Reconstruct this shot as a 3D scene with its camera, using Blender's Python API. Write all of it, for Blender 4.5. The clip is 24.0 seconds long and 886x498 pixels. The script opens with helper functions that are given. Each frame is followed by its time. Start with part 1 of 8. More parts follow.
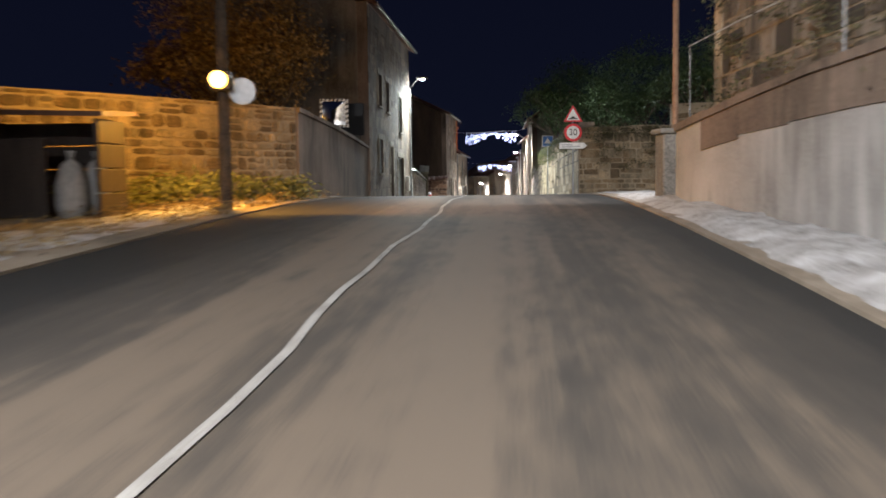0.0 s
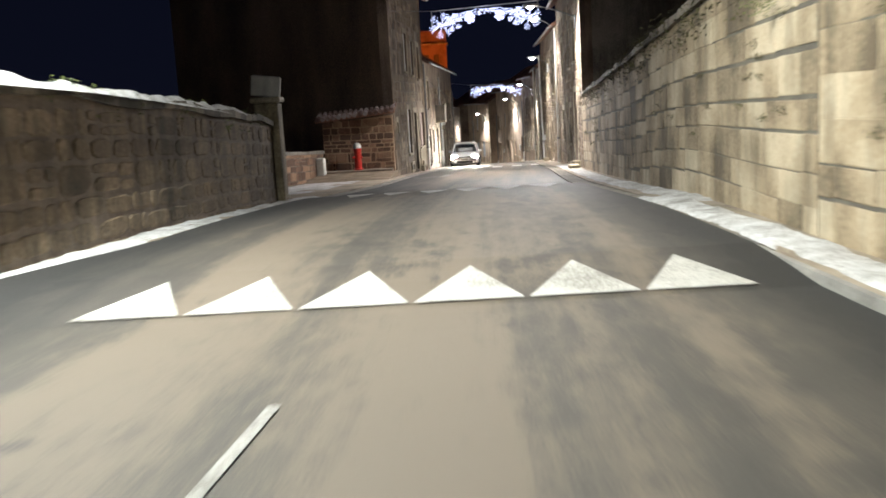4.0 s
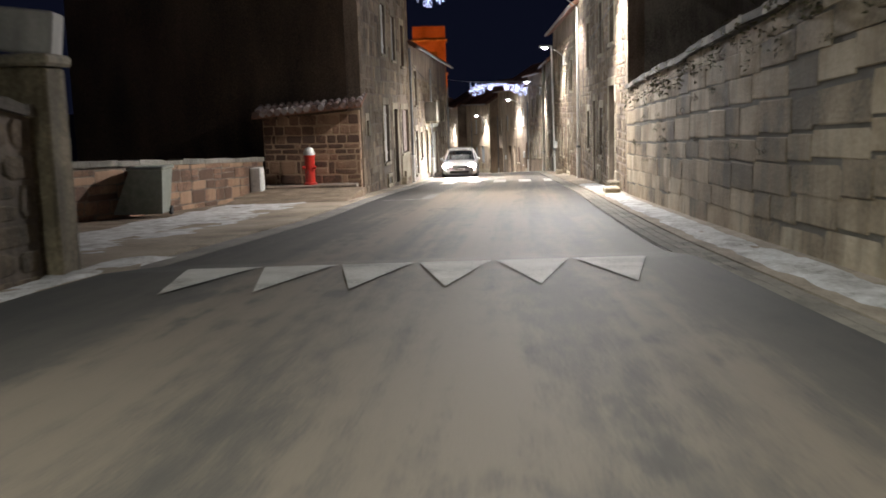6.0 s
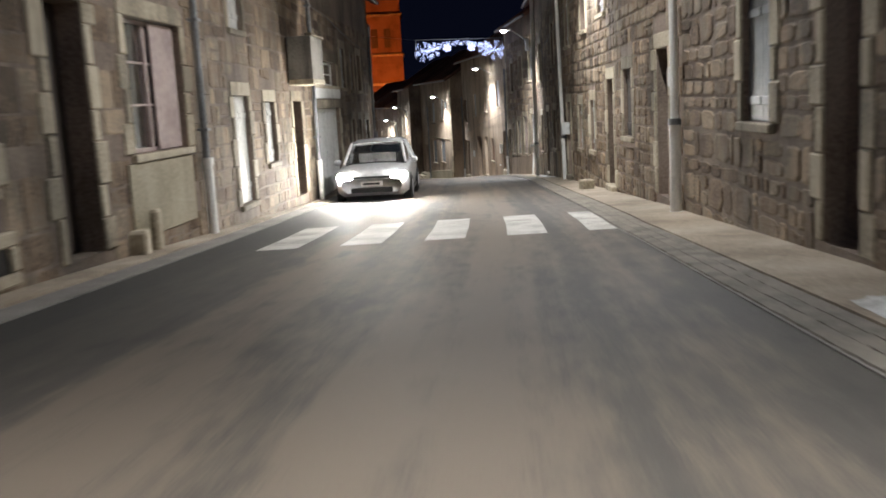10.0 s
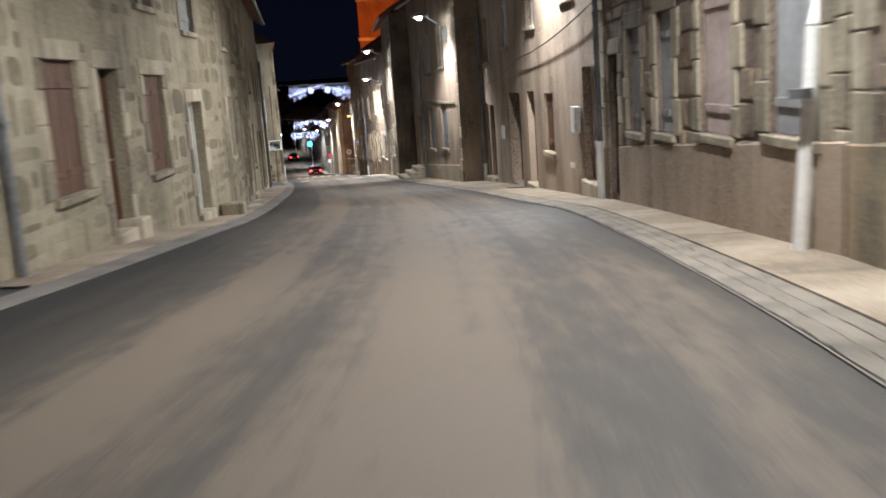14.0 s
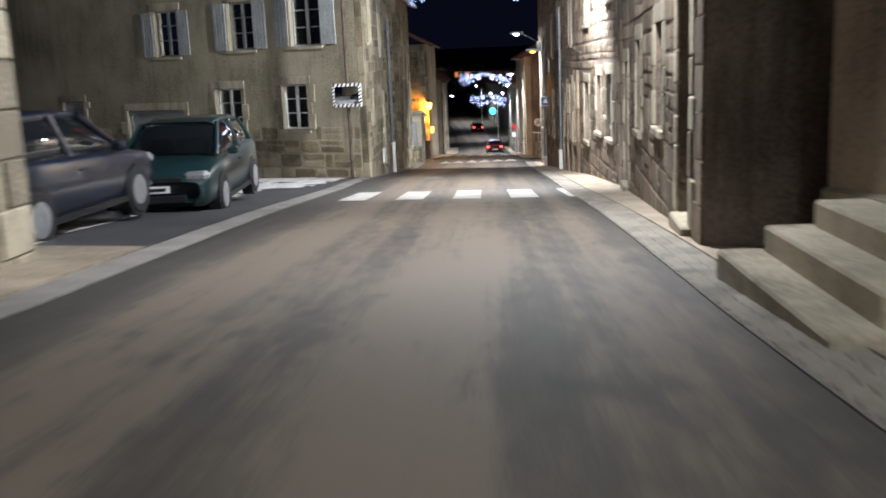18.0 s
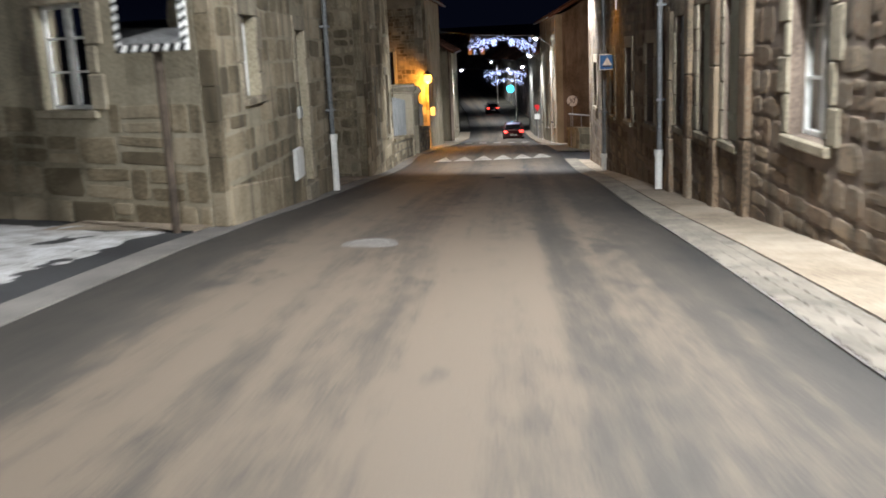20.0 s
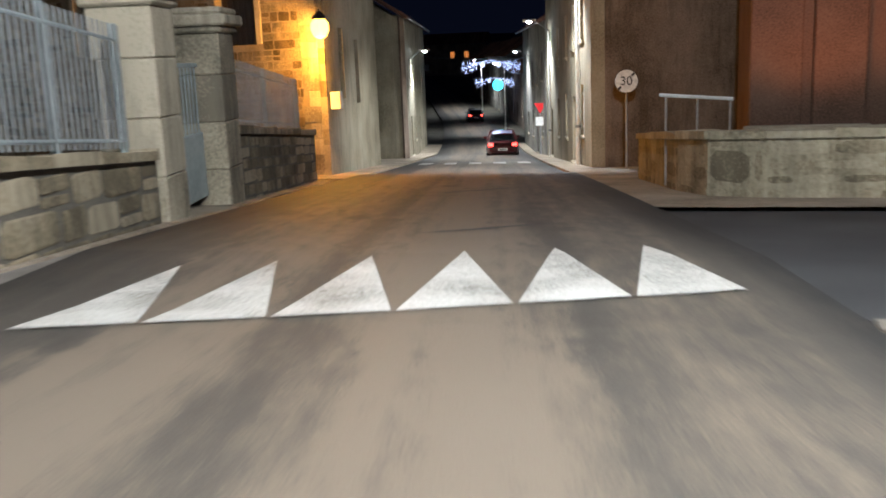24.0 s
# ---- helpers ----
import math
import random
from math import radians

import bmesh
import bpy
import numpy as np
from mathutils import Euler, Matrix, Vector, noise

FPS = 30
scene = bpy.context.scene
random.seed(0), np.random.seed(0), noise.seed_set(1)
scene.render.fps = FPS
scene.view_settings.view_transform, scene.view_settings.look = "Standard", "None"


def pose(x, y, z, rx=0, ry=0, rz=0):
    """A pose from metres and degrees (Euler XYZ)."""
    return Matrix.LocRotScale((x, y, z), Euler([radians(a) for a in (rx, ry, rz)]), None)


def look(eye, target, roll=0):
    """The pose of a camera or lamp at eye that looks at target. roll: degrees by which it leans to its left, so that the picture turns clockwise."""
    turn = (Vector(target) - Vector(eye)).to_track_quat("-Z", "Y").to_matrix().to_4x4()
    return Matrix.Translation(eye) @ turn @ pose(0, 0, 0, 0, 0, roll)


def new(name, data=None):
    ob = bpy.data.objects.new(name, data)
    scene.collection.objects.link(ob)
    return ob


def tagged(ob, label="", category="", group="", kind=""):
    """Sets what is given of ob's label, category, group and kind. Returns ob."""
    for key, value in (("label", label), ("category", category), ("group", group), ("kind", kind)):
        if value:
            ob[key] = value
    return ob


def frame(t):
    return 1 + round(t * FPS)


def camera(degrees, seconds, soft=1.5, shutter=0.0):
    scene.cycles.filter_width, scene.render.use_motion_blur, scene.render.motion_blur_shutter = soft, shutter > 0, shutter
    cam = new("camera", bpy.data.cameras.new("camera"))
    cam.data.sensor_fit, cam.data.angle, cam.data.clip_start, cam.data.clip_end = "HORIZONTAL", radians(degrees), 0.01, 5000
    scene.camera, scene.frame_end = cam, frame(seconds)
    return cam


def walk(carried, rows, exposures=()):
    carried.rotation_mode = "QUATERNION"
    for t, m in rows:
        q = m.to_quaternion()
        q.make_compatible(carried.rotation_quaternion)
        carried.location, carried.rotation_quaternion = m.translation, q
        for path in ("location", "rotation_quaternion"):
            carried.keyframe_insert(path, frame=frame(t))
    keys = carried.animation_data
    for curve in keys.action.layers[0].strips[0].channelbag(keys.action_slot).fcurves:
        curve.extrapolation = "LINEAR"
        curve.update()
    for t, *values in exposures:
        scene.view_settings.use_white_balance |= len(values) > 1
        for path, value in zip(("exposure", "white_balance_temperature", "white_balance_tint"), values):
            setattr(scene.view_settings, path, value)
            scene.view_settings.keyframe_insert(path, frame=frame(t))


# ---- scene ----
cam = camera(50.53, 24.0, soft=1.7, shutter=0.5)
# seconds, eye x y z, yaw, pitch, roll
ROWS = [
    (0.0, -0.001, -0.000, 1.100, 0.251, -4.519, 0.747),
    (0.5, 0.551, 6.817, 1.354, 0.191, -4.725, 0.905),
    (1.0, 0.931, 13.367, 1.531, 0.152, -5.037, 1.204),
    (1.5, 1.326, 19.630, 1.644, 0.291, -5.702, 1.492),
    (2.0, 1.643, 25.587, 1.627, 0.406, -6.652, 1.452),
    (2.5, 2.001, 31.236, 1.533, 0.593, -7.589, 1.593),
    (4.5, 2.300, 47.111, 0.794, 0.256, -8.781, 3.574),
    (5.0, 2.397, 49.787, 0.743, 0.309, -8.485, 2.911),
    (5.5, 2.478, 52.177, 0.750, 0.284, -8.183, 2.384),
    (6.0, 2.584, 54.521, 0.674, 0.334, -8.622, 1.786),
    (6.5, 2.717, 56.959, 0.525, 0.406, -8.772, 1.429),
    (7.0, 2.892, 59.717, 0.388, 0.514, -9.094, 1.371),
    (7.5, 2.999, 62.685, 0.255, 0.440, -9.789, 1.435),
    (8.0, 3.126, 65.862, 0.056, 0.205, -9.771, 1.750),
    (8.5, 3.349, 69.078, -0.127, -0.135, -9.134, 2.189),
    (9.0, 3.592, 72.610, -0.299, -0.592, -8.849, 2.481),
    (9.5, 3.932, 76.161, -0.468, -1.086, -8.899, 2.810),
    (10.0, 4.240, 79.978, -0.657, -1.518, -8.936, 3.132),
    (10.5, 4.609, 83.822, -0.855, -1.731, -9.038, 3.396),
    (11.0, 5.035, 88.102, -1.057, -1.764, -9.548, 3.345),
    (11.5, 5.450, 92.671, -1.324, -1.582, -9.767, 3.473),
    (13.5, 6.184, 109.078, -2.141, -0.240, -10.192, 3.876),
    (14.0, 6.439, 113.863, -2.479, 0.738, -10.268, 3.954),
    (14.5, 6.590, 118.567, -2.785, 2.261, -10.443, 4.143),
    (15.0, 6.482, 123.152, -3.104, 4.052, -10.672, 4.050),
    (15.5, 6.183, 127.826, -3.446, 6.040, -10.908, 3.658),
    (16.0, 5.732, 132.372, -3.822, 7.983, -11.169, 3.498),
    (16.5, 5.196, 136.828, -4.196, 9.773, -11.177, 3.132),
    (17.0, 4.585, 140.996, -4.527, 11.159, -11.081, 2.698),
    (17.5, 3.936, 145.324, -4.891, 12.336, -11.056, 2.448),
    (19.5, 0.836, 161.818, -6.008, 13.909, -12.050, 2.633),
    (20.0, 0.027, 165.837, -6.379, 14.026, -12.277, 2.612),
    (20.5, -0.711, 169.780, -6.757, 13.995, -12.312, 2.808),
    (21.0, -1.436, 173.586, -7.126, 13.839, -12.283, 2.738),
    (21.5, -2.092, 177.189, -7.458, 13.636, -12.171, 2.976),
    (22.0, -2.671, 180.538, -7.773, 13.505, -12.000, 2.966),
    (22.5, -3.234, 183.800, -8.080, 13.359, -12.003, 2.799),
    (23.0, -3.792, 187.010, -8.384, 13.188, -11.991, 2.738),
    (23.5, -4.338, 190.136, -8.702, 13.162, -11.832, 2.796),
    (24.0, -4.903, 193.138, -9.004, 13.279, -11.500, 2.232),
]
walk(cam, [(t, pose(x, y, z, 90 + pitch, roll, yaw)) for t, x, y, z, yaw, pitch, roll in ROWS],
     exposures=[(0.0, 1.25, 6500, 11), (1.0, 1.3, 6000, 7), (2.0, 1.4, 6700, 10), (3.0, 1.2, 6800, 11), (4.0, 0.9, 6900, 11), (5.0, 0.85, 7000, 12), (6.0, 0.95, 6900, 11), (7.0, 1.0, 6800, 11), (8.0, 0.5, 6500, 10), (9.0, 0.3, 6500, 10),
                (10.0, 0.3, 6500, 9), (11.0, -0.5, 7300, 11), (13.0, 0.05, 6800, 10), (14.0, 0.3, 6500, 10), (15.0, 0.15, 6800, 10), (16.0, 0.45, 6500, 9), (17.0, 0.45, 6100, 9), (20.0, -0.1, 6300, 7), (20.5, 0.0, 6300, 7), (21.0, 0.45, 6300, 7), (22.0, 0.95, 5900, 7), (23.0, 0.3, 6000, 6), (24.0, 0.25, 6100, 5)])

# ---------------------------------------------------------------- night sky
world = bpy.data.worlds.new("night_sky")
scene.world = world
world.use_nodes = True
wn, wl = world.node_tree.nodes, world.node_tree.links
wn.clear()
w_out, w_bg, w_ramp = wn.new("ShaderNodeOutputWorld"), wn.new("ShaderNodeBackground"), wn.new("ShaderNodeValToRGB")
w_sep, w_tc = wn.new("ShaderNodeSeparateXYZ"), wn.new("ShaderNodeTexCoord")
w_ramp.color_ramp.elements[0].position, w_ramp.color_ramp.elements[0].color = 0.0, (0.006, 0.008, 0.02, 1)
w_ramp.color_ramp.elements[1].position, w_ramp.color_ramp.elements[1].color = 0.5, (0.0025, 0.003, 0.012, 1)
wl.new(w_tc.outputs["Generated"], w_sep.inputs[0])
wl.new(w_sep.outputs["Z"], w_ramp.inputs[0])
wl.new(w_ramp.outputs[0], w_bg.inputs[0])
wl.new(w_bg.outputs[0], w_out.inputs[0])
w_bg.inputs[1].default_value = 0.3

LED = (0.98, 0.98, 1.0)
COOL_LED = (0.9, 1.0, 1.0)
SODIUM = (1.0, 0.46, 0.06)
LAMP_POWER = 2400.0


def spot(name, place, target, power, colour, angle=150, radius=0.12, blend=0.6):
    data = bpy.data.lights.new(name, "SPOT")
    data.energy, data.color, data.spot_size, data.spot_blend, data.shadow_soft_size = power, colour, radians(angle), blend, radius
    ob = new(name, data)
    ob.matrix_world = look(place, target)
    return ob


def bulb(name, place, power, colour, radius=0.12):
    data = bpy.data.lights.new(name, "POINT")
    data.energy, data.color, data.shadow_soft_size = power, colour, radius
    ob = new(name, data)
    ob.location = place
    return ob


# ---------------------------------------------------------------- materials
def nodes_of(name):
    m = bpy.data.materials.new(name)
    m.use_nodes = True
    nt = m.node_tree
    return m, nt.nodes, nt.links, nt.nodes["Principled BSDF"]


def ramp_of(n, cols, stops=None):
    r = n.new("ShaderNodeValToRGB")
    e = r.color_ramp.elements
    while len(e) < len(cols):
        e.new(0.5)
    for k, c in enumerate(cols):
        e[k].position = stops[k] if stops else k / max(1, len(cols) - 1)
        e[k].color = (*c, 1)
    return r


def surface(name, cols, rough=0.85, grain=18.0, stain=1.1, bump=0.35, metal=0.0, random_tint=0.0, depth=0.01, stain_amount=0.55, stretch=(1, 1, 1), streak=0.0, moss=(0.02, 0.019, 0.012)):
    """Grained, stained surface: cols from dark to light; random_tint varies pieces by their own random number."""
    m, n, l, b = nodes_of(name)
    tc, mp = n.new("ShaderNodeTexCoord"), n.new("ShaderNodeMapping")
    geo = n.new("ShaderNodeNewGeometry")
    l.new(geo.outputs["Position"], mp.inputs[0])
    mp.inputs["Scale"].default_value = stretch
    big, fine = n.new("ShaderNodeTexNoise"), n.new("ShaderNodeTexNoise")
    big.inputs["Scale"].default_value, big.inputs["Detail"].default_value = stain, 5
    fine.inputs["Scale"].default_value, fine.inputs["Detail"].default_value = grain, 4
    l.new(mp.outputs[0], big.inputs["Vector"])
    l.new(geo.outputs["Position"], fine.inputs["Vector"])
    mix = n.new("ShaderNodeMath")
    mix.operation = "MULTIPLY_ADD"
    mix.inputs[1].default_value = stain_amount
    l.new(big.outputs[0], mix.inputs[0])
    sc = n.new("ShaderNodeMath")
    sc.operation = "MULTIPLY"
    sc.inputs[1].default_value = 1 - stain_amount
    l.new(fine.outputs[0], sc.inputs[0])
    l.new(sc.outputs[0], mix.inputs[2])
    value = mix.outputs[0]
    if random_tint:
        oi = n.new("ShaderNodeObjectInfo")
        add = n.new("ShaderNodeMath")
        l.new(oi.outputs["Random"], add.inputs[0])
        l.new(geo.outputs["Random Per Island"], add.inputs[1])
        fr = n.new("ShaderNodeMath")
        fr.operation = "FRACT"
        l.new(add.outputs[0], fr.inputs[0])
        sh = n.new("ShaderNodeMath")
        sh.operation = "MULTIPLY_ADD"
        sh.inputs[1].default_value, sh.inputs[2].default_value = random_tint, -random_tint / 2
        l.new(fr.outputs[0], sh.inputs[0])
        add2 = n.new("ShaderNodeMath")
        l.new(value, add2.inputs[0])
        l.new(sh.outputs[0], add2.inputs[1])
        value = add2.outputs[0]
    r = ramp_of(n, cols, [0.35 + 0.3 * k / max(1, len(cols) - 1) for k in range(len(cols))])
    l.new(value, r.inputs[0])
    colour = r.outputs[0]
    if streak:
        # runs of soot and moss down the face, in patches
        runs, patch, rmap = n.new("ShaderNodeTexNoise"), n.new("ShaderNodeTexNoise"), n.new("ShaderNodeMapping")
        rmap.inputs["Scale"].default_value = (3.6, 3.6, 0.5)
        runs.inputs["Scale"].default_value, runs.inputs["Detail"].default_value, runs.inputs["Roughness"].default_value = 1.0, 6, 0.65
        patch.inputs["Scale"].default_value, patch.inputs["Detail"].default_value = 0.55, 5
        l.new(geo.outputs["Position"], rmap.inputs[0])
        l.new(rmap.outputs[0], runs.inputs["Vector"])
        l.new(geo.outputs["Position"], patch.inputs["Vector"])
        both = n.new("ShaderNodeMath")
        both.operation = "MULTIPLY"
        l.new(runs.outputs[0], both.inputs[0])
        l.new(patch.outputs[0], both.inputs[1])
        mask = ramp_of(n, [(0, 0, 0), (1, 1, 1)], [0.22, 0.36])
        l.new(both.outputs[0], mask.inputs[0])
        amount, dirt = n.new("ShaderNodeMath"), n.new("ShaderNodeMix")
        amount.operation = "MULTIPLY"
        amount.inputs[1].default_value = streak
        l.new(mask.outputs[0], amount.inputs[0])
        dirt.data_type = "RGBA"
        l.new(amount.outputs[0], dirt.inputs["Factor"])
        l.new(colour, dirt.inputs[6])
        dirt.inputs[7].default_value = (*moss, 1)
        colour = dirt.outputs[2]
    l.new(colour, b.inputs["Base Color"])
    b.inputs["Roughness"].default_value, b.inputs["Metallic"].default_value = rough, metal
    if bump:
        bp = n.new("ShaderNodeBump")
        bp.inputs["Strength"].default_value, bp.inputs["Distance"].default_value = bump, depth
        l.new(fine.outputs[0], bp.inputs["Height"])
        l.new(bp.outputs[0], b.inputs["Normal"])
    return m


def plain(name, colour, rough=0.5, metal=0.0, coat=0.0):
    m, n, l, b = nodes_of(name)
    geo, t, r = n.new("ShaderNodeNewGeometry"), n.new("ShaderNodeTexNoise"), None
    t.inputs["Scale"].default_value, t.inputs["Detail"].default_value = 9, 4
    l.new(geo.outputs["Position"], t.inputs["Vector"])
    r = ramp_of(n, [tuple(c * 0.8 for c in colour), tuple(min(1, c * 1.12) for c in colour)], [0.3, 0.7])
    l.new(t.outputs[0], r.inputs[0])
    l.new(r.outputs[0], b.inputs["Base Color"])
    b.inputs["Roughness"].default_value, b.inputs["Metallic"].default_value = rough, metal
    if coat:
        b.inputs["Coat Weight"].default_value = coat
    return m


def glow(name, colour, strength):
    m, n, l, b = nodes_of(name)
    b.inputs["Base Color"].default_value = (0.02, 0.02, 0.02, 1)
    b.inputs["Emission Color"].default_value, b.inputs["Emission Strength"].default_value = (*colour, 1), strength
    return m


def asphalt_material():
    """Sanded crown between darker edges, with long tyre streaks and small blotches."""
    m, n, l, b = nodes_of("salted_asphalt")
    uv = n.new("ShaderNodeUVMap")

    def math_node(op, x, y=None, z=None):
        q = n.new("ShaderNodeMath")
        q.operation = op
        for i, v in enumerate((x, y, z)):
            if v is None:
                continue
            if isinstance(v, (int, float)):
                q.inputs[i].default_value = v
            else:
                l.new(v, q.inputs[i])
        return q.outputs[0]

    def tex(sx, sy, scale, detail, rough=0.5):
        mp, t = n.new("ShaderNodeMapping"), n.new("ShaderNodeTexNoise")
        mp.inputs["Scale"].default_value = (sx, sy, 1)
        t.inputs["Scale"].default_value, t.inputs["Detail"].default_value, t.inputs["Roughness"].default_value = scale, detail, rough
        l.new(uv.outputs[0], mp.inputs[0])
        l.new(mp.outputs[0], t.inputs["Vector"])
        return t.outputs[0]

    sep = n.new("ShaderNodeSeparateXYZ")
    l.new(uv.outputs[0], sep.inputs[0])
    wob = math_node("MULTIPLY_ADD", tex(0.5, 0.25, 1.0, 4), 0.9, -0.45)
    u = math_node("ADD", sep.outputs[0], wob)
    k = math_node("MULTIPLY_ADD", u, 0.36, 0.26)
    edge = math_node("MINIMUM", math_node("POWER", math_node("ABSOLUTE", k), 4.0), 1.0)
    track = math_node("COSINE", math_node("MULTIPLY_ADD", u, 3.9, 1.2))
    v = math_node("MULTIPLY_ADD", edge, -0.45, 0.4)
    v = math_node("MULTIPLY_ADD", track, 0.05, v)
    v = math_node("MULTIPLY_ADD", tex(1.9, 0.05, 1.6, 5, 0.55), 0.4, v)
    v = math_node("MULTIPLY_ADD", tex(0.9, 0.3, 0.9, 6, 0.62), 0.21, v)
    v = math_node("MULTIPLY_ADD", tex(1.4, 0.4, 4.5, 6, 0.65), 0.28, v)
    damp = math_node("MULTIPLY", tex(1.0, 0.55, 0.55, 6, 0.6), tex(1.3, 0.6, 2.2, 5, 0.65))
    damp = math_node("MINIMUM", math_node("MAXIMUM", math_node("MULTIPLY_ADD", damp, 9.0, -2.75), 0.0), 1.0)
    v = math_node("MULTIPLY_ADD", damp, -0.13, v)
    grit = tex(1, 1, 60, 3)
    v = math_node("MULTIPLY_ADD", grit, 0.26, v)
    r = ramp_of(n, [(0.021, 0.02, 0.019), (0.068, 0.058, 0.048), (0.155, 0.122, 0.09)], [0.6, 0.88, 1.2])
    l.new(v, r.inputs[0])
    l.new(r.outputs[0], b.inputs["Base Color"])
    b.inputs["Roughness"].default_value = 0.72
    bp = n.new("ShaderNodeBump")
    bp.inputs["Strength"].default_value, bp.inputs["Distance"].default_value = 0.4, 0.006
    l.new(grit, bp.inputs["Height"])
    l.new(bp.outputs[0], b.inputs["Normal"])
    return m


ASPHALT = asphalt_material()
ASPHALT_DARK = surface("fresh_asphalt", [(0.02, 0.02, 0.022), (0.06, 0.06, 0.062)], 0.7, 60, 0.7, 0.4)
GROUND = surface("winter_ground", [(0.03, 0.027, 0.02), (0.09, 0.08, 0.06)], 0.95, 8, 0.3, 0.5)
CONCRETE = surface("pavement_concrete", [(0.16, 0.125, 0.09), (0.31, 0.25, 0.185), (0.41, 0.345, 0.27)], 0.9, 30, 0.8, 0.3, streak=0.25)
DIRT = surface("brown_earth", [(0.07, 0.05, 0.033), (0.16, 0.115, 0.076), (0.27, 0.21, 0.15)], 0.95, 22, 1.8, 0.6, depth=0.02)
GUTTER = surface("gutter_concrete", [(0.12, 0.11, 0.1), (0.24, 0.22, 0.2)], 0.85, 35, 1.4, 0.3)
KERB = surface("granite_kerb", [(0.17, 0.16, 0.15), (0.36, 0.34, 0.31)], 0.85, 30, 2.0, 0.3, random_tint=0.3)
SETT_STONE = surface("worn_setts", [(0.12, 0.105, 0.086), (0.2, 0.175, 0.142), (0.25, 0.222, 0.182)], 0.85, 30, 2.0, 0.3, random_tint=0.14)
IRON = surface("worn_cast_iron", [(0.03, 0.029, 0.028), (0.075, 0.072, 0.068)], 0.6, 45, 4.0, 0.5, metal=0.3)
LINE_PAINT = surface("thin_worn_line_paint", [(0.13, 0.12, 0.105), (0.38, 0.365, 0.335), (0.54, 0.53, 0.5)], 0.72, 45, 2.6, 0.25)
PAINT = surface("road_paint", [(0.2, 0.185, 0.16), (0.47, 0.45, 0.41), (0.62, 0.6, 0.56)], 0.7, 40, 1.7, 0.25)
WORN_PAINT = surface("worn_grey_paint", [(0.07, 0.065, 0.06), (0.15, 0.145, 0.135), (0.3, 0.29, 0.27)], 0.75, 40, 3.0, 0.25)
SNOW = surface("old_snow", [(0.24, 0.225, 0.205), (0.5, 0.49, 0.48), (0.7, 0.705, 0.71)], 0.8, 25, 3.0, 0.6, depth=0.02)
MORTAR = surface("lime_mortar", [(0.17, 0.138, 0.094), (0.34, 0.28, 0.195)], 0.95, 40, 1.5, 0.5)
HUT_MORTAR = surface("sandy_hut_mortar", [(0.26, 0.175, 0.11), (0.46, 0.33, 0.22)], 0.95, 40, 1.5, 0.5)
MORTAR_DARK = surface("dirty_mortar", [(0.07, 0.062, 0.05), (0.17, 0.15, 0.12)], 0.95, 40, 1.5, 0.5)
ASHLAR = surface("weathered_ashlar", [(0.13, 0.098, 0.062), (0.38, 0.292, 0.19), (0.55, 0.46, 0.33)], 0.9, 22, 0.9, 0.6, random_tint=0.2, depth=0.015, stain_amount=0.75, streak=0.5)
RUBBLE = surface("granite_rubble", [(0.085, 0.062, 0.036), (0.21, 0.148, 0.082), (0.2, 0.172, 0.122), (0.36, 0.278, 0.175)], 0.92, 25, 1.6, 0.7, random_tint=0.32, depth=0.015, streak=0.6)
BROWN_RUBBLE = surface("brown_rubble", [(0.08, 0.054, 0.034), (0.2, 0.135, 0.083), (0.19, 0.155, 0.115), (0.34, 0.255, 0.17)], 0.92, 25, 1.6, 0.7, random_tint=0.28, depth=0.015, streak=0.6)
RUBBLE_DARK = surface("dark_granite_rubble", [(0.05, 0.043, 0.036), (0.13, 0.11, 0.088), (0.24, 0.205, 0.165)], 0.92, 25, 1.6, 0.7, random_tint=0.5, depth=0.015, streak=0.7)
RUBBLE_RED = surface("red_sandstone", [(0.1, 0.058, 0.04), (0.21, 0.118, 0.076), (0.32, 0.2, 0.13)], 0.92, 22, 1.6, 0.6, random_tint=0.5, depth=0.015, streak=0.25)
SOIL_STONE = surface("soil_brown_stone", [(0.09, 0.066, 0.043), (0.2, 0.142, 0.09), (0.33, 0.25, 0.17)], 0.93, 20, 1.3, 0.8, random_tint=0.13, depth=0.02, streak=0.75)
OCHRE_STONE = surface("ochre_sandstone", [(0.14, 0.112, 0.07), (0.27, 0.218, 0.14), (0.4, 0.335, 0.235)], 0.92, 25, 1.6, 0.6, random_tint=0.35, streak=0.6)
RENDER_SAND = surface("sandy_lime_render", [(0.19, 0.158, 0.105), (0.38, 0.325, 0.225), (0.48, 0.42, 0.31)], 0.93, 14, 1.0, 0.3, streak=0.4)
SAND_STONE = surface("sandy_stone", [(0.17, 0.138, 0.09), (0.33, 0.275, 0.185), (0.45, 0.385, 0.275)], 0.92, 24, 1.0, 0.5, random_tint=0.25, streak=0.4)
PLASTERED_STONE = surface("half_plastered_stone", [(0.13, 0.108, 0.072), (0.25, 0.212, 0.145), (0.34, 0.295, 0.21)], 0.92, 25, 0.9, 0.5, random_tint=0.3, streak=0.5)
QUOIN = surface("cut_granite", [(0.19, 0.162, 0.118), (0.36, 0.31, 0.225), (0.48, 0.42, 0.315)], 0.88, 25, 1.3, 0.4, random_tint=0.3, streak=0.5)
RENDER_GREY = surface("grey_render", [(0.1, 0.095, 0.085), (0.23, 0.215, 0.19), (0.3, 0.285, 0.25)], 0.92, 26, 0.6, 0.35, streak=0.5)
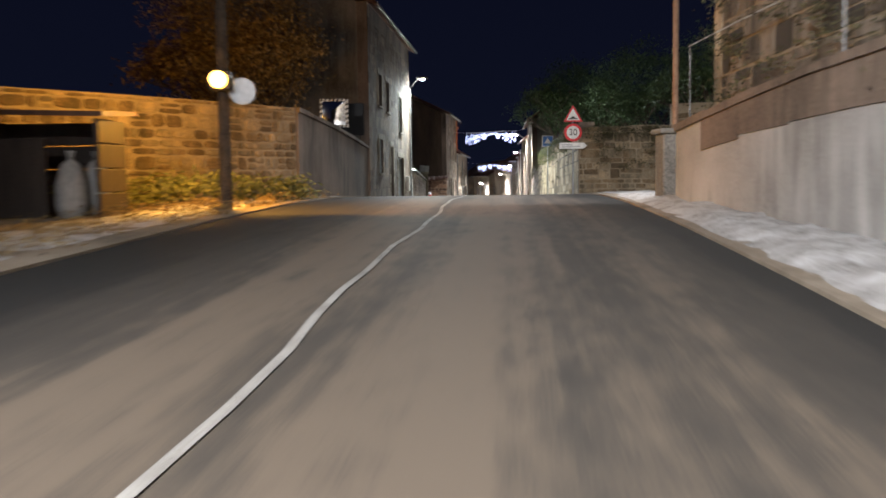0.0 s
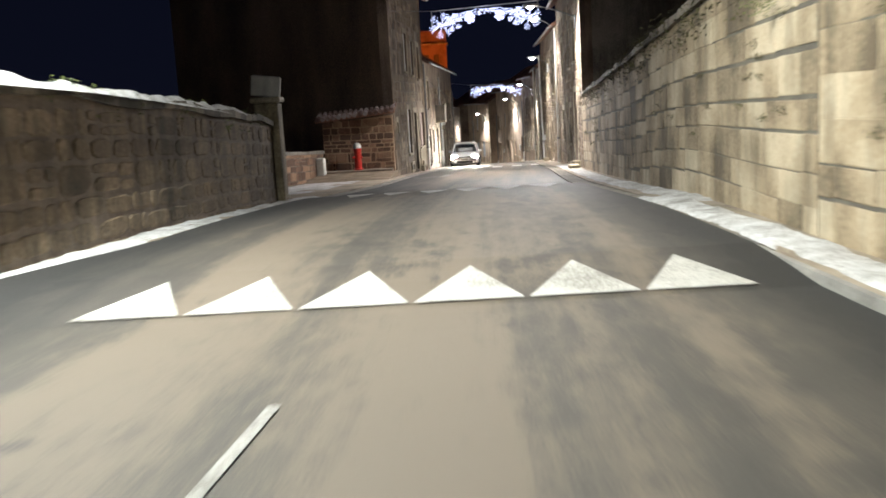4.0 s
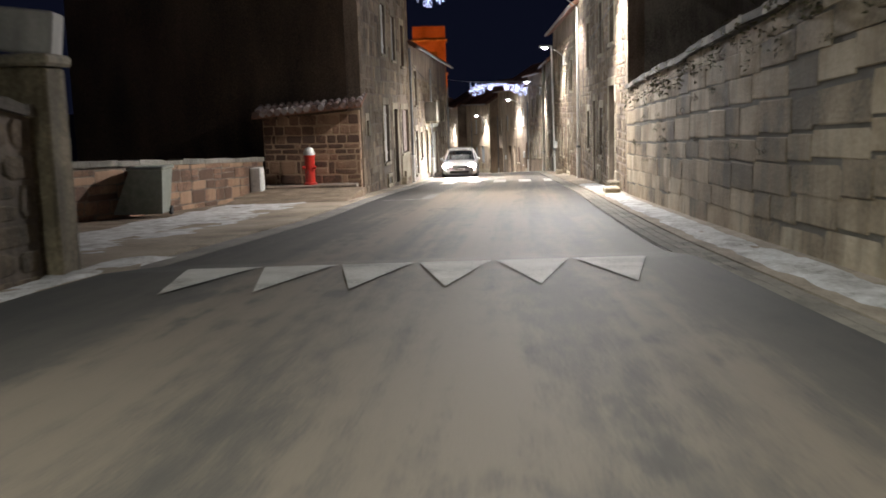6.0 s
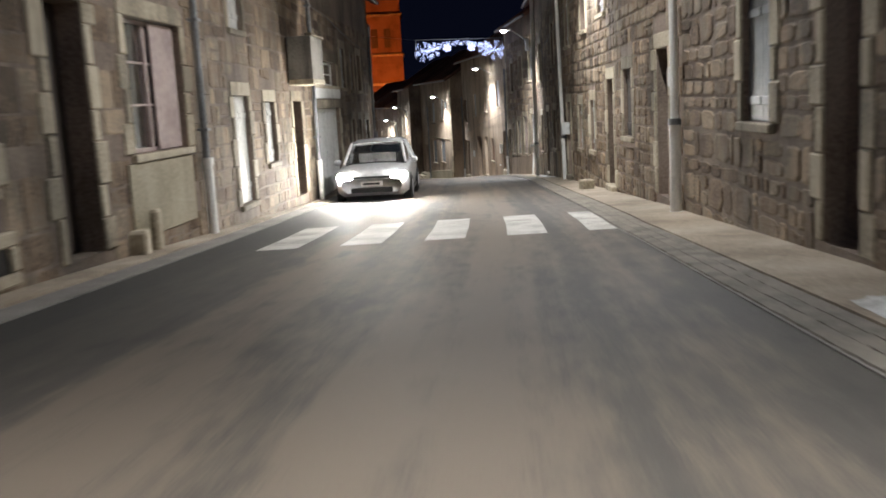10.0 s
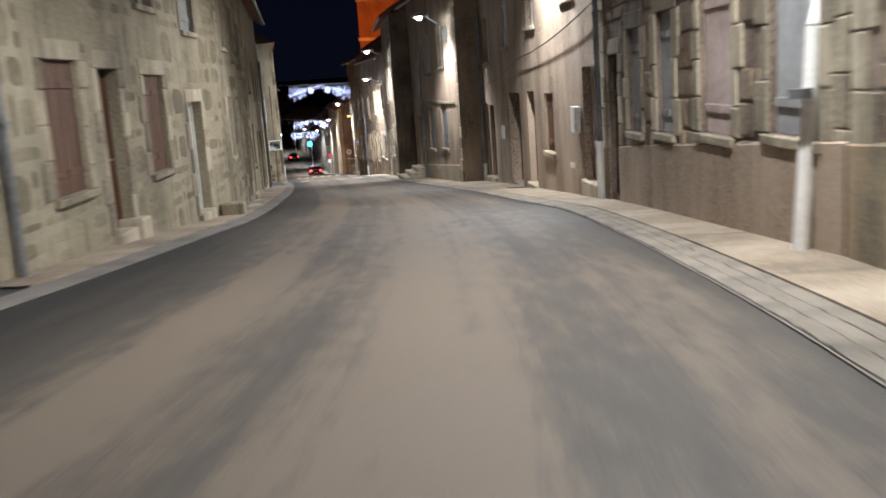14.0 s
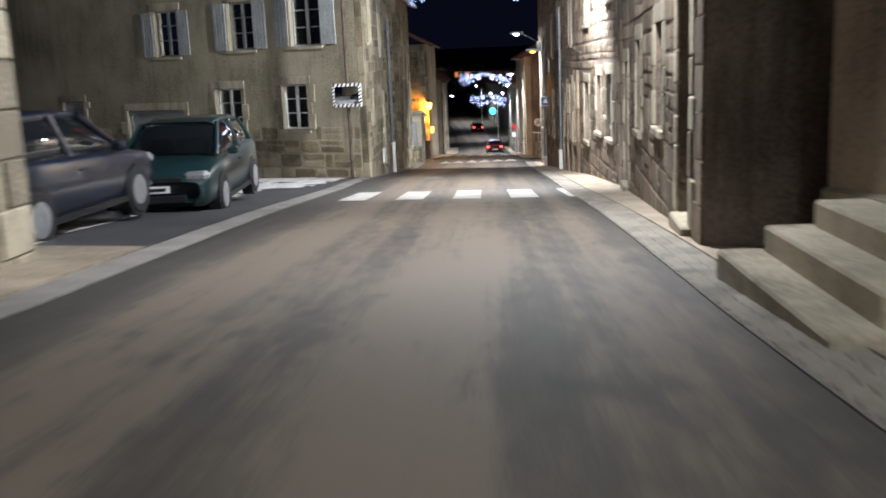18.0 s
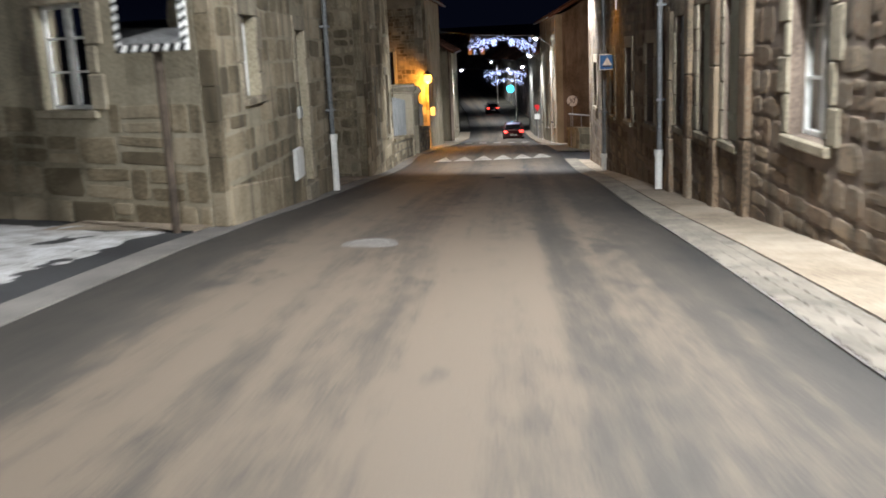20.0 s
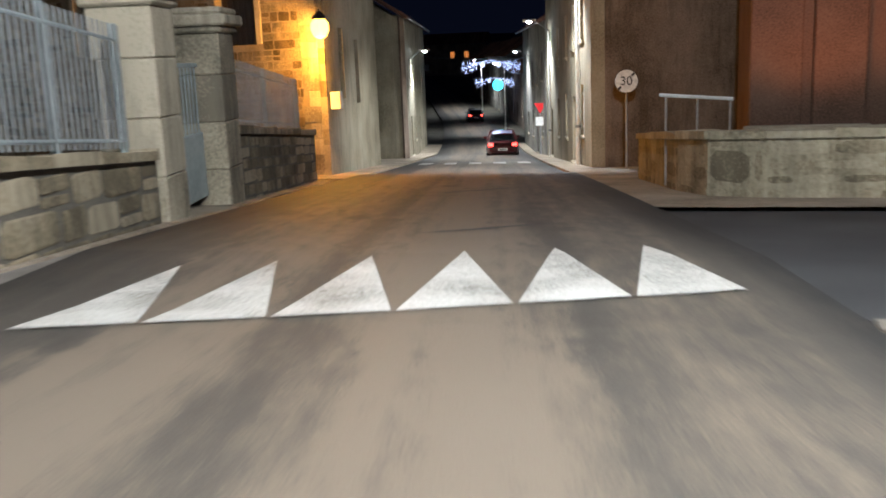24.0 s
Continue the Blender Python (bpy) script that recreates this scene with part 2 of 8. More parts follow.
RENDER_CREAM = surface("cream_render", [(0.16, 0.138, 0.092), (0.31, 0.27, 0.19), (0.4, 0.355, 0.265)], 0.92, 26, 0.6, 0.35, streak=0.3)
RENDER_BROWN = surface("brown_render", [(0.09, 0.066, 0.05), (0.2, 0.152, 0.118), (0.28, 0.22, 0.175)], 0.92, 26, 0.6, 0.35, streak=0.55)
# brown render darkened to paint in the shade of a barely lit gable
SHADED_RENDER = surface("shaded_brown_render", [(0.03, 0.022, 0.016), (0.075, 0.052, 0.036), (0.13, 0.092, 0.066)], 0.93, 22, 0.7, 0.4, stretch=(1.4, 1, 0.35))
RENDER_PALE = surface("pale_cement_render", [(0.2, 0.196, 0.186), (0.4, 0.395, 0.38), (0.52, 0.515, 0.5)], 0.92, 26, 0.5, 0.35, stretch=(1, 0.6, 1.3), streak=0.35, stain_amount=0.75)
DRY_LEAF = surface("dry_golden_leaf", [(0.09, 0.055, 0.015), (0.22, 0.14, 0.04), (0.32, 0.22, 0.08)], 0.6, 10, 3, 0.1, random_tint=0.6)
RENDER_BEIGE = surface("beige_render", [(0.12, 0.086, 0.06), (0.32, 0.245, 0.18), (0.42, 0.33, 0.25)], 0.92, 26, 1.1, 0.35, stretch=(1, 1, 0.4), streak=0.2)
RENDER_RED = surface("red_brown_render", [(0.075, 0.042, 0.029), (0.16, 0.09, 0.062), (0.22, 0.13, 0.09)], 0.92, 26, 0.5, 0.35)
TILES = surface("clay_roof_tiles", [(0.1, 0.045, 0.03), (0.26, 0.13, 0.085)], 0.88, 14, 1.2, 0.4, random_tint=0.4)
FROSTED_TILES = surface("frosted_roof_tiles", [(0.13, 0.075, 0.06), (0.3, 0.21, 0.19), (0.42, 0.37, 0.36)], 0.85, 14, 4.0, 0.4, random_tint=0.3)
WHITE_PAINT = surface("white_paint", [(0.46, 0.46, 0.43), (0.7, 0.7, 0.67), (0.78, 0.78, 0.76)], 0.6, 12, 1.4, 0.15, stretch=(1, 1, 0.4), streak=0.3)
GREY_PAINT = surface("grey_paint", [(0.22, 0.23, 0.23), (0.36, 0.37, 0.37)], 0.6, 12, 1.4, 0.15)
BLUE_GREY_PAINT = surface("blue_grey_paint", [(0.25, 0.3, 0.31), (0.42, 0.48, 0.48)], 0.6, 12, 1.4, 0.15)
GREEN_PAINT = surface("dull_green_paint", [(0.05, 0.058, 0.05), (0.11, 0.12, 0.105)], 0.6, 12, 1.4, 0.15)
PALE_GREEN_PAINT = surface("pale_green_paint", [(0.26, 0.27, 0.22), (0.46, 0.47, 0.38)], 0.6, 12, 1.4, 0.15, stretch=(1, 1, 0.4))
SLATE_PAINT = surface("slate_blue_paint", [(0.11, 0.125, 0.14), (0.2, 0.225, 0.25)], 0.5, 12, 1.4, 0.15)
PINK_PAINT = surface("faded_pink_paint", [(0.3, 0.23, 0.21), (0.5, 0.41, 0.38)], 0.7, 12, 1.4, 0.15)
BROWN_WOOD = surface("brown_wood", [(0.06, 0.03, 0.018), (0.16, 0.08, 0.045)], 0.6, 30, 2.0, 0.3, stretch=(4, 4, 0.5))
# also the colour of sheets that paint unlit rooms behind openings
DARK_WOOD_AND_ROOM = surface("dark_wood_and_room", [(0.018, 0.013, 0.01), (0.06, 0.043, 0.032)], 0.65, 30, 2.0, 0.3, stretch=(4, 4, 0.5))
STEEL = surface("galvanised_steel", [(0.33, 0.34, 0.35), (0.5, 0.51, 0.52)], 0.45, 30, 3, 0.1, metal=0.7)
POLE_WHITE = surface("pale_pole_paint", [(0.58, 0.57, 0.54), (0.8, 0.79, 0.75)], 0.55, 20, 2, 0.15)
ZINC = surface("zinc_pipe", [(0.12, 0.125, 0.13), (0.25, 0.26, 0.27)], 0.5, 20, 3, 0.1, metal=0.5)
BLACK = plain("black_plastic", (0.012, 0.012, 0.013), 0.45)
RED = plain("red_enamel", (0.62, 0.03, 0.02), 0.35, coat=0.4)
SIGN_RED = plain("sign_red", (0.7, 0.02, 0.03), 0.35)
SIGN_WHITE = plain("sign_white", (0.8, 0.8, 0.78), 0.35)
SIGN_BLUE = plain("sign_blue", (0.03, 0.16, 0.5), 0.35)
SIGN_BACK = plain("sign_back", (0.4, 0.41, 0.42), 0.45, 0.6)
INK = plain("sign_black", (0.015, 0.015, 0.015), 0.45)
GREEN_BIN = surface("bin_plastic", [(0.17, 0.19, 0.16), (0.28, 0.3, 0.26)], 0.5, 10, 2, 0.1)
IVY = surface("ivy_leaf", [(0.05, 0.062, 0.015), (0.1, 0.12, 0.032), (0.16, 0.17, 0.055)], 0.55, 10, 3, 0.1, random_tint=0.6)
MOSS = surface("moss_and_dead_ivy", [(0.03, 0.026, 0.012), (0.07, 0.062, 0.025), (0.1, 0.095, 0.04)], 0.9, 10, 3, 0.1, random_tint=0.6)
LEAF = surface("fir_needles", [(0.025, 0.05, 0.015), (0.055, 0.1, 0.03), (0.09, 0.14, 0.05)], 0.6, 10, 3, 0.1, random_tint=0.6)
BARK = surface("tree_bark", [(0.04, 0.03, 0.022), (0.12, 0.09, 0.065)], 0.95, 20, 4, 0.7, depth=0.02)
TWIG = surface("bare_twig", [(0.09, 0.065, 0.045), (0.2, 0.15, 0.1)], 0.9, 20, 4, 0.2)
CURTAIN = surface("pale_curtain", [(0.3, 0.3, 0.29), (0.52, 0.52, 0.5)], 0.9, 12, 4, 0.2, stretch=(8, 8, 0.4))
GLASS, gn, gl, gb = nodes_of("window_glass")
gb.inputs["Base Color"].default_value = (0.75, 0.8, 0.8, 1)
gb.inputs["Roughness"].default_value, gb.inputs["Transmission Weight"].default_value = 0.04, 1.0
# opaque dull pane; its dark colour stands in for the unlit garage
DULL_GLASS = plain("dull_dark_glass", (0.035, 0.038, 0.034), 0.42)
CAR_GLASS = plain("car_glass", (0.012, 0.014, 0.016), 0.06, coat=1.0)
MIRROR, mn, ml, mb = nodes_of("mirror_glass")
mb.inputs["Base Color"].default_value = (0.85, 0.86, 0.87, 1)
mb.inputs["Roughness"].default_value, mb.inputs["Metallic"].default_value = 0.04, 1.0
TYRE = plain("tyre_rubber", (0.016, 0.016, 0.017), 0.8)
LED_GLOW = glow("led_lens", (0.9, 0.97, 1.0), 420.0)
SODIUM_GLOW = glow("sodium_lens", (1.0, 0.46, 0.06), 9.0)
GARLAND_GLOW = glow("garland_led", (0.5, 0.58, 1.0), 4.0)
CYAN_GLOW = glow("garland_cyan_led", (0.05, 0.55, 0.8), 5.0)
HEAD_GLOW = glow("headlight_lens", (1.0, 0.98, 0.94), 700.0)
TAIL_GLOW = glow("tail_light_lens", (1.0, 0.04, 0.03), 9.0)
WINDOW_GLOW = glow("lit_orange_curtain", (1.0, 0.3, 0.07), 0.9)


# ---------------------------------------------------------------- the street's line and level
LEVEL = [(-60, -1.2), (-40, -0.8), (0, 0.0), (7, 0.25), (13.4, 0.43), (20, 0.54), (25.6, 0.52), (31, 0.42), (40, 0.0), (47, -0.31), (50, -0.36), (54.5, -0.43),
         (60, -0.71), (66, -1.05), (72.6, -1.4), (80, -1.76), (88, -2.16), (92.7, -2.4), (101, -2.83), (109, -3.24), (114, -3.58), (118.6, -3.88),
         (123, -4.2), (128, -4.55), (132, -4.92), (137, -5.3), (141, -5.63), (145.3, -5.99), (154, -6.63), (162, -7.22), (166, -7.58), (170, -7.94),
         (174, -8.23), (180.5, -8.87), (187, -9.48), (193, -10.1), (198, -10.4), (211, -11.5), (220, -12.3), (230, -13.2), (250, -14.9), (275, -16.0), (300, -16.3), (330, -15.3), (400, -12.5), (700, 3.0)]
LINE = [(-60, -3.0), (0, 0.0), (7, 0.5), (13.4, 0.93), (20, 1.33), (31, 2.0), (47, 2.35), (54.5, 2.6), (66, 3.13), (76, 3.93), (84, 4.61), (93, 5.45), (109, 6.2),
        (114, 6.44), (118.6, 6.58), (123, 6.48), (128, 6.18), (132.4, 5.73), (137, 5.2), (141, 4.58), (145.3, 3.93), (162, 0.83), (170, -0.71), (177, -2.09),
        (187, -3.79), (193, -4.9), (211, -8.2), (230, -11.8), (250, -15.5), (270, -19.8), (300, -27.0), (330, -36.0), (400, -60.0), (700, -160.0)]
LEV_Y, LEV_Z = [p[0] for p in LEVEL], [p[1] for p in LEVEL]
LIN_Y, LIN_X = [p[0] for p in LINE], [p[1] for p in LINE]


def gz(y):
    return float(sum(np.interp(y + d, LEV_Y, LEV_Z) * w for d, w in ((-2, 0.25), (0, 0.5), (2, 0.25))))


def cx(y):
    return float(sum(np.interp(y + d, LIN_Y, LIN_X) * w for d, w in ((-3, 0.25), (0, 0.5), (3, 0.25))))


def S(y, u, h=0.0):
    """A place by the way along the street, the metres to the right of its driving line, and the height over the road."""
    return Vector((cx(y) + u, y, gz(y) + h))


# ---------------------------------------------------------------- mesh building
class MB:
    def __init__(self):
        self.v, self.f = [], []

    def poly(self, pts):
        k = len(self.v)
        self.v += [tuple(p) for p in pts]
        self.f.append(tuple(range(k, k + len(pts))))

    def hexa(self, p):
        """Eight corners: bottom four, then top four, both counter-clockwise from above."""
        k = len(self.v)
        self.v += [tuple(q) for q in p]
        self.f += [tuple(k + i for i in q) for q in ((3, 2, 1, 0), (4, 5, 6, 7), (0, 1, 5, 4), (1, 2, 6, 5), (2, 3, 7, 6), (3, 0, 4, 7))]

    def box(self, x0, y0, z0, x1, y1, z1, m=None):
        p = [Vector(q) for q in ((x0, y0, z0), (x1, y0, z0), (x1, y1, z0), (x0, y1, z0), (x0, y0, z1), (x1, y0, z1), (x1, y1, z1), (x0, y1, z1))]
        self.hexa([m @ q for q in p] if m else p)

    def bevel_box(self, x0, y0, z0, x1, y1, z1, c, m=None):
        """A box whose edges on all sides are cut by c."""
        xs, ys, zs = (x0, x1), (y0, y1), (z0, z1)
        k = len(self.v)
        idx = {}
        for i in (0, 1):
            for j in (0, 1):
                for q in (0, 1):
                    sx, sy, sz = (1, -1)[i], (1, -1)[j], (1, -1)[q]
                    for ax in range(3):
                        p = Vector((xs[i] + (0 if ax == 0 else sx * c), ys[j] + (0 if ax == 1 else sy * c), zs[q] + (0 if ax == 2 else sz * c)))
                        idx[i, j, q, ax] = len(self.v)
                        self.v.append(tuple(m @ p if m else p))
        a = idx
        for i in (0, 1):
            o = [(0, 0), (1, 0), (1, 1), (0, 1)]
            if i == 0:
                o = o[::-1]
            self.f.append(tuple(a[i, j, q, 0] for j, q in o))
            self.f.append(tuple(a[j, i, q, 1] for j, q in o[::-1]))
            self.f.append(tuple(a[j, q, i, 2] for j, q in o))
        for j in (0, 1):
            for q in (0, 1):
                fl = 1 if (j + q) % 2 else -1
                e = (a[0, j, q, 1], a[1, j, q, 1], a[1, j, q, 2], a[0, j, q, 2])
                self.f.append(e[::fl])
                e = (a[j, 0, q, 2], a[j, 1, q, 2], a[j, 1, q, 0], a[j, 0, q, 0])
                self.f.append(e[::fl])
                e = (a[j, q, 0, 0], a[j, q, 1, 0], a[j, q, 1, 1], a[j, q, 0, 1])
                self.f.append(e[::fl])
        for i in (0, 1):
            for j in (0, 1):
                for q in (0, 1):
                    e = (a[i, j, q, 0], a[i, j, q, 1], a[i, j, q, 2])
                    self.f.append(e if (i + j + q) % 2 == 0 else e[::-1])

    def tube(self, p0, p1, r0, r1=None, n=10, caps=True):
        r1 = r0 if r1 is None else r1
        p0, p1 = Vector(p0), Vector(p1)
        d = (p1 - p0).normalized()
        a = d.orthogonal().normalized()
        b = d.cross(a)
        k = len(self.v)
        for p, r in ((p0, r0), (p1, r1)):
            for i in range(n):
                w = 2 * math.pi * i / n
                self.v.append(tuple(p + (a * math.cos(w) + b * math.sin(w)) * r))
        for i in range(n):
            j = (i + 1) % n
            self.f.append((k + i, k + j, k + n + j, k + n + i))
        if caps:
            self.f.append(tuple(k + i for i in reversed(range(n))))
            self.f.append(tuple(k + n + i for i in range(n)))

    def path(self, pts, r, n=8):
        """One continuous tube along a line of points."""
        pts = [Vector(p) for p in pts]
        k = len(self.v)
        for i, p in enumerate(pts):
            d = (pts[min(i + 1, len(pts) - 1)] - pts[max(i - 1, 0)]).normalized()
            a = d.cross(Vector((0.13, 0.31, 0.94))).normalized()
            b = d.cross(a)
            for j in range(n):
                w = 2 * math.pi * j / n
                self.v.append(tuple(p + (a * math.cos(w) + b * math.sin(w)) * r))
        for i in range(len(pts) - 1):
            for j in range(n):
                q = (j + 1) % n
                self.f.append((k + i * n + j, k + i * n + q, k + (i + 1) * n + q, k + (i + 1) * n + j))
        self.f.append(tuple(k + j for j in reversed(range(n))))
        self.f.append(tuple(k + (len(pts) - 1) * n + j for j in range(n)))

    def lathe(self, profile, n=20, m=None):
        """profile: (radius, z) from bottom to top."""
        k = len(self.v)
        for r, z in profile:
            for i in range(n):
                w = 2 * math.pi * i / n
                p = Vector((r * math.cos(w), r * math.sin(w), z))
                self.v.append(tuple(m @ p if m else p))
        for s in range(len(profile) - 1):
            for i in range(n):
                j = (i + 1) % n
                self.f.append((k + s * n + i, k + s * n + j, k + (s + 1) * n + j, k + (s + 1) * n + i))
        self.f.append(tuple(k + i for i in reversed(range(n))))
        self.f.append(tuple(k + (len(profile) - 1) * n + i for i in range(n)))

    def mesh(self, name, material, smooth=False):
        me = bpy.data.meshes.new(name)
        me.from_pydata(self.v, [], self.f)
        if material:
            me.materials.append(material)
        if smooth:
            me.polygons.foreach_set("use_smooth", [True] * len(me.polygons))
        me.update()
        return me


def part(name, mb, material, parent=None, label="", smooth=False, kind=""):
    ob = new(name, mb.mesh(name, material, smooth) if isinstance(mb, MB) else mb)
    if parent:
        ob.parent = parent
        ob.matrix_parent_inverse = parent_inverse(parent)
    if label or kind:
        tagged(ob, label=label, kind=kind)
    return ob


def parent_inverse(p):
    m = p.matrix_basis.copy()
    while p.parent:
        m = p.parent.matrix_basis @ p.matrix_parent_inverse @ m
        p = p.parent
    return m.inverted()


def thing(name, place, label, category, group="", kind=""):
    e = new(name)
    e.location = place
    e.empty_display_size = 0.2
    return tagged(e, label, category, group, kind)


def strip(name, y0, y1, left, right, lift, material, step=1.0, cols=4, kind="structure", label="", category="", skirt=0.0):
    """A sheet along the street between two offsets that may be numbers or functions of y."""
    f = lambda q, y: q(y) if callable(q) else q
    n = max(2, int((y1 - y0) / step) + 1)
    mb, uvs = MB(), []
    rows = []
    for i in range(n):
        y = y0 + (y1 - y0) * i / (n - 1)
        a, b = f(left, y), f(right, y)
        row = []
        for j in range(cols + 1):
            u = a + (b - a) * j / cols
            row.append(len(mb.v))
            mb.v.append(tuple(S(y, u, f(lift, y))))
            uvs.append((u, y))
        if skirt:
            row = [len(mb.v)] + row + [len(mb.v) + 1]
            mb.v += [tuple(S(y, a, f(lift, y) - skirt)), tuple(S(y, b, f(lift, y) - skirt))]
            uvs += [(a, y), (b, y)]
        rows.append(row)
    for p, q in zip(rows[:-1], rows[1:]):
        for j in range(len(p) - 1):
            mb.f.append((p[j], p[j + 1], q[j + 1], q[j]))
    me = mb.mesh(name, material)
    uv = me.uv_layers.new(name="street")
    for lp in me.loops:
        uv.data[lp.index].uv = uvs[lp.vertex_index]
    ob = new(name, me)
    if kind:
        tagged(ob, label, category, "", kind)
    return ob


# ---------------------------------------------------------------- stones
def stone_variant(seed, cut=0.12, rough=0.05):
    """A unit stone: x and z from -0.5 to 0.5, proud of the wall along y from 0 to 1, with cut front edges."""
    r = random.Random(seed)
    j = lambda a: r.uniform(-a, a)
    mb = MB()
    back = [(-0.5, -0.5), (0.5, -0.5), (0.5, 0.5), (-0.5, 0.5)]
    if rough > 0.08:
        back = [(-0.5, -0.26), (-0.3, -0.5), (0.3, -0.5), (0.5, -0.28), (0.5, 0.27), (0.28, 0.5), (-0.3, 0.5), (-0.5, 0.26)]
    elif rough > 0.03:
        # uneven eight-cornered outline
        back = [(-0.5, -0.36), (-0.4, -0.5), (0.41, -0.5), (0.5, -0.37), (0.5, 0.36), (0.4, 0.5), (-0.41, 0.5), (-0.5, 0.36)]
    n = len(back)
    back = [(x + j(rough), z + j(rough)) for x, z in back]
    back = [(max(-0.5, min(0.5, x)), max(-0.5, min(0.5, z))) for x, z in back]
    ring0 = [Vector((x, -1.5, z)) for x, z in back]
    ring1 = [Vector((x, 0.45 + j(0.12), z)) for x, z in back]
    ring2 = [Vector((x * (1 - 2 * cut) + j(rough) * 0.4, 1 + j(0.2), z * (1 - 2 * cut) + j(rough) * 0.4)) for x, z in back]
    c = Vector((j(0.1), 1.1 + j(0.2), j(0.1)))
    for ring in (ring0, ring1, ring2):
        mb.v += [tuple(p) for p in ring]
    mb.v.append(tuple(c))
    for a, b in ((0, n), (n, 2 * n)):
        for i in range(n):
            q = (i + 1) % n
            mb.f.append((a + i, a + q, b + q, b + i))
    for i in range(n):
        mb.f.append((2 * n + i, 2 * n + (i + 1) % n, 3 * n))
    return mb


ROUND_STONES = [stone_variant(k, 0.06, 0.065) for k in range(14)]
COBBLES = [stone_variant(k + 90, 0.07, 0.085) for k in range(12)]
CUT_STONES = [stone_variant(k + 50, 0.035, 0.012) for k in range(8)]
SHAPES = dict(round=ROUND_STONES, cut=CUT_STONES, cobble=COBBLES)
MESHES = {}


def stone_mesh(kind, k, material):
    key = (kind, k, material.name)
    if key not in MESHES:
        MESHES[key] = SHAPES[kind][k].mesh("stone", material)
    return MESHES[key]


def courses(length, z0, z1, course, stone, rnd, gap, jitter, side_gap):
    """Rectangles (s, z, width, height) of an uneven coursed wall."""
    z = z0
    while z < z1 - course * 0.35:
        h = min(course * rnd.uniform(1 - jitter, 1 + jitter), z1 - z)
        s = -rnd.uniform(0, stone)
        while s < length:
            w = stone * rnd.uniform(1 - jitter * 1.5, 1 + jitter * 1.7)
            a, b = max(0.0, s), min(length, s + w)
            if b - a > 0.08:
                if jitter > 0.25 and h > course * 1.05 and rnd.random() < 0.3:
                    q = h * rnd.uniform(0.4, 0.6)
                    yield (a + b) / 2, z + q / 2, b - a - side_gap, q - gap
                    yield (a + b) / 2, z + q + (h - q) / 2, b - a - side_gap, h - q - gap
                else:
                    yield (a + b) / 2, z + h / 2, b - a - side_gap, h - gap * rnd.uniform(0.7, 1.3)
            s += w
        z += h


def lay_stones(parent, origin, along, outward, length, z0, z1, holes, material, shape="round", course=0.26, stone=0.42, gap=0.025,
               jitter=0.3, proud=0.013, seed=1, limit=160, level=None, low=1.9, side_gap=None, vary=(0.6, 1.5), wave=0.035, turn=0.02):
    """Stones proud of a wall's face; those low down are single pieces, the rest one joined part. level: the base height along the wall, for walls that follow the slope."""
    rnd = random.Random(seed)
    up = Vector((0, 0, 1))
    n = len(SHAPES[shape])
    rest, made = MB(), 0
    for s, z, w, h in courses(length, z0, z1, course, stone, rnd, gap, jitter, gap if side_gap is None else side_gap):
        if any(s + w / 2 > a - 0.01 and s - w / 2 < b + 0.01 and z + h / 2 > c - 0.01 and z - h / 2 < d + 0.01 for a, b, c, d in holes):
            # a stone cut by an opening keeps what is left beside it
            keep = None
            for a, b, c, d in holes:
                if z + h / 2 > c - 0.01 and z - h / 2 < d + 0.01:
                    l0, r0 = s - w / 2, s + w / 2
                    if l0 < a - 0.12 and r0 > a:
                        keep = (l0, a - gap)
                    elif r0 > b + 0.12 and l0 < b:
                        keep = (b + gap, r0)
            if keep is None:
                continue
            s, w = (keep[0] + keep[1]) / 2, keep[1] - keep[0]
            if any(s + w / 2 > a + 0.005 and s - w / 2 < b - 0.005 and z + h / 2 > c and z - h / 2 < d for a, b, c, d in holes):
                continue
        sway = lambda q: wave * noise.noise(Vector((q * 0.17, z * 0.7, seed * 3.1)))
        ground = (level(s) if level else 0.0) + sway(s)
        p = origin + along * s
        tilt = ((level(s + 0.5) - level(s - 0.5)) if level else 0.0) + sway(s + 0.5) - sway(s - 0.5) + rnd.uniform(-turn, turn)
        ax = (along + up * tilt) * w
        gl_ = gz(p.y) - 0.1 if not level else -1e9
        if not level and z + h / 2 < gl_:
            continue
        m = Matrix((ax, outward * proud * rnd.uniform(*vary), up * h)).transposed().to_4x4()
        m.translation = Vector((p.x, p.y, ground + z))
        k = rnd.randrange(n)
        over = z if level else z - gz(p.y)
        if made < limit * 0.75 and over < low:
            ob = new("stone", stone_mesh(shape, k, material))
            ob.parent = parent
            ob.matrix_parent_inverse = parent_inverse(parent)
            ob.matrix_basis = m
            made += 1
        else:
            src = SHAPES[shape][k]
            b0 = len(rest.v)
            rest.v += [tuple(m @ Vector(v)) for v in src.v]
            rest.f += [tuple(b0 + i for i in f) for f in src.f]
    if rest.v:
        part("masonry", rest, material, parent, kind="stuff")


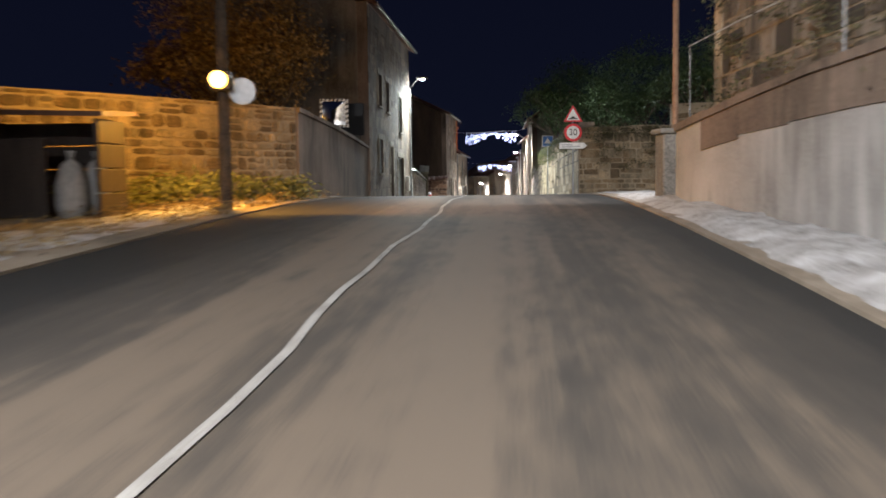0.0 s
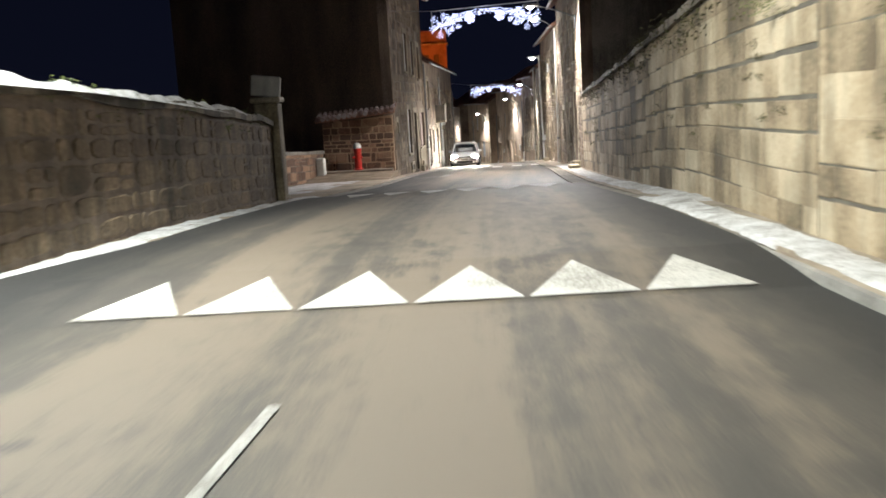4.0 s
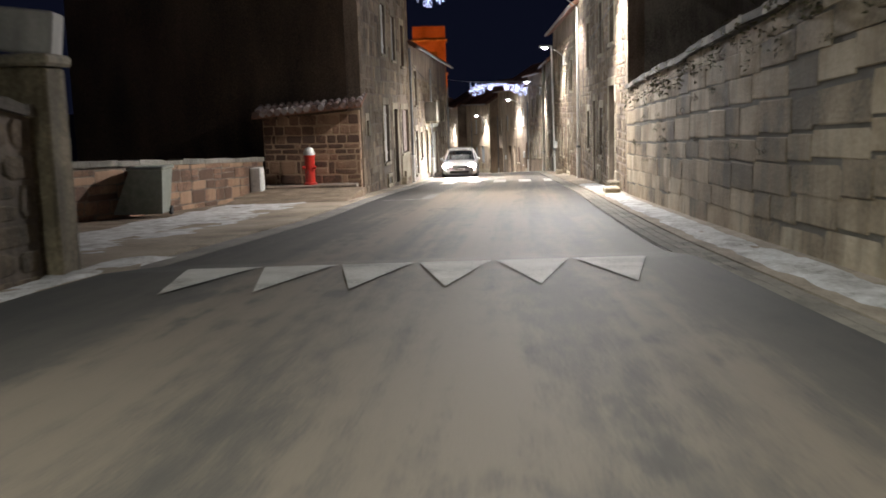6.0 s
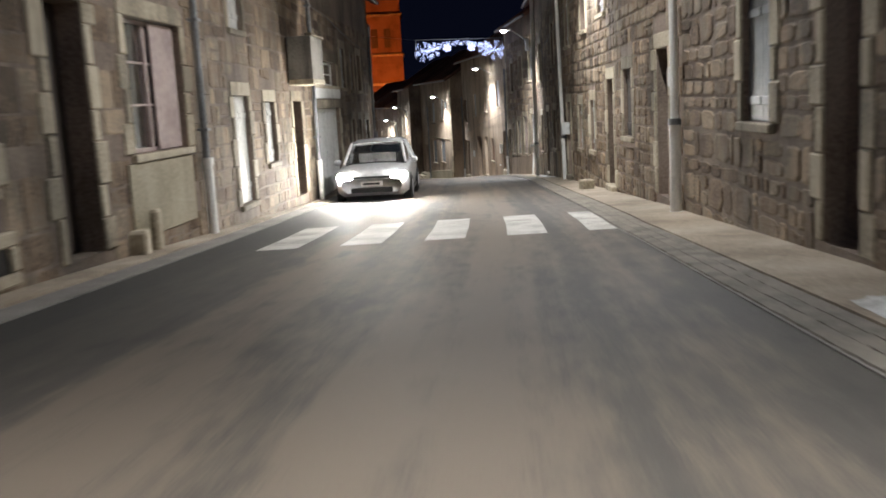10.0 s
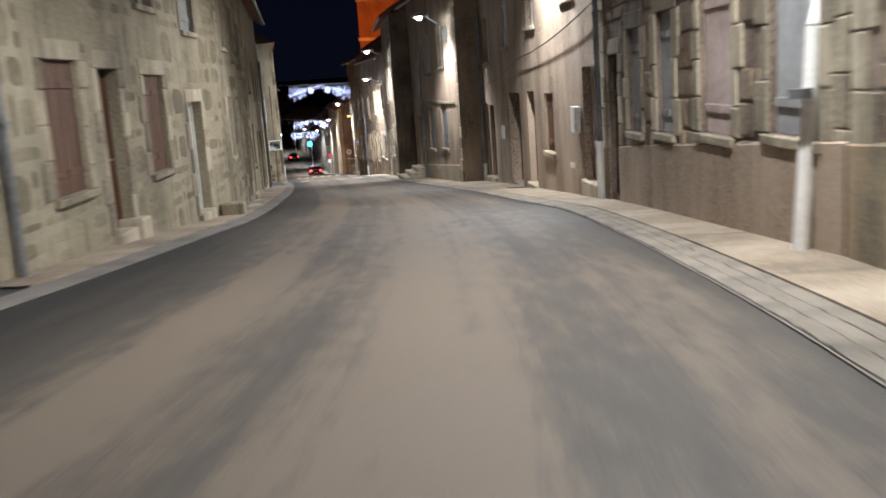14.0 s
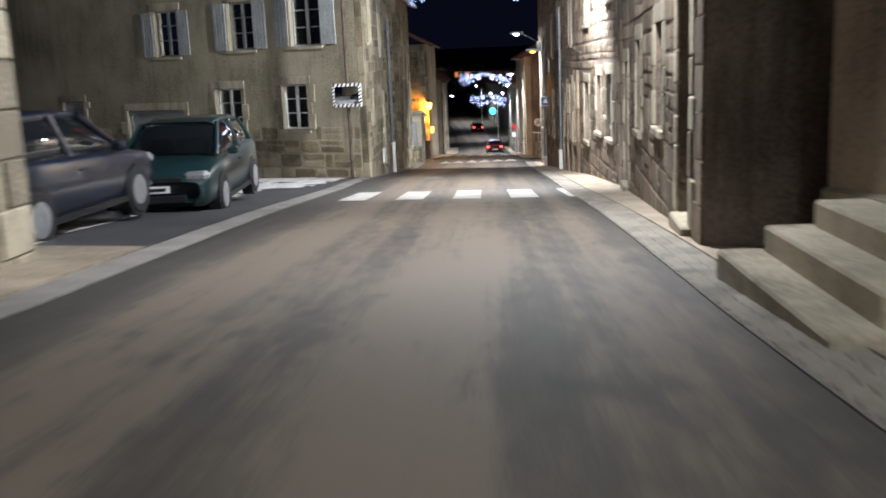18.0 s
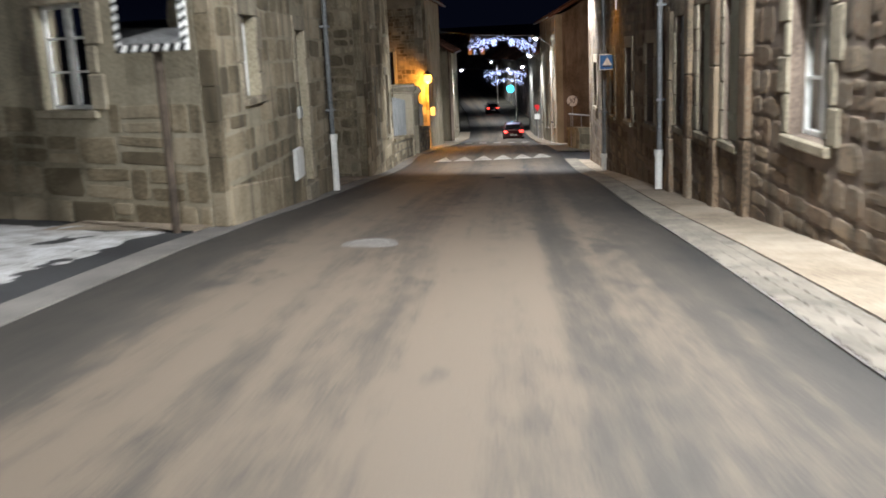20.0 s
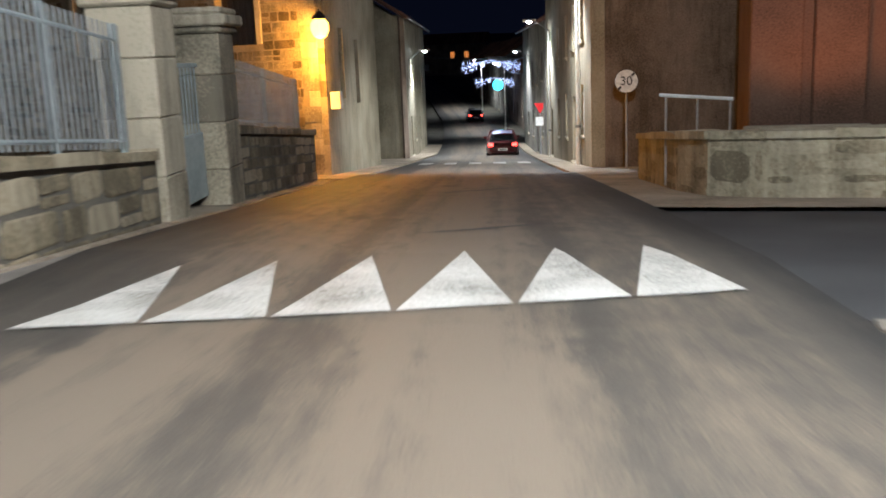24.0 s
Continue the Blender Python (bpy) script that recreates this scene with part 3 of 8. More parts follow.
# ---------------------------------------------------------------- houses
class Face:
    """One facade: a line on the plan with its way along, its way out to the street, and its openings."""

    def __init__(self, a, b, side):
        self.a, self.b = Vector((*a, 0)), Vector((*b, 0))
        self.length = (self.b - self.a).length
        self.t = (self.b - self.a).normalized()
        self.out = Vector((self.t.y, -self.t.x, 0)) * side
        self.holes = []

    def at(self, s, z, d=0.0):
        p = self.a + self.t * s + self.out * d
        return Vector((p.x, p.y, z))

    def ground(self, s):
        return gz((self.a + self.t * s).y)

    def matrix(self, s, z, d=0.0):
        """Local axes: x along the wall, y out of it, z up."""
        m = Matrix((self.t, self.out, Vector((0, 0, 1)))).transposed().to_4x4()
        m.translation = self.at(s, z, d)
        return m

    def wall(self, mb, z0, z1, th):
        hs = self.holes
        ss = sorted({0.0, self.length, *[v for a, b, c, d in hs for v in (a, b)]})
        zs = sorted({z0, z1, *[min(max(v, z0), z1) for a, b, c, d in hs for v in (c, d)]})
        inside = lambda s, z: any(a < s < b and c < z < d for a, b, c, d in hs)
        for s0, s1 in zip(ss[:-1], ss[1:]):
            for q0, q1 in zip(zs[:-1], zs[1:]):
                if s1 - s0 > 1e-4 and q1 - q0 > 1e-4 and not inside((s0 + s1) / 2, (q0 + q1) / 2):
                    for d in (0.0, -th):
                        mb.poly([self.at(s0, q0, d), self.at(s1, q0, d), self.at(s1, q1, d), self.at(s0, q1, d)])
        for a, b, c, d in hs:
            for (s0, q0), (s1, q1) in (((a, c), (b, c)), ((b, c), (b, d)), ((b, d), (a, d)), ((a, d), (a, c))):
                mb.poly([self.at(s0, q0, 0), self.at(s1, q1, 0), self.at(s1, q1, -th), self.at(s0, q0, -th)])
        for (s0, q0), (s1, q1) in (((0, z0), (self.length, z0)), ((self.length, z0), (self.length, z1)), ((self.length, z1), (0, z1)), ((0, z1), (0, z0))):
            mb.poly([self.at(s0, q0, 0), self.at(s1, q1, 0), self.at(s1, q1, -th), self.at(s0, q0, -th)])


def shutter_leaf(mb, m, w, h, t=0.035):
    """One leaf with grooves between its boards."""
    n = max(2, int(w / 0.11))
    front = []
    for i in range(n):
        a, b = w * i / n, w * (i + 1) / n
        front += [(a + 0.001, t - 0.012), (a + 0.008, t), (b - 0.008, t), (b - 0.001, t - 0.012)]
    prof = [(0, 0)] + front + [(w, 0)]
    k, c = len(mb.v), len(prof)
    for z in (0, h):
        mb.v += [tuple(m @ Vector((x, y, z))) for x, y in prof]
    for i in range(c):
        j = (i + 1) % c
        mb.f.append((k + j, k + i, k + c + i, k + c + j))
    mb.f.append(tuple(k + i for i in range(c)))
    mb.f.append(tuple(k + c + i for i in reversed(range(c))))


def battens(shutter, m, w, h, colour, t=0.035):
    for z in (0.16 * h, 0.82 * h):
        q = MB()
        q.bevel_box(0.02, t + 0.001, z - 0.045, w - 0.02, t + 0.022, z + 0.045, 0.006, m)
        part("batten", q, colour, shutter)


def opening(house, f, s0, s1, h0, h1, kind, colour=None, trim=QUOIN, dress=True):
    """Cuts an opening and fills it; heights are over the road at its middle."""
    g = f.ground((s0 + s1) / 2)
    z0, z1 = g + h0, g + h1
    f.holes.append((s0, s1, z0, z1))
    w, h = s1 - s0, z1 - z0
    m = f.matrix(s0, z0)
    white = colour or WHITE_PAINT
    if dress:
        lin = MB()
        lin.bevel_box(-0.16, -0.02, h, w + 0.16, 0.022, h + 0.24, 0.012, m)
        part("lintel", lin, trim, house)
        rj = random.Random(int(f.a.y * 7 + s0 * 31))
        for side in (-1, 1):
            z, k = 0.0, rj.randrange(2)
            while z < h - 0.02:
                hh = rj.uniform(0.3, 0.5) if h0 < 2.5 else h
                if h - z - hh < 0.22:
                    hh = h - z
                ww = (0.17 if k % 2 or h0 > 2.5 else 0.3) * rj.uniform(0.9, 1.15)
                q = MB()
                xa, xb = (-ww, -0.002) if side < 0 else (w + 0.002, w + ww)
                q.bevel_box(xa, -0.02, z + 0.004, xb, 0.024 + rj.uniform(0, 0.012), z + hh - 0.004, 0.016, m)
                part("jamb_stone", q, trim, house)
                z += hh
                k += 1
    if kind in ("win", "winopen", "lit", "halfopen"):
        fr = MB()
        b, d0, d1 = 0.055, -0.2, -0.14
        fr.bevel_box(0.002, d0, 0.002, b, d1, h - 0.002, 0.006, m)
        fr.bevel_box(w - b, d0, 0.002, w - 0.002, d1, h - 0.002, 0.006, m)
        fr.bevel_box(b, d0, 0.002, w - b, d1, b, 0.006, m)
        fr.bevel_box(b, d0, h - b, w - b, d1, h - 0.002, 0.006, m)
        fr.bevel_box(w / 2 - 0.045, d0, b, w / 2 + 0.045, d1 + 0.012, h - b, 0.006, m)
        for z in ((0.36, 0.68) if h > 1.2 else (0.5,)):
            fr.box(b, d0 + 0.015, h * z - 0.014, w - b, d1 - 0.01, h * z + 0.014, m)
        win = part("window", fr, white, house)
        for a, c in ((b, w / 2 - 0.045), (w / 2 + 0.045, w - b)):
            pn = MB()
            pn.box(a, -0.178, b, c, -0.172, h - b, m)
            part("pane", pn, GLASS, win)
        # folded sheet: some are curtains, the dark ones paint an unlit room
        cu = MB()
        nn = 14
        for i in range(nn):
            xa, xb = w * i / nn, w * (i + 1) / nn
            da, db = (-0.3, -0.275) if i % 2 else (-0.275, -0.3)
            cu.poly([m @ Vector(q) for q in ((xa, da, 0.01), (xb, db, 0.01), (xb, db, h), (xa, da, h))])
        part("curtain", cu, WINDOW_GLOW if kind == "lit" else DARK_WOOD_AND_ROOM if kind == "halfopen" else CURTAIN if (int(s0 * 10) % 3 == 0) else DARK_WOOD_AND_ROOM, win)
        si = MB()
        si.bevel_box(-0.1, -0.16, -0.1, w + 0.1, 0.07, -0.003, 0.012, m)
        part("sill", si, trim, win)
        if kind in ("winopen", "halfopen"):
            for x in ((-w / 2 - 0.03, w + 0.03) if kind == "winopen" else (w * 0.55,)):
                sh = MB()
                shutter_leaf(sh, m @ Matrix.Translation((x, 0.03 if kind == "winopen" else -0.11, 0.02)), w / 2 - 0.02 if kind == "winopen" else w * 0.44, h - 0.04)
                part("shutter", sh, colour or GREY_PAINT, house)
    elif kind == "shut":
        hold = MB()
        hold.bevel_box(-0.1, -0.16, -0.1, w + 0.1, 0.07, -0.003, 0.012, m)
        win = part("window_sill", hold, trim, house)
        for x in (0.006, w / 2 + 0.003):
            sh = MB()
            ms = m @ Matrix.Translation((x, -0.1, 0.006))
            shutter_leaf(sh, ms, w / 2 - 0.01, h - 0.012)
            battens(part("shutter", sh, colour or GREY_PAINT, house), ms, w / 2 - 0.01, h - 0.012, colour or GREY_PAINT)
        # dark sheet paints the unlit room behind the leaves
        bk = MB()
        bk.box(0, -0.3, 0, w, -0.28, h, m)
        part("backing", bk, DARK_WOOD_AND_ROOM, win)
    elif kind == "door":
        dr = MB()
        dr.bevel_box(0.005, -0.26, 0.005, 0.07, -0.16, h - 0.005, 0.008, m)
        dr.bevel_box(w - 0.07, -0.26, 0.005, w - 0.005, -0.16, h - 0.005, 0.008, m)
        dr.bevel_box(0.07, -0.26, h - 0.075, w - 0.07, -0.16, h - 0.005, 0.008, m)
        door = part("door", dr, colour or BROWN_WOOD, house)
        lf = MB()
        lf.box(0.072, -0.24, 0.02, w - 0.072, -0.2, h - 0.078, m)
        for q0, q1 in ((0.08, 0.36), (0.42, 0.62), (0.68, 0.94)):
            for x0, x1 in ((0.14, w / 2 - 0.03), (w / 2 + 0.03, w - 0.14)):
                if x1 - x0 > 0.06:
                    lf.bevel_box(x0, -0.2, h * q0, x1, -0.184, h * q1, 0.012, m)
        part("door_leaf", lf, colour or BROWN_WOOD, door)
        hd = MB()
        hd.tube(m @ Vector((w - 0.16, -0.15, 1.0)), m @ Vector((w - 0.28, -0.15, 1.0)), 0.011)
        hd.tube(m @ Vector((w - 0.16, -0.2, 1.0)), m @ Vector((w - 0.16, -0.15, 1.0)), 0.011)
        part("handle", hd, STEEL, door)
        st = MB()
        st.bevel_box(-0.06, -0.25, -h0 - 0.12, w + 0.06, 0.1, 0.006, 0.02, m)
        part("doorstep", st, trim, house)
    elif kind in ("gar", "gar_glass"):
        dr = MB()
        dr.bevel_box(0.004, -0.2, h - 0.1, w - 0.004, -0.1, h - 0.003, 0.008, m)
        door = part("garage_door", dr, white, house)
        for x0 in (0.004, w - 0.09):
            dr = MB()
            dr.bevel_box(x0, -0.2, 0.003, x0 + 0.086, -0.1, h - 0.102, 0.008, m)
            part("door_post", dr, white, door)
        for x0, x1 in ((0.095, w / 2 - 0.004), (w / 2 + 0.004, w - 0.095)):
            lf = MB()
            top = h - 0.105
            split = top * (0.62 if kind == "gar_glass" else 1.0)
            n = max(2, int((x1 - x0) / 0.16))
            for i in range(n):
                lf.bevel_box(x0 + (x1 - x0) * i / n + 0.002, -0.18, 0.02, x0 + (x1 - x0) * (i + 1) / n - 0.002, -0.14, split - 0.004, 0.004, m)
            if kind == "gar_glass":
                k = 2 if w > 1.6 else 1
                lf.bevel_box(x0, -0.18, top - 0.07, x1, -0.12, top, 0.006, m)
                lf.bevel_box(x0, -0.18, split, x1, -0.12, split + 0.07, 0.006, m)
                for i in range(k + 1):
                    xx = x0 + (x1 - x0 - 0.07) * i / k
                    lf.bevel_box(xx, -0.18, split + 0.07, xx + 0.07, -0.12, top - 0.07, 0.006, m)
            else:
                for z in (0.2, 0.5, 0.8):
                    lf.bevel_box(x0 + 0.03, -0.14, top * z - 0.05, x1 - 0.03, -0.122, top * z + 0.05, 0.006, m)
            leaf = part("door_leaf", lf, white, door)
            if kind == "gar_glass":
                pn = MB()
                pn.box(x0 + 0.06, -0.158, split + 0.06, x1 - 0.06, -0.152, top - 0.06, m)
                part("pane", pn, DULL_GLASS, door)
                # dark sheet paints the unlit garage behind the pane
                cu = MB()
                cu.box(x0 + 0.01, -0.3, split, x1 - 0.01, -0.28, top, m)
                part("curtain", cu, DARK_WOOD_AND_ROOM, door)
        hd = MB()
        hd.box(w / 2 + 0.03, -0.12, 1.0, w / 2 + 0.06, -0.085, 1.2, m)
        part("handle", hd, STEEL, door)
    elif kind == "dark":
        dr = MB()
        dr.box(0.002, -0.36, 0.005, w - 0.002, -0.322, h - 0.005, m)
        door = part("door", dr, colour or DARK_WOOD_AND_ROOM, house)
        n = max(3, int(w / 0.17))
        for i in range(n):
            dr = MB()
            dr.bevel_box(w * i / n + 0.002, -0.32, 0.01, w * (i + 1) / n - 0.002, -0.28, h - 0.01, 0.006, m)
            part("plank", dr, colour or DARK_WOOD_AND_ROOM, door)


def house(a, b, side, eaves, ops, material, label, depth=7.0, stone=None, roof_rise=2.2, plinth=None, gable=None, category="house", end_walls=True, seed=1, quoins=True, limit=160, overhang=0.35):
    """A house on the street line from a to b. side: +1 when the street lies to the right of the way from a to b. stone: settings for lay_stones, or None for render."""
    f = Face(a, b, side)
    mid = f.at(f.length / 2, 0)
    base = min(f.ground(0), f.ground(f.length))
    z0, z1 = base - 0.4, max(f.ground(0), f.ground(f.length)) + eaves
    ob = thing("house", (mid.x, mid.y, base), label, category)
    for o in ops:
        s0, s1, h0, h1, kind = o[:5]
        opening(ob, f, s0, s1, h0, h1, kind, *(o[5:6]), dress=bool(stone))
    th = 0.4
    mb = MB()
    f.wall(mb, z0, z1, th)
    part("front_wall", mb, stone.get("mortar", MORTAR) if stone else material, ob)
    if end_walls:
        for s, e in ((0.0, 0), (f.length, 1)):
            q = MB()
            p0, p1 = f.at(s, 0, -th - 0.003), f.at(s, 0, -depth)
            inn = f.t * (0.3 if e == 0 else -0.3)
            pts = [p0, p1, p1 + inn, p0 + inn]
            q.hexa([Vector((p.x, p.y, z0)) for p in pts] + [Vector((p.x, p.y, z1)) for p in pts])
            r = [Vector((p.x, p.y, z1)) for p in (p0, p1)]
            top = (r[0] + r[1]) / 2 + Vector((0, 0, roof_rise))
            q.poly([r[0], r[1], top])
            q.poly([v + inn for v in (r[0], r[1], top)])
            part("gable_wall", q, gable or material, ob)
        q = MB()
        p = [f.at(0.3, 0, -depth + 0.3), f.at(f.length - 0.3, 0, -depth + 0.3), f.at(f.length - 0.3, 0, -depth), f.at(0.3, 0, -depth)]
        q.hexa([Vector((v.x, v.y, z0)) for v in p] + [Vector((v.x, v.y, z1)) for v in p])
        part("back_wall", q, material, ob)
    if roof_rise:
        q = MB()
        o = overhang
        prof = [(o, z1 - o * roof_rise / (depth / 2)), (-depth / 2, z1 + roof_rise), (-depth - o, z1 - o * roof_rise / (depth / 2))]
        for (d0, q0), (d1, q1) in zip(prof[:-1], prof[1:]):
            lo = [f.at(-0.15, q0, d0), f.at(f.length + 0.15, q0, d0), f.at(f.length + 0.15, q1, d1), f.at(-0.15, q1, d1)]
            q.hexa(lo + [v + Vector((0, 0, 0.12)) for v in lo])
        rf = part("roof", q, TILES, ob)
        n = int(f.length / 0.22)
        q = MB()
        for i in range(n):
            s = f.length * (i + 0.5) / n
            q.tube(f.at(s, prof[0][1] + 0.13, o + 0.03), f.at(s, prof[1][1] + 0.13, -depth / 2), 0.07, 0.07, 6)
        part("tiling", q, TILES, rf, kind="stuff")
        gu = MB()
        gu.tube(f.at(-0.1, prof[0][1] + 0.05, o + 0.1), f.at(f.length + 0.1, prof[0][1] + 0.05, o + 0.1), 0.06, 0.06, 8)
        part("gutter", gu, ZINC, ob)
    holes = [(p - 0.2, q + 0.2, c - 0.1, d + 0.25) for p, q, c, d in f.holes]
    if stone:
        if quoins:
            for s, e in ((0.0, 1), (f.length, -1)):
                z, k = z0, 0
                holes.append((s - 0.5 if e < 0 else -0.1, s + 0.5 if e > 0 else s + 0.1, z0, z1))
                while z < z1 - 0.05:
                    hh = min(0.42, z1 - z)
                    ww = 0.52 if k % 2 else 0.34
                    m = f.matrix(s, z)
                    q = MB()
                    q.bevel_box(*((0.0, -0.02, 0.006, ww, 0.018, hh - 0.006) if e > 0 else (-ww, -0.02, 0.006, 0.0, 0.018, hh - 0.006)), 0.01, m)
                    if z + hh > f.ground(s) - 0.1:
                        part("quoin", q, stone.get("quoin", QUOIN), ob)
                    z += hh
                    k += 1
        opt = dict(stone)
        opt.pop("mortar", None)
        opt.pop("quoin", None)
        lay_stones(ob, f.at(0, 0), f.t, f.out, f.length, z0, min(z1, base + opt.pop("to", 99)), holes, opt.pop("mat", RUBBLE), seed=seed, limit=limit, **opt)
    if plinth:
        ph, pm, pd = plinth
        cuts = sorted([(p, q) for p, q, c, d in f.holes if c < f.ground((p + q) / 2) + ph])
        s = 0.0
        for p, q in cuts + [(f.length, f.length)]:
            while s < p - 0.05:
                e = min(p - 0.004, s + 1.4)
                mb = MB()
                g0, g1 = f.ground(s), f.ground(e)
                lo = [f.at(s, z0, 0.001), f.at(e - 0.004, z0, 0.001), f.at(e - 0.004, z0, pd), f.at(s, z0, pd)]
                hi = [f.at(s, g0 + ph, 0.001), f.at(e - 0.004, g1 + ph, 0.001), f.at(e - 0.004, g1 + ph - 0.03, pd), f.at(s, g0 + ph - 0.03, pd)]
                mb.hexa(lo + hi)
                part("plinth_stone", mb, pm, ob)
                s = e + 0.002
            s = max(s, q)
    return ob, f


def yard_wall(label, pts, side, height, thick, material, stone, name="stone_wall", cap=None, cap_mat=QUOIN, seed=3, limit=160, stone_mat=RUBBLE, uneven=0.0):
    """A free-standing wall along a line of plan points that follows the slope. side: where the dressed face looks."""
    mid = Vector((*pts[len(pts) // 2], 0))
    ob = thing(name, (mid.x, mid.y, gz(mid.y)), label, "wall")
    rnd = random.Random(seed)
    for (a, b) in zip(pts[:-1], pts[1:]):
        f = Face(a, b, side)
        n = max(1, int(f.length / 1.0))
        mb = MB()
        hh = [height(f.length * i / n) if callable(height) else height + rnd.uniform(-uneven, uneven) for i in range(n + 1)]
        for i in range(n):
            s0, s1 = f.length * i / n, f.length * (i + 1) / n
            lo = [f.at(s0, f.ground(s0) - 0.4, -thick), f.at(s1, f.ground(s1) - 0.4, -thick), f.at(s1, f.ground(s1) - 0.4, 0), f.at(s0, f.ground(s0) - 0.4, 0)]
            hi = [f.at(s0, f.ground(s0) + hh[i], -thick), f.at(s1, f.ground(s1) + hh[i + 1], -thick), f.at(s1, f.ground(s1) + hh[i + 1], 0), f.at(s0, f.ground(s0) + hh[i], 0)]
            mb.hexa(lo + hi)
        part("wall_core", mb, material, ob)
        if stone:
            top = min(hh) if not callable(height) else min(hh)
            lay_stones(ob, f.at(0, 0), f.t, f.out, f.length, -0.1, top, [], stone_mat, seed=seed, limit=limit, level=f.ground, **stone)
        if cap:
            s = 0.0
            while s < f.length - 0.05:
                e = min(f.length, s + cap * rnd.uniform(0.8, 1.2))
                h0, h1 = np.interp(s, [f.length * i / n for i in range(n + 1)], hh), np.interp(e, [f.length * i / n for i in range(n + 1)], hh)
                c = MB()
                lo = [f.at(s, f.ground(s) + h0 + 0.002, -thick - 0.05), f.at(e - 0.01, f.ground(e) + h1 + 0.002, -thick - 0.05), f.at(e - 0.01, f.ground(e) + h1 + 0.002, 0.06), f.at(s, f.ground(s) + h0 + 0.002, 0.06)]
                c.hexa(lo + [v + Vector((0, 0, rnd.uniform(0.09, 0.14))) for v in lo])
                part("coping_stone", c, cap_mat, ob)
                s = e
    return ob


def drain_pipe(f, s, top, stub=1.1, r=0.05, stub_mat=POLE_WHITE, label="zinc downpipe with a pale cast-iron foot on a house wall"):
    g = f.ground(s)
    ob = thing("downpipe", f.at(s, g, 0.1), label, "downpipe")
    mb = MB()
    mb.tube(f.at(s, g + stub, 0.1), f.at(s, g + top, 0.1), r, r, 10)
    part("pipe", mb, ZINC, ob, smooth=False)
    mb = MB()
    mb.tube(f.at(s, g - 0.05, 0.11), f.at(s, g + stub, 0.11), r * 1.35, r * 1.35, 10)
    mb.tube(f.at(s, g + stub - 0.08, 0.11), f.at(s, g + stub + 0.03, 0.11), r * 1.7, r * 1.7, 10)
    part("foot", mb, stub_mat, ob)
    for h in (1.6, 3.2, 4.8):
        if h < top:
            mb = MB()
            mb.box(-0.09, -0.1, -0.02, 0.09, 0.07, 0.02, f.matrix(s, g + h, 0.1))
            part("bracket", mb, ZINC, ob)
    return ob

# ---------------------------------------------------------------- ground, road and pavements
mb = MB()
gy = [-400, -200, -100, -60] + list(range(-50, 410, 10)) + [450, 520, 600, 700, 1000, 2000]
gu = [-1500, -600, -250, -100, -50, -20, -8, 0, 6, 20, 50, 100, 250, 600, 1500]
for y in gy:
    for u in gu:
        yy = min(max(y, -60), 700)
        mb.v.append((cx(yy) + u, y, gz(yy) - 0.16 + max(0, abs(u) - 100) * 0.012))
for i in range(len(gy) - 1):
    for j in range(len(gu) - 1):
        k = i * len(gu) + j
        mb.f.append((k, k + 1, k + 1 + len(gu), k + len(gu)))
ground = tagged(new("ground", mb.mesh("ground", GROUND)), "dark winter ground under the village", "ground", "", "structure")


def right_edge(y):
    return float(np.interp(y, [-60, 0, 20, 40, 52, 60, 70, 80, 92, 105, 115, 128, 140, 155, 170, 185, 197, 260], [2.0, 2.05, 2.3, 2.35, 2.1, 1.9, 1.85, 1.75, 1.35, 1.4, 1.5, 1.85, 1.65, 1.5, 1.7, 1.9, 1.95, 2.2]))


def left_edge(y):
    return float(np.interp(y, [-60, 0, 15, 30, 42, 50, 54, 62, 72, 80, 92, 105, 118, 130, 142, 155, 168, 180, 192, 198, 220, 260], [-4.4, -4.4, -4.5, -4.7, -4.9, -4.5, -3.6, -3.8, -3.5, -3.75, -3.9, -3.9, -4.05, -3.45, -3.4, -3.1, -3.3, -3.3, -3.5, -3.5, -3.4, -3.4]))


def plateau(y):
    """The two raised tables across the road."""
    return 0.1 * float(np.interp(y, [50.0, 51.2, 63.3, 64.8], [0, 1, 1, 0])) + 0.1 * float(np.interp(y, [198.0, 200.0, 216, 217.4], [0, 1, 1, 0]))


strip("road", -60, 420, left_edge, right_edge, plateau, ASPHALT, 0.7, 10, "structure", "worn salted asphalt road of a village street", "road", 0.3)
strip("gutter_right", 52, 197.4, lambda y: right_edge(y) - 0.03, lambda y: right_edge(y) + 0.42, 0.012, GUTTER, 1.0, 2, "structure", "pale concrete gutter beside the road", "gutter", 0.2)
strip("gutter_left", 64, 215, lambda y: left_edge(y) - 0.35, lambda y: left_edge(y) + 0.03, 0.012, GUTTER, 1.0, 2, "structure", "pale concrete gutter beside the road", "gutter", 0.2)
strip("pavement_right", 34, 197.4, lambda y: right_edge(y) + (0.4 if y > 52 else 0.04), lambda y: right_edge(y) + 3.2, 0.03, CONCRETE, 1.0, 4, "structure", "beige concrete pavement along the house fronts", "pavement", 0.25)
strip("pavement_left", 51, 119, lambda y: left_edge(y) - 2.2, lambda y: left_edge(y) - (0.33 if y > 64 else -0.02), 0.035, CONCRETE, 1.0, 4, "structure", "beige concrete pavement along the house fronts", "pavement", 0.25)
strip("pavement_left", 122.5, 158, lambda y: left_edge(y) - 2.2, lambda y: left_edge(y) - 0.355, 0.035, CONCRETE, 1.0, 4, "structure", "beige concrete pavement along the house fronts", "pavement", 0.25)
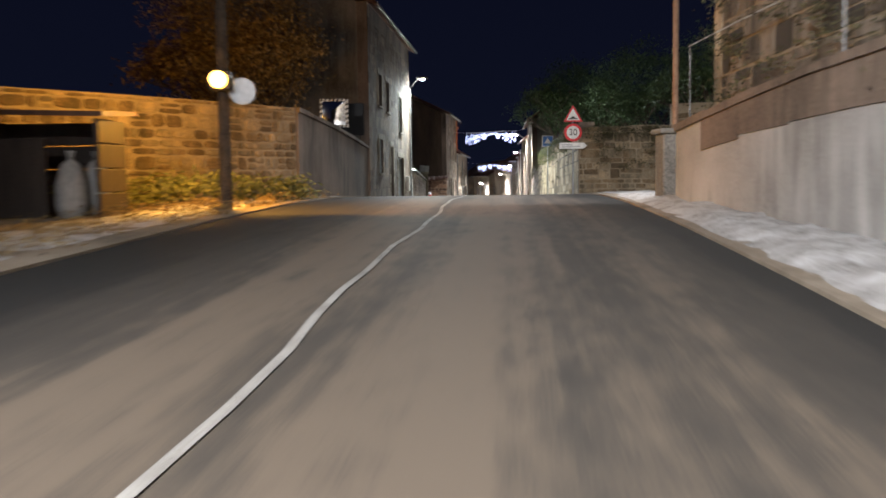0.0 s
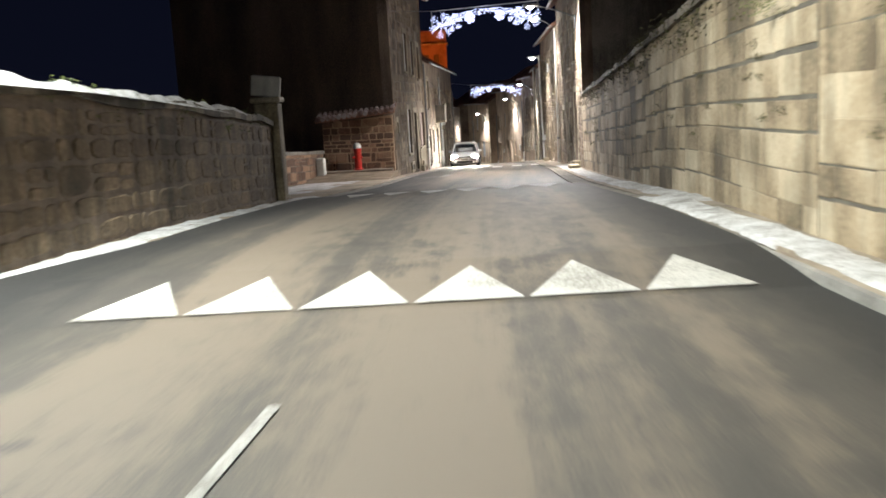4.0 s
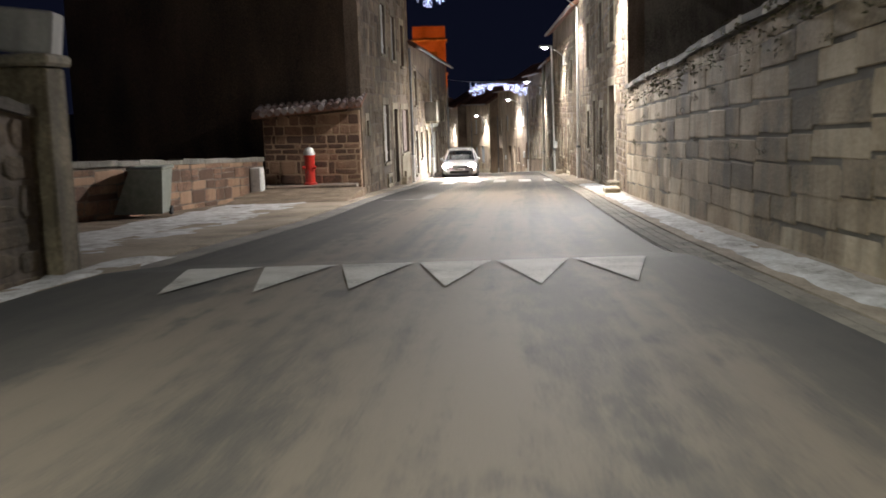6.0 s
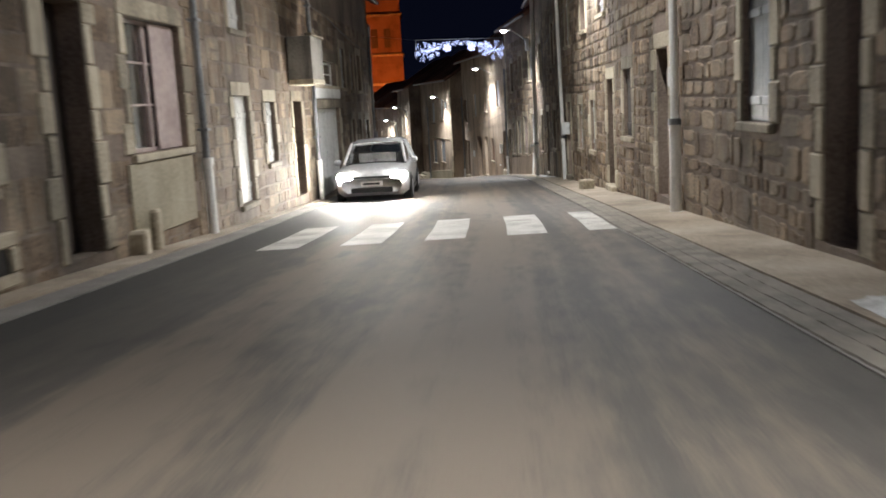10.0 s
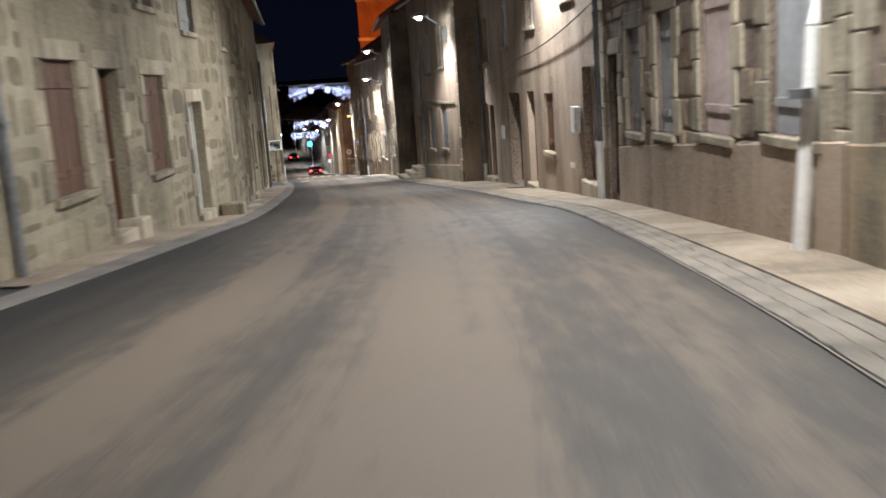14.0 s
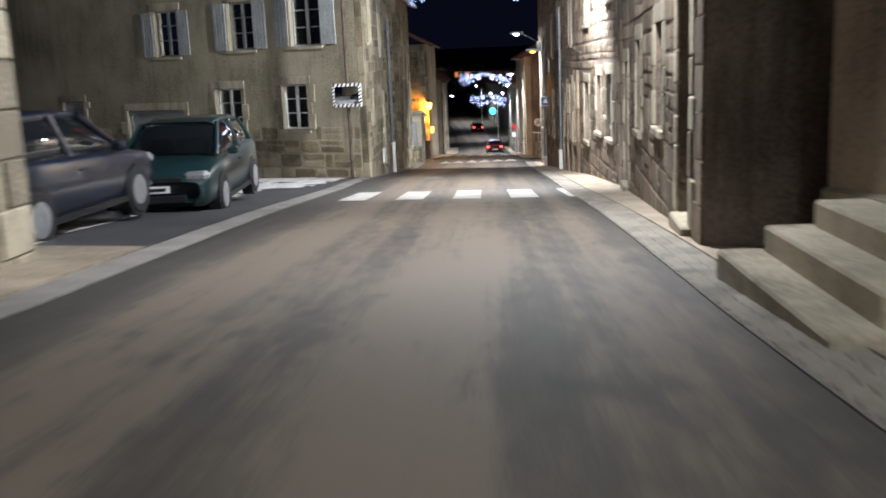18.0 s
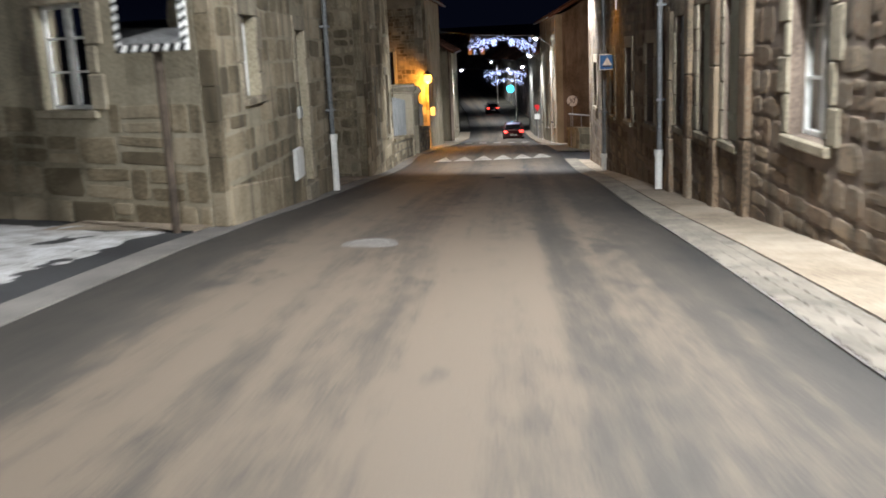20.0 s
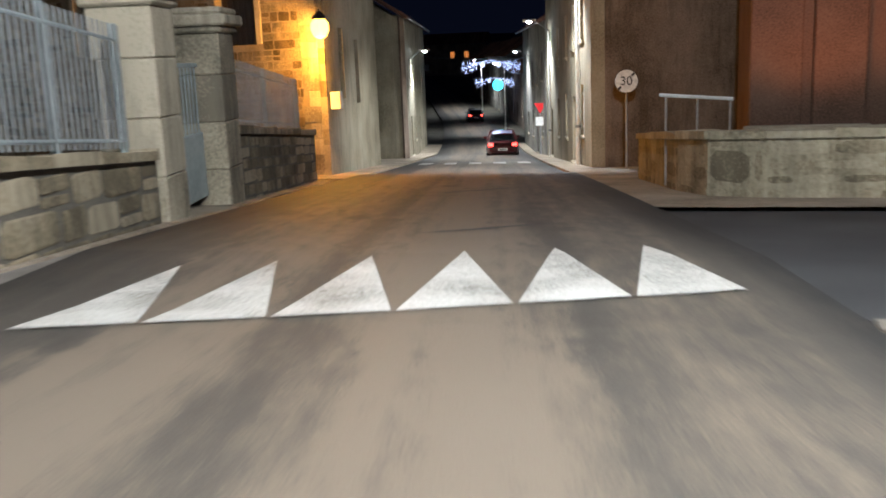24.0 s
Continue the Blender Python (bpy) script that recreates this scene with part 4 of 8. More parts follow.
strip("pavement_left", 175.4, 214, lambda y: left_edge(y) - (0.95 if 184.2 < y < 188.9 else 2.4), lambda y: left_edge(y) - 0.355, 0.035, CONCRETE, 1.0, 4, "structure", "beige concrete pavement along the house fronts", "pavement", 0.25)
strip("verge_left", -40, 51, lambda y: left_edge(y) - 3.5, lambda y: left_edge(y) - 0.01, 0.03, CONCRETE, 1.0, 4, "structure", "frosty verge with sand and dead leaves", "verge", 0.25)
strip("verge_right", -40, 34, lambda y: right_edge(y) + 0.01, lambda y: right_edge(y) + 1.6, 0.03, CONCRETE, 1.0, 3, "structure", "narrow pavement under old snow", "pavement", 0.25)
strip("driveway_right", 16.8, 34.5, lambda y: right_edge(y) + 1.61, lambda y: right_edge(y) + 16, 0.035, CONCRETE, 1.0, 4, "structure", "driveway under trodden snow", "driveway", 0.25)
strip("yard_left", 64.4, 83, lambda y: left_edge(y) - 12, lambda y: left_edge(y) - 2.21, 0.02, DIRT, 1.0, 4, "structure", "yard of brown earth and frost", "yard", 0.25)
strip("hut_verge", 78.4, 81.68, lambda y: left_edge(y) - 3.7, lambda y: left_edge(y) - 0.55, lambda y: float(np.interp(y, [78.4, 81.68], [0.04, 0.3])), DIRT, 0.4, 6, "structure", "sloping brown earth verge before the hut", "verge", 0.3)
strip("side_street_left", 116.8, 122.6, lambda y: left_edge(y) - 30, lambda y: left_edge(y) - 0.36, 0.006, ASPHALT_DARK, 0.8, 6, "structure", "dark asphalt side street", "road", 0.25)
strip("car_park_left", 157.2, 180, lambda y: left_edge(y) - 26, lambda y: left_edge(y) - 0.352, 0.014, ASPHALT_DARK, 1.0, 6, "structure", "small car park of dark asphalt with frost", "car park", 0.25)
strip("alley_left", 184.4, 188.8, lambda y: left_edge(y) - 20, lambda y: left_edge(y) - 0.955, 0.03, ASPHALT_DARK, 0.4, 4, "structure", "dark alley between two houses", "alley", 0.25)
strip("side_street_right", 197.45, 205, lambda y: right_edge(y) + 0.005, lambda y: right_edge(y) + 30, 0.012, ASPHALT_DARK, 0.8, 6, "structure", "dark asphalt side street", "road", 0.25)
strip("pavement_church", 205.05, 262, lambda y: right_edge(y) + 0.01, lambda y: right_edge(y) + 3.4, 0.06, CONCRETE, 1.0, 4, "structure", "pavement beside the low wall", "pavement", 0.25)
strip("pavement_far_left", 214.1, 262, lambda y: left_edge(y) - 2.4, lambda y: left_edge(y) - 0.01, 0.06, CONCRETE, 1.0, 4, "structure", "pavement of the far street", "pavement", 0.25)

# open joints between the poured pavement slabs
joints = tagged(new("pavement_joints"), "dark joints between pavement slabs", "joint", "", "structure")
for k in range(24):
    y = 96.0 + 2.45 * k + 0.3 * math.sin(k * 2.3)
    mb = MB()
    a = [S(y + 0.02 * math.sin(k), right_edge(y) + 0.42, 0.035), S(y + 0.05 * math.sin(k * 1.7), right_edge(y) + 3.0, 0.035)]
    mb.poly([a[0], a[0] + Vector((0, 0.035, 0)), a[1] + Vector((0, 0.035, 0)), a[1]])
    part("joint", mb, MORTAR_DARK, joints)

# kerb stones of the first stretch
kerbs = tagged(new("kerb"), "granite kerb stones beside the road", "kerb", "", "structure")
for k in range(18):
    y = 34.2 + k
    mb = MB()
    a, b = S(y, right_edge(y) + 0.002), S(y + 0.985, right_edge(y + 0.985) + 0.002)
    off = Vector((0.055, 0, 0))
    lo = [a, a + off, b + off, b]
    mb.hexa([v - Vector((0, 0, 0.2)) for v in lo] + [v + Vector((0, 0, 0.075)) for v in lo])
    part("kerb_stone", mb, KERB, kerbs)


def marking(name, corners, label, group, lift=0.006):
    """A painted patch on the road from (y, u) corners."""
    mb = MB()
    mb.poly([S(y, u, plateau(y) + lift) for y, u in corners])
    ob = new(name, mb.mesh(name, PAINT))
    return tagged(ob, label, "road marking", group, "structure")


# zebra crossings
for y0, y1, sk in ((91.4, 94.6, 0.05), (165.5, 168.4, 0.18), (229.0, 231.4, 0.18)):
    for k in range(5):
        u = -3.1 + 1.02 * k if y0 < 100 else -2.62 + 1.03 * k if y0 < 200 else -2.9 + 1.0 * k
        mb = MB()
        n = 4
        for i in range(n):
            ya, yb = y0 + (y1 - y0) * i / n, y0 + (y1 - y0) * (i + 1) / n
            k0, k1 = sk * u, sk * (u + 0.5)
            mb.poly([S(ya + k0, u, 0.008), S(ya + k1, u + 0.5, 0.008), S(yb + k1, u + 0.5, 0.008), S(yb + k0, u, 0.008)])
        tagged(new("crossing_stripe", mb.mesh("crossing_stripe", PAINT)), "worn white zebra crossing stripe on the asphalt", "road marking", "crossing stripes", "structure")
# teeth of the raised tables: (base y, apex y, first u, step)
for yb, ya, u0, du, n, sk in ((50.1, 51.05, -2.45, 0.77, 6, 0.0), (63.45, 61.6, -2.63, 0.74, 6, 0.0), (198.3, 200.1, -2.36, 0.71, 6, 0.34)):
    for k in range(n):
        u = u0 + du * k
        mb = MB()
        w = du * 0.96
        m = 6
        for i in range(m):
            fa, fb = i / m, (i + 1) / m
            y1, y2 = yb + (ya - yb) * fa, yb + (ya - yb) * fb
            h1, h2 = w / 2 * (1 - fa), w / 2 * (1 - fb)
            q = [S(yy + sk * uu, uu, plateau(yy + sk * uu) + 0.014) for yy, uu in ((y1, u - h1), (y1, u + h1), (y2, u + h2), (y2, u - h2))]
            mb.poly(q[:3] if i == m - 1 else q)
        tagged(new("ramp_tooth", mb.mesh("ramp_tooth", PAINT)), "white painted triangle on the ramp of a raised road table", "road marking", "ramp teeth", "structure")
# the crooked centre line before the first table
mb = MB()
prev = None
for i in range(60):
    y = -14 + i * 1.05
    u = -1.25 + 0.05 * math.sin(y * 0.55) + 0.025 * math.sin(y * 1.7) + float(np.interp(y, [26, 31, 36, 44, 50], [0, -0.1, 0.0, 0.19, 0.26]))
    row = (S(y, u - 0.03, 0.008), S(y, u + 0.03, 0.008))
    if prev:
        mb.poly([prev[0], prev[1], row[1], row[0]])
    prev = row
tagged(new("centre_line", mb.mesh("centre_line", LINE_PAINT)), "wavering white centre line on the asphalt", "road marking", "", "structure")


def snow_bank(y0, y1, ua, ub, lift, seed, thick=0.07, cover=0.5, label="strip of old trodden snow"):
    """Uneven old snow: a lumpy sheet with ragged holes."""
    mb = MB()
    f = lambda q, y: q(y) if callable(q) else q
    step = 0.16
    ny = int((y1 - y0) / step)
    nu = int(min(60, max(12, (f(ub, y0) - f(ua, y0)) / 0.14)))
    idx = {}
    for i in range(ny + 1):
        y = y0 + i * step
        a, b = f(ua, y), f(ub, y)
        for j in range(nu + 1):
            u = a + (b - a) * j / nu
            p = Vector((u * 1.3, y * 0.8, seed * 7.3))
            v = noise.fractal(p * 1.4, 1.0, 2.0, 4) * 0.5 + noise.fractal(p * 4.5, 1.0, 2.0, 3) * 0.3 + cover
            edge = min(1.0, 4.0 * min(j, nu - j) / nu, 0.4 * min(i, ny - i) + 0.0)
            h = max(-1.0, min(1.6, v)) * thick * edge - 0.03 - 0.03 * (1 - edge)
            idx[i, j] = (len(mb.v), h)
            mb.v.append(tuple(S(y, u, lift + h)))
    for i in range(ny):
        for j in range(nu):
            q = [idx[i, j], idx[i, j + 1], idx[i + 1, j + 1], idx[i + 1, j]]
            if max(h for _, h in q) > -0.035:
                mb.f.append(tuple(k for k, _ in q))
    return tagged(new("snow", mb.mesh("snow", SNOW, True)), label, "snow", "", "stuff")


snow_bank(-14, 22, lambda y: right_edge(y) + 0.02, lambda y: right_edge(y) + 1.7, 0.05, 1, 0.13, 0.7, "bank of old snow at the foot of the rendered wall")
snow_bank(17, 34.5, lambda y: right_edge(y) + 0.5, lambda y: right_edge(y) + 9, 0.055, 2, 0.06, 0.55, "trodden snow on the driveway")
snow_bank(-14, 34, lambda y: left_edge(y) - 2.6, lambda y: left_edge(y) - 0.1, 0.055, 33, 0.06, 0.25, "old sandy snow on the verge")
snow_bank(22.5, 35.2, lambda y: right_edge(y) + 0.05, lambda y: right_edge(y) + 3.4, 0.055, 72, 0.06, 0.6, "trodden snow across the driveway mouth")
snow_bank(35, 58, lambda y: right_edge(y) + 0.15, lambda y: right_edge(y) + 0.75, 0.06, 3, 0.06, 0.5, "strip of old snow on the pavement")
snow_bank(56, 78.5, lambda y: right_edge(y) + 0.45, lambda y: right_edge(y) + 1.15, 0.06, 4, 0.06, 0.32, "strip of old snow on the pavement")
snow_bank(78.7, 86, lambda y: right_edge(y) + 0.36, lambda y: right_edge(y) + 1.3, 0.06, 34, 0.05, 0.4, "trodden grey snow before a house foot")
snow_bank(33.8, 39.6, lambda y: left_edge(y) - 1.0, lambda y: left_edge(y) - 0.1, 0.05, 51, 0.06, 0.5, "patches of old snow on the verge")
snow_bank(39, 66, lambda y: left_edge(y) - 0.95, lambda y: left_edge(y) - 0.15, 0.06, 5, 0.06, 0.28, "strip of old snow at the foot of the garden wall")
snow_bank(66, 82, lambda y: left_edge(y) - 4.2, lambda y: left_edge(y) - 0.8, 0.06, 6, 0.045, 0.18, "thin frost and snow on the yard")
snow_bank(169.5, 176.5, lambda y: left_edge(y) - 14, lambda y: left_edge(y) - 0.9, 0.06, 7, 0.05, 0.2, "thin snow before the house front")
snow_bank(169.8, 176.4, lambda y: left_edge(y) - 3.2, lambda y: left_edge(y) - 0.36, 0.048, 71, 0.05, 0.16, "broken grey snow beside the road")
snow_bank(157.5, 170, lambda y: left_edge(y) - 9, lambda y: left_edge(y) - 0.9, 0.065, 8, 0.045, 0.36, "patches of frost on the car park")
snow_bank(112, 118, lambda y: right_edge(y) + 0.5, lambda y: right_edge(y) + 1.3, 0.06, 9, 0.04, 0.1, "patch of old snow on the pavement")

snow_bank(136.5, 142.5, lambda y: left_edge(y) - 1.0, lambda y: left_edge(y) - 0.3, 0.055, 21, 0.04, 0.15, "patch of old snow at a house foot")

# ---------------------------------------------------------------- left side of the street
STONE = dict(course=0.27, stone=0.46, jitter=0.42, gap=0.026, proud=0.009, mat=RUBBLE, wave=0.06, turn=0.03)
STONE_D = dict(course=0.24, stone=0.4, jitter=0.35, gap=0.03, mat=RUBBLE_DARK)
BLOCK = dict(course=0.34, stone=0.62, jitter=0.2, gap=0.014, proud=0.015, shape="cut", mat=ASHLAR)

yard_wall("rubble garden wall with ivy at its foot", [(-8.6, 17.2), (-3.9, 24.4)], 1, 2.35, 0.45, MORTAR, dict(course=0.24, stone=0.4, jitter=0.45, proud=0.03, gap=0.035, shape="cobble"), seed=11, limit=260, stone_mat=RUBBLE)
yard_wall("rubble garden wall with ivy at its foot", [(-30, 14), (-8.65, 17.15)], 1, 2.3, 0.45, MORTAR, dict(course=0.24, stone=0.4, jitter=0.4, proud=0.04), seed=12, limit=60, stone_mat=RUBBLE)
yard_wall("grey rendered yard wall carrying a traffic mirror", [(-3.85, 24.5), (-3.05, 36.4)], 1, lambda s: 2.25 - 0.024 * s, 0.35, RENDER_BROWN, None, name="rendered_wall", cap=1.6, cap_mat=RENDER_BROWN)
hA, fA = house((-3.0, 36.5), (-2.0, 50.6), 1, 7.6, [
    (2.7, 3.75, 1.2, 2.6, "shut", BLUE_GREY_PAINT), (6.3, 7.2, 0.12, 2.55, "door", DARK_WOOD_AND_ROOM), (8.9, 11.2, 0.1, 2.25, "gar", GREY_PAINT),
    (2.7, 3.7, 4.0, 5.3, "win"), (5.0, 6.0, 4.0, 5.3, "win"), (9.6, 10.7, 3.5, 5.2, "shut", BLUE_GREY_PAINT)],
    RENDER_GREY, "stone village house with grey-blue shutters under a street lamp", stone=dict(STONE, to=7.5, course=0.36, stone=0.75, jitter=0.42, gap=0.02, proud=0.005, mat=BROWN_RUBBLE, mortar=RENDER_BROWN, quoin=BROWN_RUBBLE, shape="round", wave=0.07, turn=0.02), seed=5, limit=220, gable=RENDER_GREY)
yard_wall("mossy garden wall of brown rubble with snow on top", [(-1.95, 51.2), (-1.45, 63.6)], 1, 1.66, 0.45, RENDER_BROWN, dict(course=0.3, stone=0.5, jitter=0.5, gap=0.04, proud=0.012, shape="cobble", wave=0.08, turn=0.06), seed=14, limit=220, stone_mat=SOIL_STONE, uneven=0.07, cap=0.42, cap_mat=RUBBLE_DARK)
snow_bank(51.2, 63.5, lambda y: -4.75 + 0.0 * y, lambda y: -4.2 - 0.02 * (y - 51), 1.8, 15, 0.14, 0.55, "snow lying on the garden wall")
# gate pillar with a leaning cap block
pil = thing("gate_pillar", (-1.35, 64.0, gz(64)), "square stone gate pillar with a pale block leaning on top", "pillar")
mb = MB()
mb.bevel_box(-1.8, 63.7, gz(64) - 0.3, -1.3, 64.2, gz(64) + 2.12, 0.03)
part("shaft", mb, OCHRE_STONE, pil)
mb = MB()
mb.bevel_box(-1.86, 63.64, gz(64) + 2.123, -1.24, 64.26, gz(64) + 2.24, 0.03)
part("cap", mb, QUOIN, pil)
mb = MB()
mb.bevel_box(-0.3, -0.22, 0, 0.3, 0.22, 0.42, 0.02, pose(-1.58, 63.95, gz(64) + 2.26, 0, 7, 8))
part("block", mb, RENDER_PALE, pil, "pale stone block")
yard_wall("low coursed block wall round the yard", [(-7.4, 66.5), (-4.3, 75.2), (-2.95, 82.3)], 1, 1.12, 0.3, RENDER_BROWN, dict(course=0.26, stone=0.7, jitter=0.3, shape="round", proud=0.012, gap=0.025, wave=0.05), seed=16, cap=1.1, cap_mat=RENDER_GREY, stone_mat=RUBBLE_RED)

# stone hut with a tiled roof
hut = thing("stone_hut", (-1.5, 84.0, gz(83)), "small red sandstone hut with a clay tile roof", "hut")
base = gz(82.6)
for a, b, nm in (((-2.95, 82.62), (-0.08, 82.55), "front_wall"), ((-2.95, 85.5), (-2.95, 82.65), "side_wall"), ((-0.08, 82.58), (-0.08, 85.5), "side_wall")):
    f = Face(a, b, 1)
    mb = MB()
    h0, h1 = (2.3, 2.55) if nm == "front_wall" else (2.3, 2.3)
    lo = [f.at(0, base - 0.4, -0.35), f.at(f.length, base - 0.4, -0.35), f.at(f.length, base - 0.4, 0), f.at(0, base - 0.4, 0)]
    hi = [f.at(0, base + h0, -0.35), f.at(f.length, base + h1, -0.35), f.at(f.length, base + h1, 0), f.at(0, base + h0, 0)]
    mb.hexa(lo + hi)
    part(nm, mb, HUT_MORTAR, hut)
    lay_stones(hut, f.at(0, 0), f.t, f.out, f.length, base - 0.1, base + 2.45, [], RUBBLE_RED, seed=21, limit=140, course=0.27, stone=0.36, jitter=0.5, gap=0.034, shape="round", proud=0.008, wave=0.1, turn=0.09)
mb = MB()
lo = [Vector((-3.2, 82.25, base + 2.36)), Vector((0.05, 82.2, base + 2.62)), Vector((0.05, 85.6, base + 3.3)), Vector((-3.2, 85.6, base + 3.1))]
mb.hexa(lo + [v + Vector((0, 0, 0.08)) for v in lo])
roof = part("roof", mb, TILES, hut)
for i in range(15):
    for j in range(7):
        fa, fb, ft = i / 15 + 1 / 30, j / 7, (j + 1.12) / 7
        p = lambda q: (lo[0].lerp(lo[1], fa)).lerp(lo[3].lerp(lo[2], fa), q) + Vector((0, 0, 0.1 + (0.02 if q == fb else 0.0)))
        t = MB()
        t.tube(p(fb) - Vector((0, 0.03, 0)), p(min(1.0, ft)), 0.095, 0.075, 8)
        part("roof_tile", t, FROSTED_TILES, roof)
hyd = thing("fire_hydrant", (-1.55, 82.2, gz(82.2) + 0.4), "red pillar fire hydrant with a white cap before the stone hut", "hydrant")
zb = gz(82.2) + 0.4
mb = MB()
mb.lathe([(0.2, 0), (0.2, 0.04), (0.15, 0.06), (0.15, 0.78), (0.17, 0.8), (0.17, 0.86)], 20, pose(-1.55, 82.2, zb))
part("body", mb, RED, hyd, smooth=False)
mb = MB()
mb.lathe([(0.17, 0.863), (0.17, 0.92), (0.15, 1.0), (0.09, 1.07), (0.03, 1.09)], 20, pose(-1.55, 82.2, zb))
part("cap", mb, SIGN_WHITE, hyd, "white domed cap")
for dx in (-0.2, 0.12):
    mb = MB()
    mb.tube((-1.55 + dx, 82.08, zb + 0.5), (-1.55 + dx + 0.08, 82.08, zb + 0.5), 0.05, 0.05, 12)
    part("outlet", mb, RED, hyd)
slab = thing("concrete_slab", (-1.7, 81.9, gz(81.5)), "low concrete slab before the hut", "slab")
mb = MB()
mb.bevel_box(-3.0, 81.7, gz(81.5) - 0.2, -0.15, 82.5, gz(82.2) + 0.4, 0.03)
part("slab_top", mb, RENDER_BROWN, slab)
snow_bank(81.75, 82.45, lambda y: -2.85 - cx(y), lambda y: -0.25 - cx(y), 0.402, 61, 0.025, 0.45, "thin grey snow on the slab before the hut")
meter = thing("meter_box", (-2.8, 81.6, gz(81.6)), "pale grey meter box on the yard wall", "meter box")
mb = MB()
mb.bevel_box(-3.12, 81.2, gz(81.6) + 0.2, -2.82, 81.75, gz(81.6) + 0.95, 0.02)
part("body", mb, WHITE_PAINT, meter)
mb = MB()
mb.bevel_box(-2.815, 81.25, gz(81.6) + 0.26, -2.80, 81.7, gz(81.6) + 0.9, 0.006)
part("door", mb, WHITE_PAINT, meter)

bin_ = thing("wheelie_bin", (-3.85, 74.6, gz(74.6)), "pale grey-green wheeled rubbish bin by the yard wall", "bin")
zb = gz(74.6) + 0.03
mb = MB()
mb.hexa([Vector(v) for v in ((-4.6, 74.3, zb + 0.08), (-3.55, 74.3, zb + 0.08), (-3.55, 74.85, zb + 0.08), (-4.6, 74.85, zb + 0.08), (-4.18, 74.22, zb + 1.0), (-3.47, 74.22, zb + 1.0), (-3.47, 74.95, zb + 1.0), (-4.18, 74.95, zb + 1.0))])
part("body", mb, GREEN_BIN, bin_)
mb = MB()
mb.bevel_box(-4.22, 74.16, zb + 1.003, -3.43, 75.02, zb + 1.08, 0.03)
part("lid", mb, GREEN_BIN, bin_)
for x in (-4.12, -3.57):
    mb = MB()
    mb.tube((x, 74.9, zb + 0.1), (x + 0.06, 74.9, zb + 0.1), 0.1, 0.1, 14)
    part("wheel", mb, TYRE, bin_)

hB, fB = house((-0.05, 83.0), (0.95, 94.4), 1, 8.4, [
    (0.85, 1.15, 1.8, 2.27, "dark"), (4.25, 5.35, 0.95, 2.95, "shut", WHITE_PAINT), (6.7, 7.6, 0.15, 2.9, "dark"), (8.75, 10.75, 1.3, 3.0, "halfopen", PINK_PAINT),
    (4.3, 5.3, 4.7, 6.4, "shut", WHITE_PAINT), (9.1, 10.0, 4.7, 6.3, "lit"), (6.7, 7.6, 4.7, 6.3, "shut", GREY_PAINT)],
    RENDER_BROWN, "stone village house with pale shutters and a dark doorway", stone=dict(STONE, to=8.3, course=0.4, stone=0.72, jitter=0.45, gap=0.022, proud=0.007, mat=BROWN_RUBBLE, mortar=RENDER_BROWN, quoin=SOIL_STONE, wave=0.08), seed=7, limit=220, gable=SHADED_RENDER, depth=9)
hC, fC = house((0.95, 94.45), (2.46, 116.5), 1, 5.8, [
    (1.9, 2.9, 0.35, 2.25, "shut", WHITE_PAINT), (4.2, 5.0, 1.05, 2.25, "shut", WHITE_PAINT), (6.9, 7.9, 0.25, 2.4, "dark"), (9.7, 13.8, 0.06, 2.42, "gar", WHITE_PAINT),
    (16.3, 17.0, 0.25, 2.3, "door", WHITE_PAINT), (18.0, 18.6, 1.1, 2.38, "win"), (19.8, 20.7, 1.2, 2.45, "shut", WHITE_PAINT),
    (14.5, 15.5, 3.2, 4.4, "shut", GREY_PAINT), (16.7, 17.5, 3.3, 4.5, "shut", GREY_PAINT), (18.4, 19.3, 3.4, 4.6, "win"), (2.0, 2.9, 3.4, 4.9, "shut", WHITE_PAINT), (9.8, 13.7, 3.05, 3.7, "win")],
    RENDER_GREY, "stone village house with a white garage door and a small balcony", stone=dict(STONE, to=5.7, course=0.32, stone=0.54, mat=BROWN_RUBBLE, mortar=RENDER_BROWN, quoin=SOIL_STONE), seed=8, limit=220)
pan = thing("render_panel", fB.at(9.6, fB.ground(9.6) + 0.3, 0.02), "smooth grey render panel under a window", "render panel")
mb = MB()
mb.bevel_box(-1.15, 0.0, 0.25, 1.2, 0.028, 1.18, 0.008, fB.matrix(9.6, fB.ground(9.6), 0.004))
part("panel", mb, RENDER_CREAM, pan)


def cellar_vent(f, s, h, w, tall, label, infill=None):
    """A stone surround with a dark slot low on a house front."""
    ob = thing("cellar_vent", f.at(s, f.ground(s) + h, 0.05), label, "vent")
    m = f.matrix(s, f.ground(s) + h, 0.002)
    b = min(0.16, w * 0.24)
    for x0, z0, x1, z1 in ((-w / 2, 0, w / 2, 0.12), (-w / 2, tall - 0.14, w / 2, tall), (-w / 2, 0.122, -w / 2 + b, tall - 0.142), (w / 2 - b, 0.122, w / 2, tall - 0.142)):
        q = MB()
        q.bevel_box(x0, -0.02, z0, x1, 0.06, z1, 0.018, m)
        part("surround_stone", q, QUOIN, ob)
    q = MB()
    q.box(-w / 2 + b - 0.01, 0.0, 0.11, w / 2 - b + 0.01, 0.022, tall - 0.13, m)
    part("infill", q, infill or BLACK, ob)
    return ob


cellar_vent(fB, 5.15, 0.06, 1.0, 0.5, "cut stone cellar vent with a dark slot at a house foot")
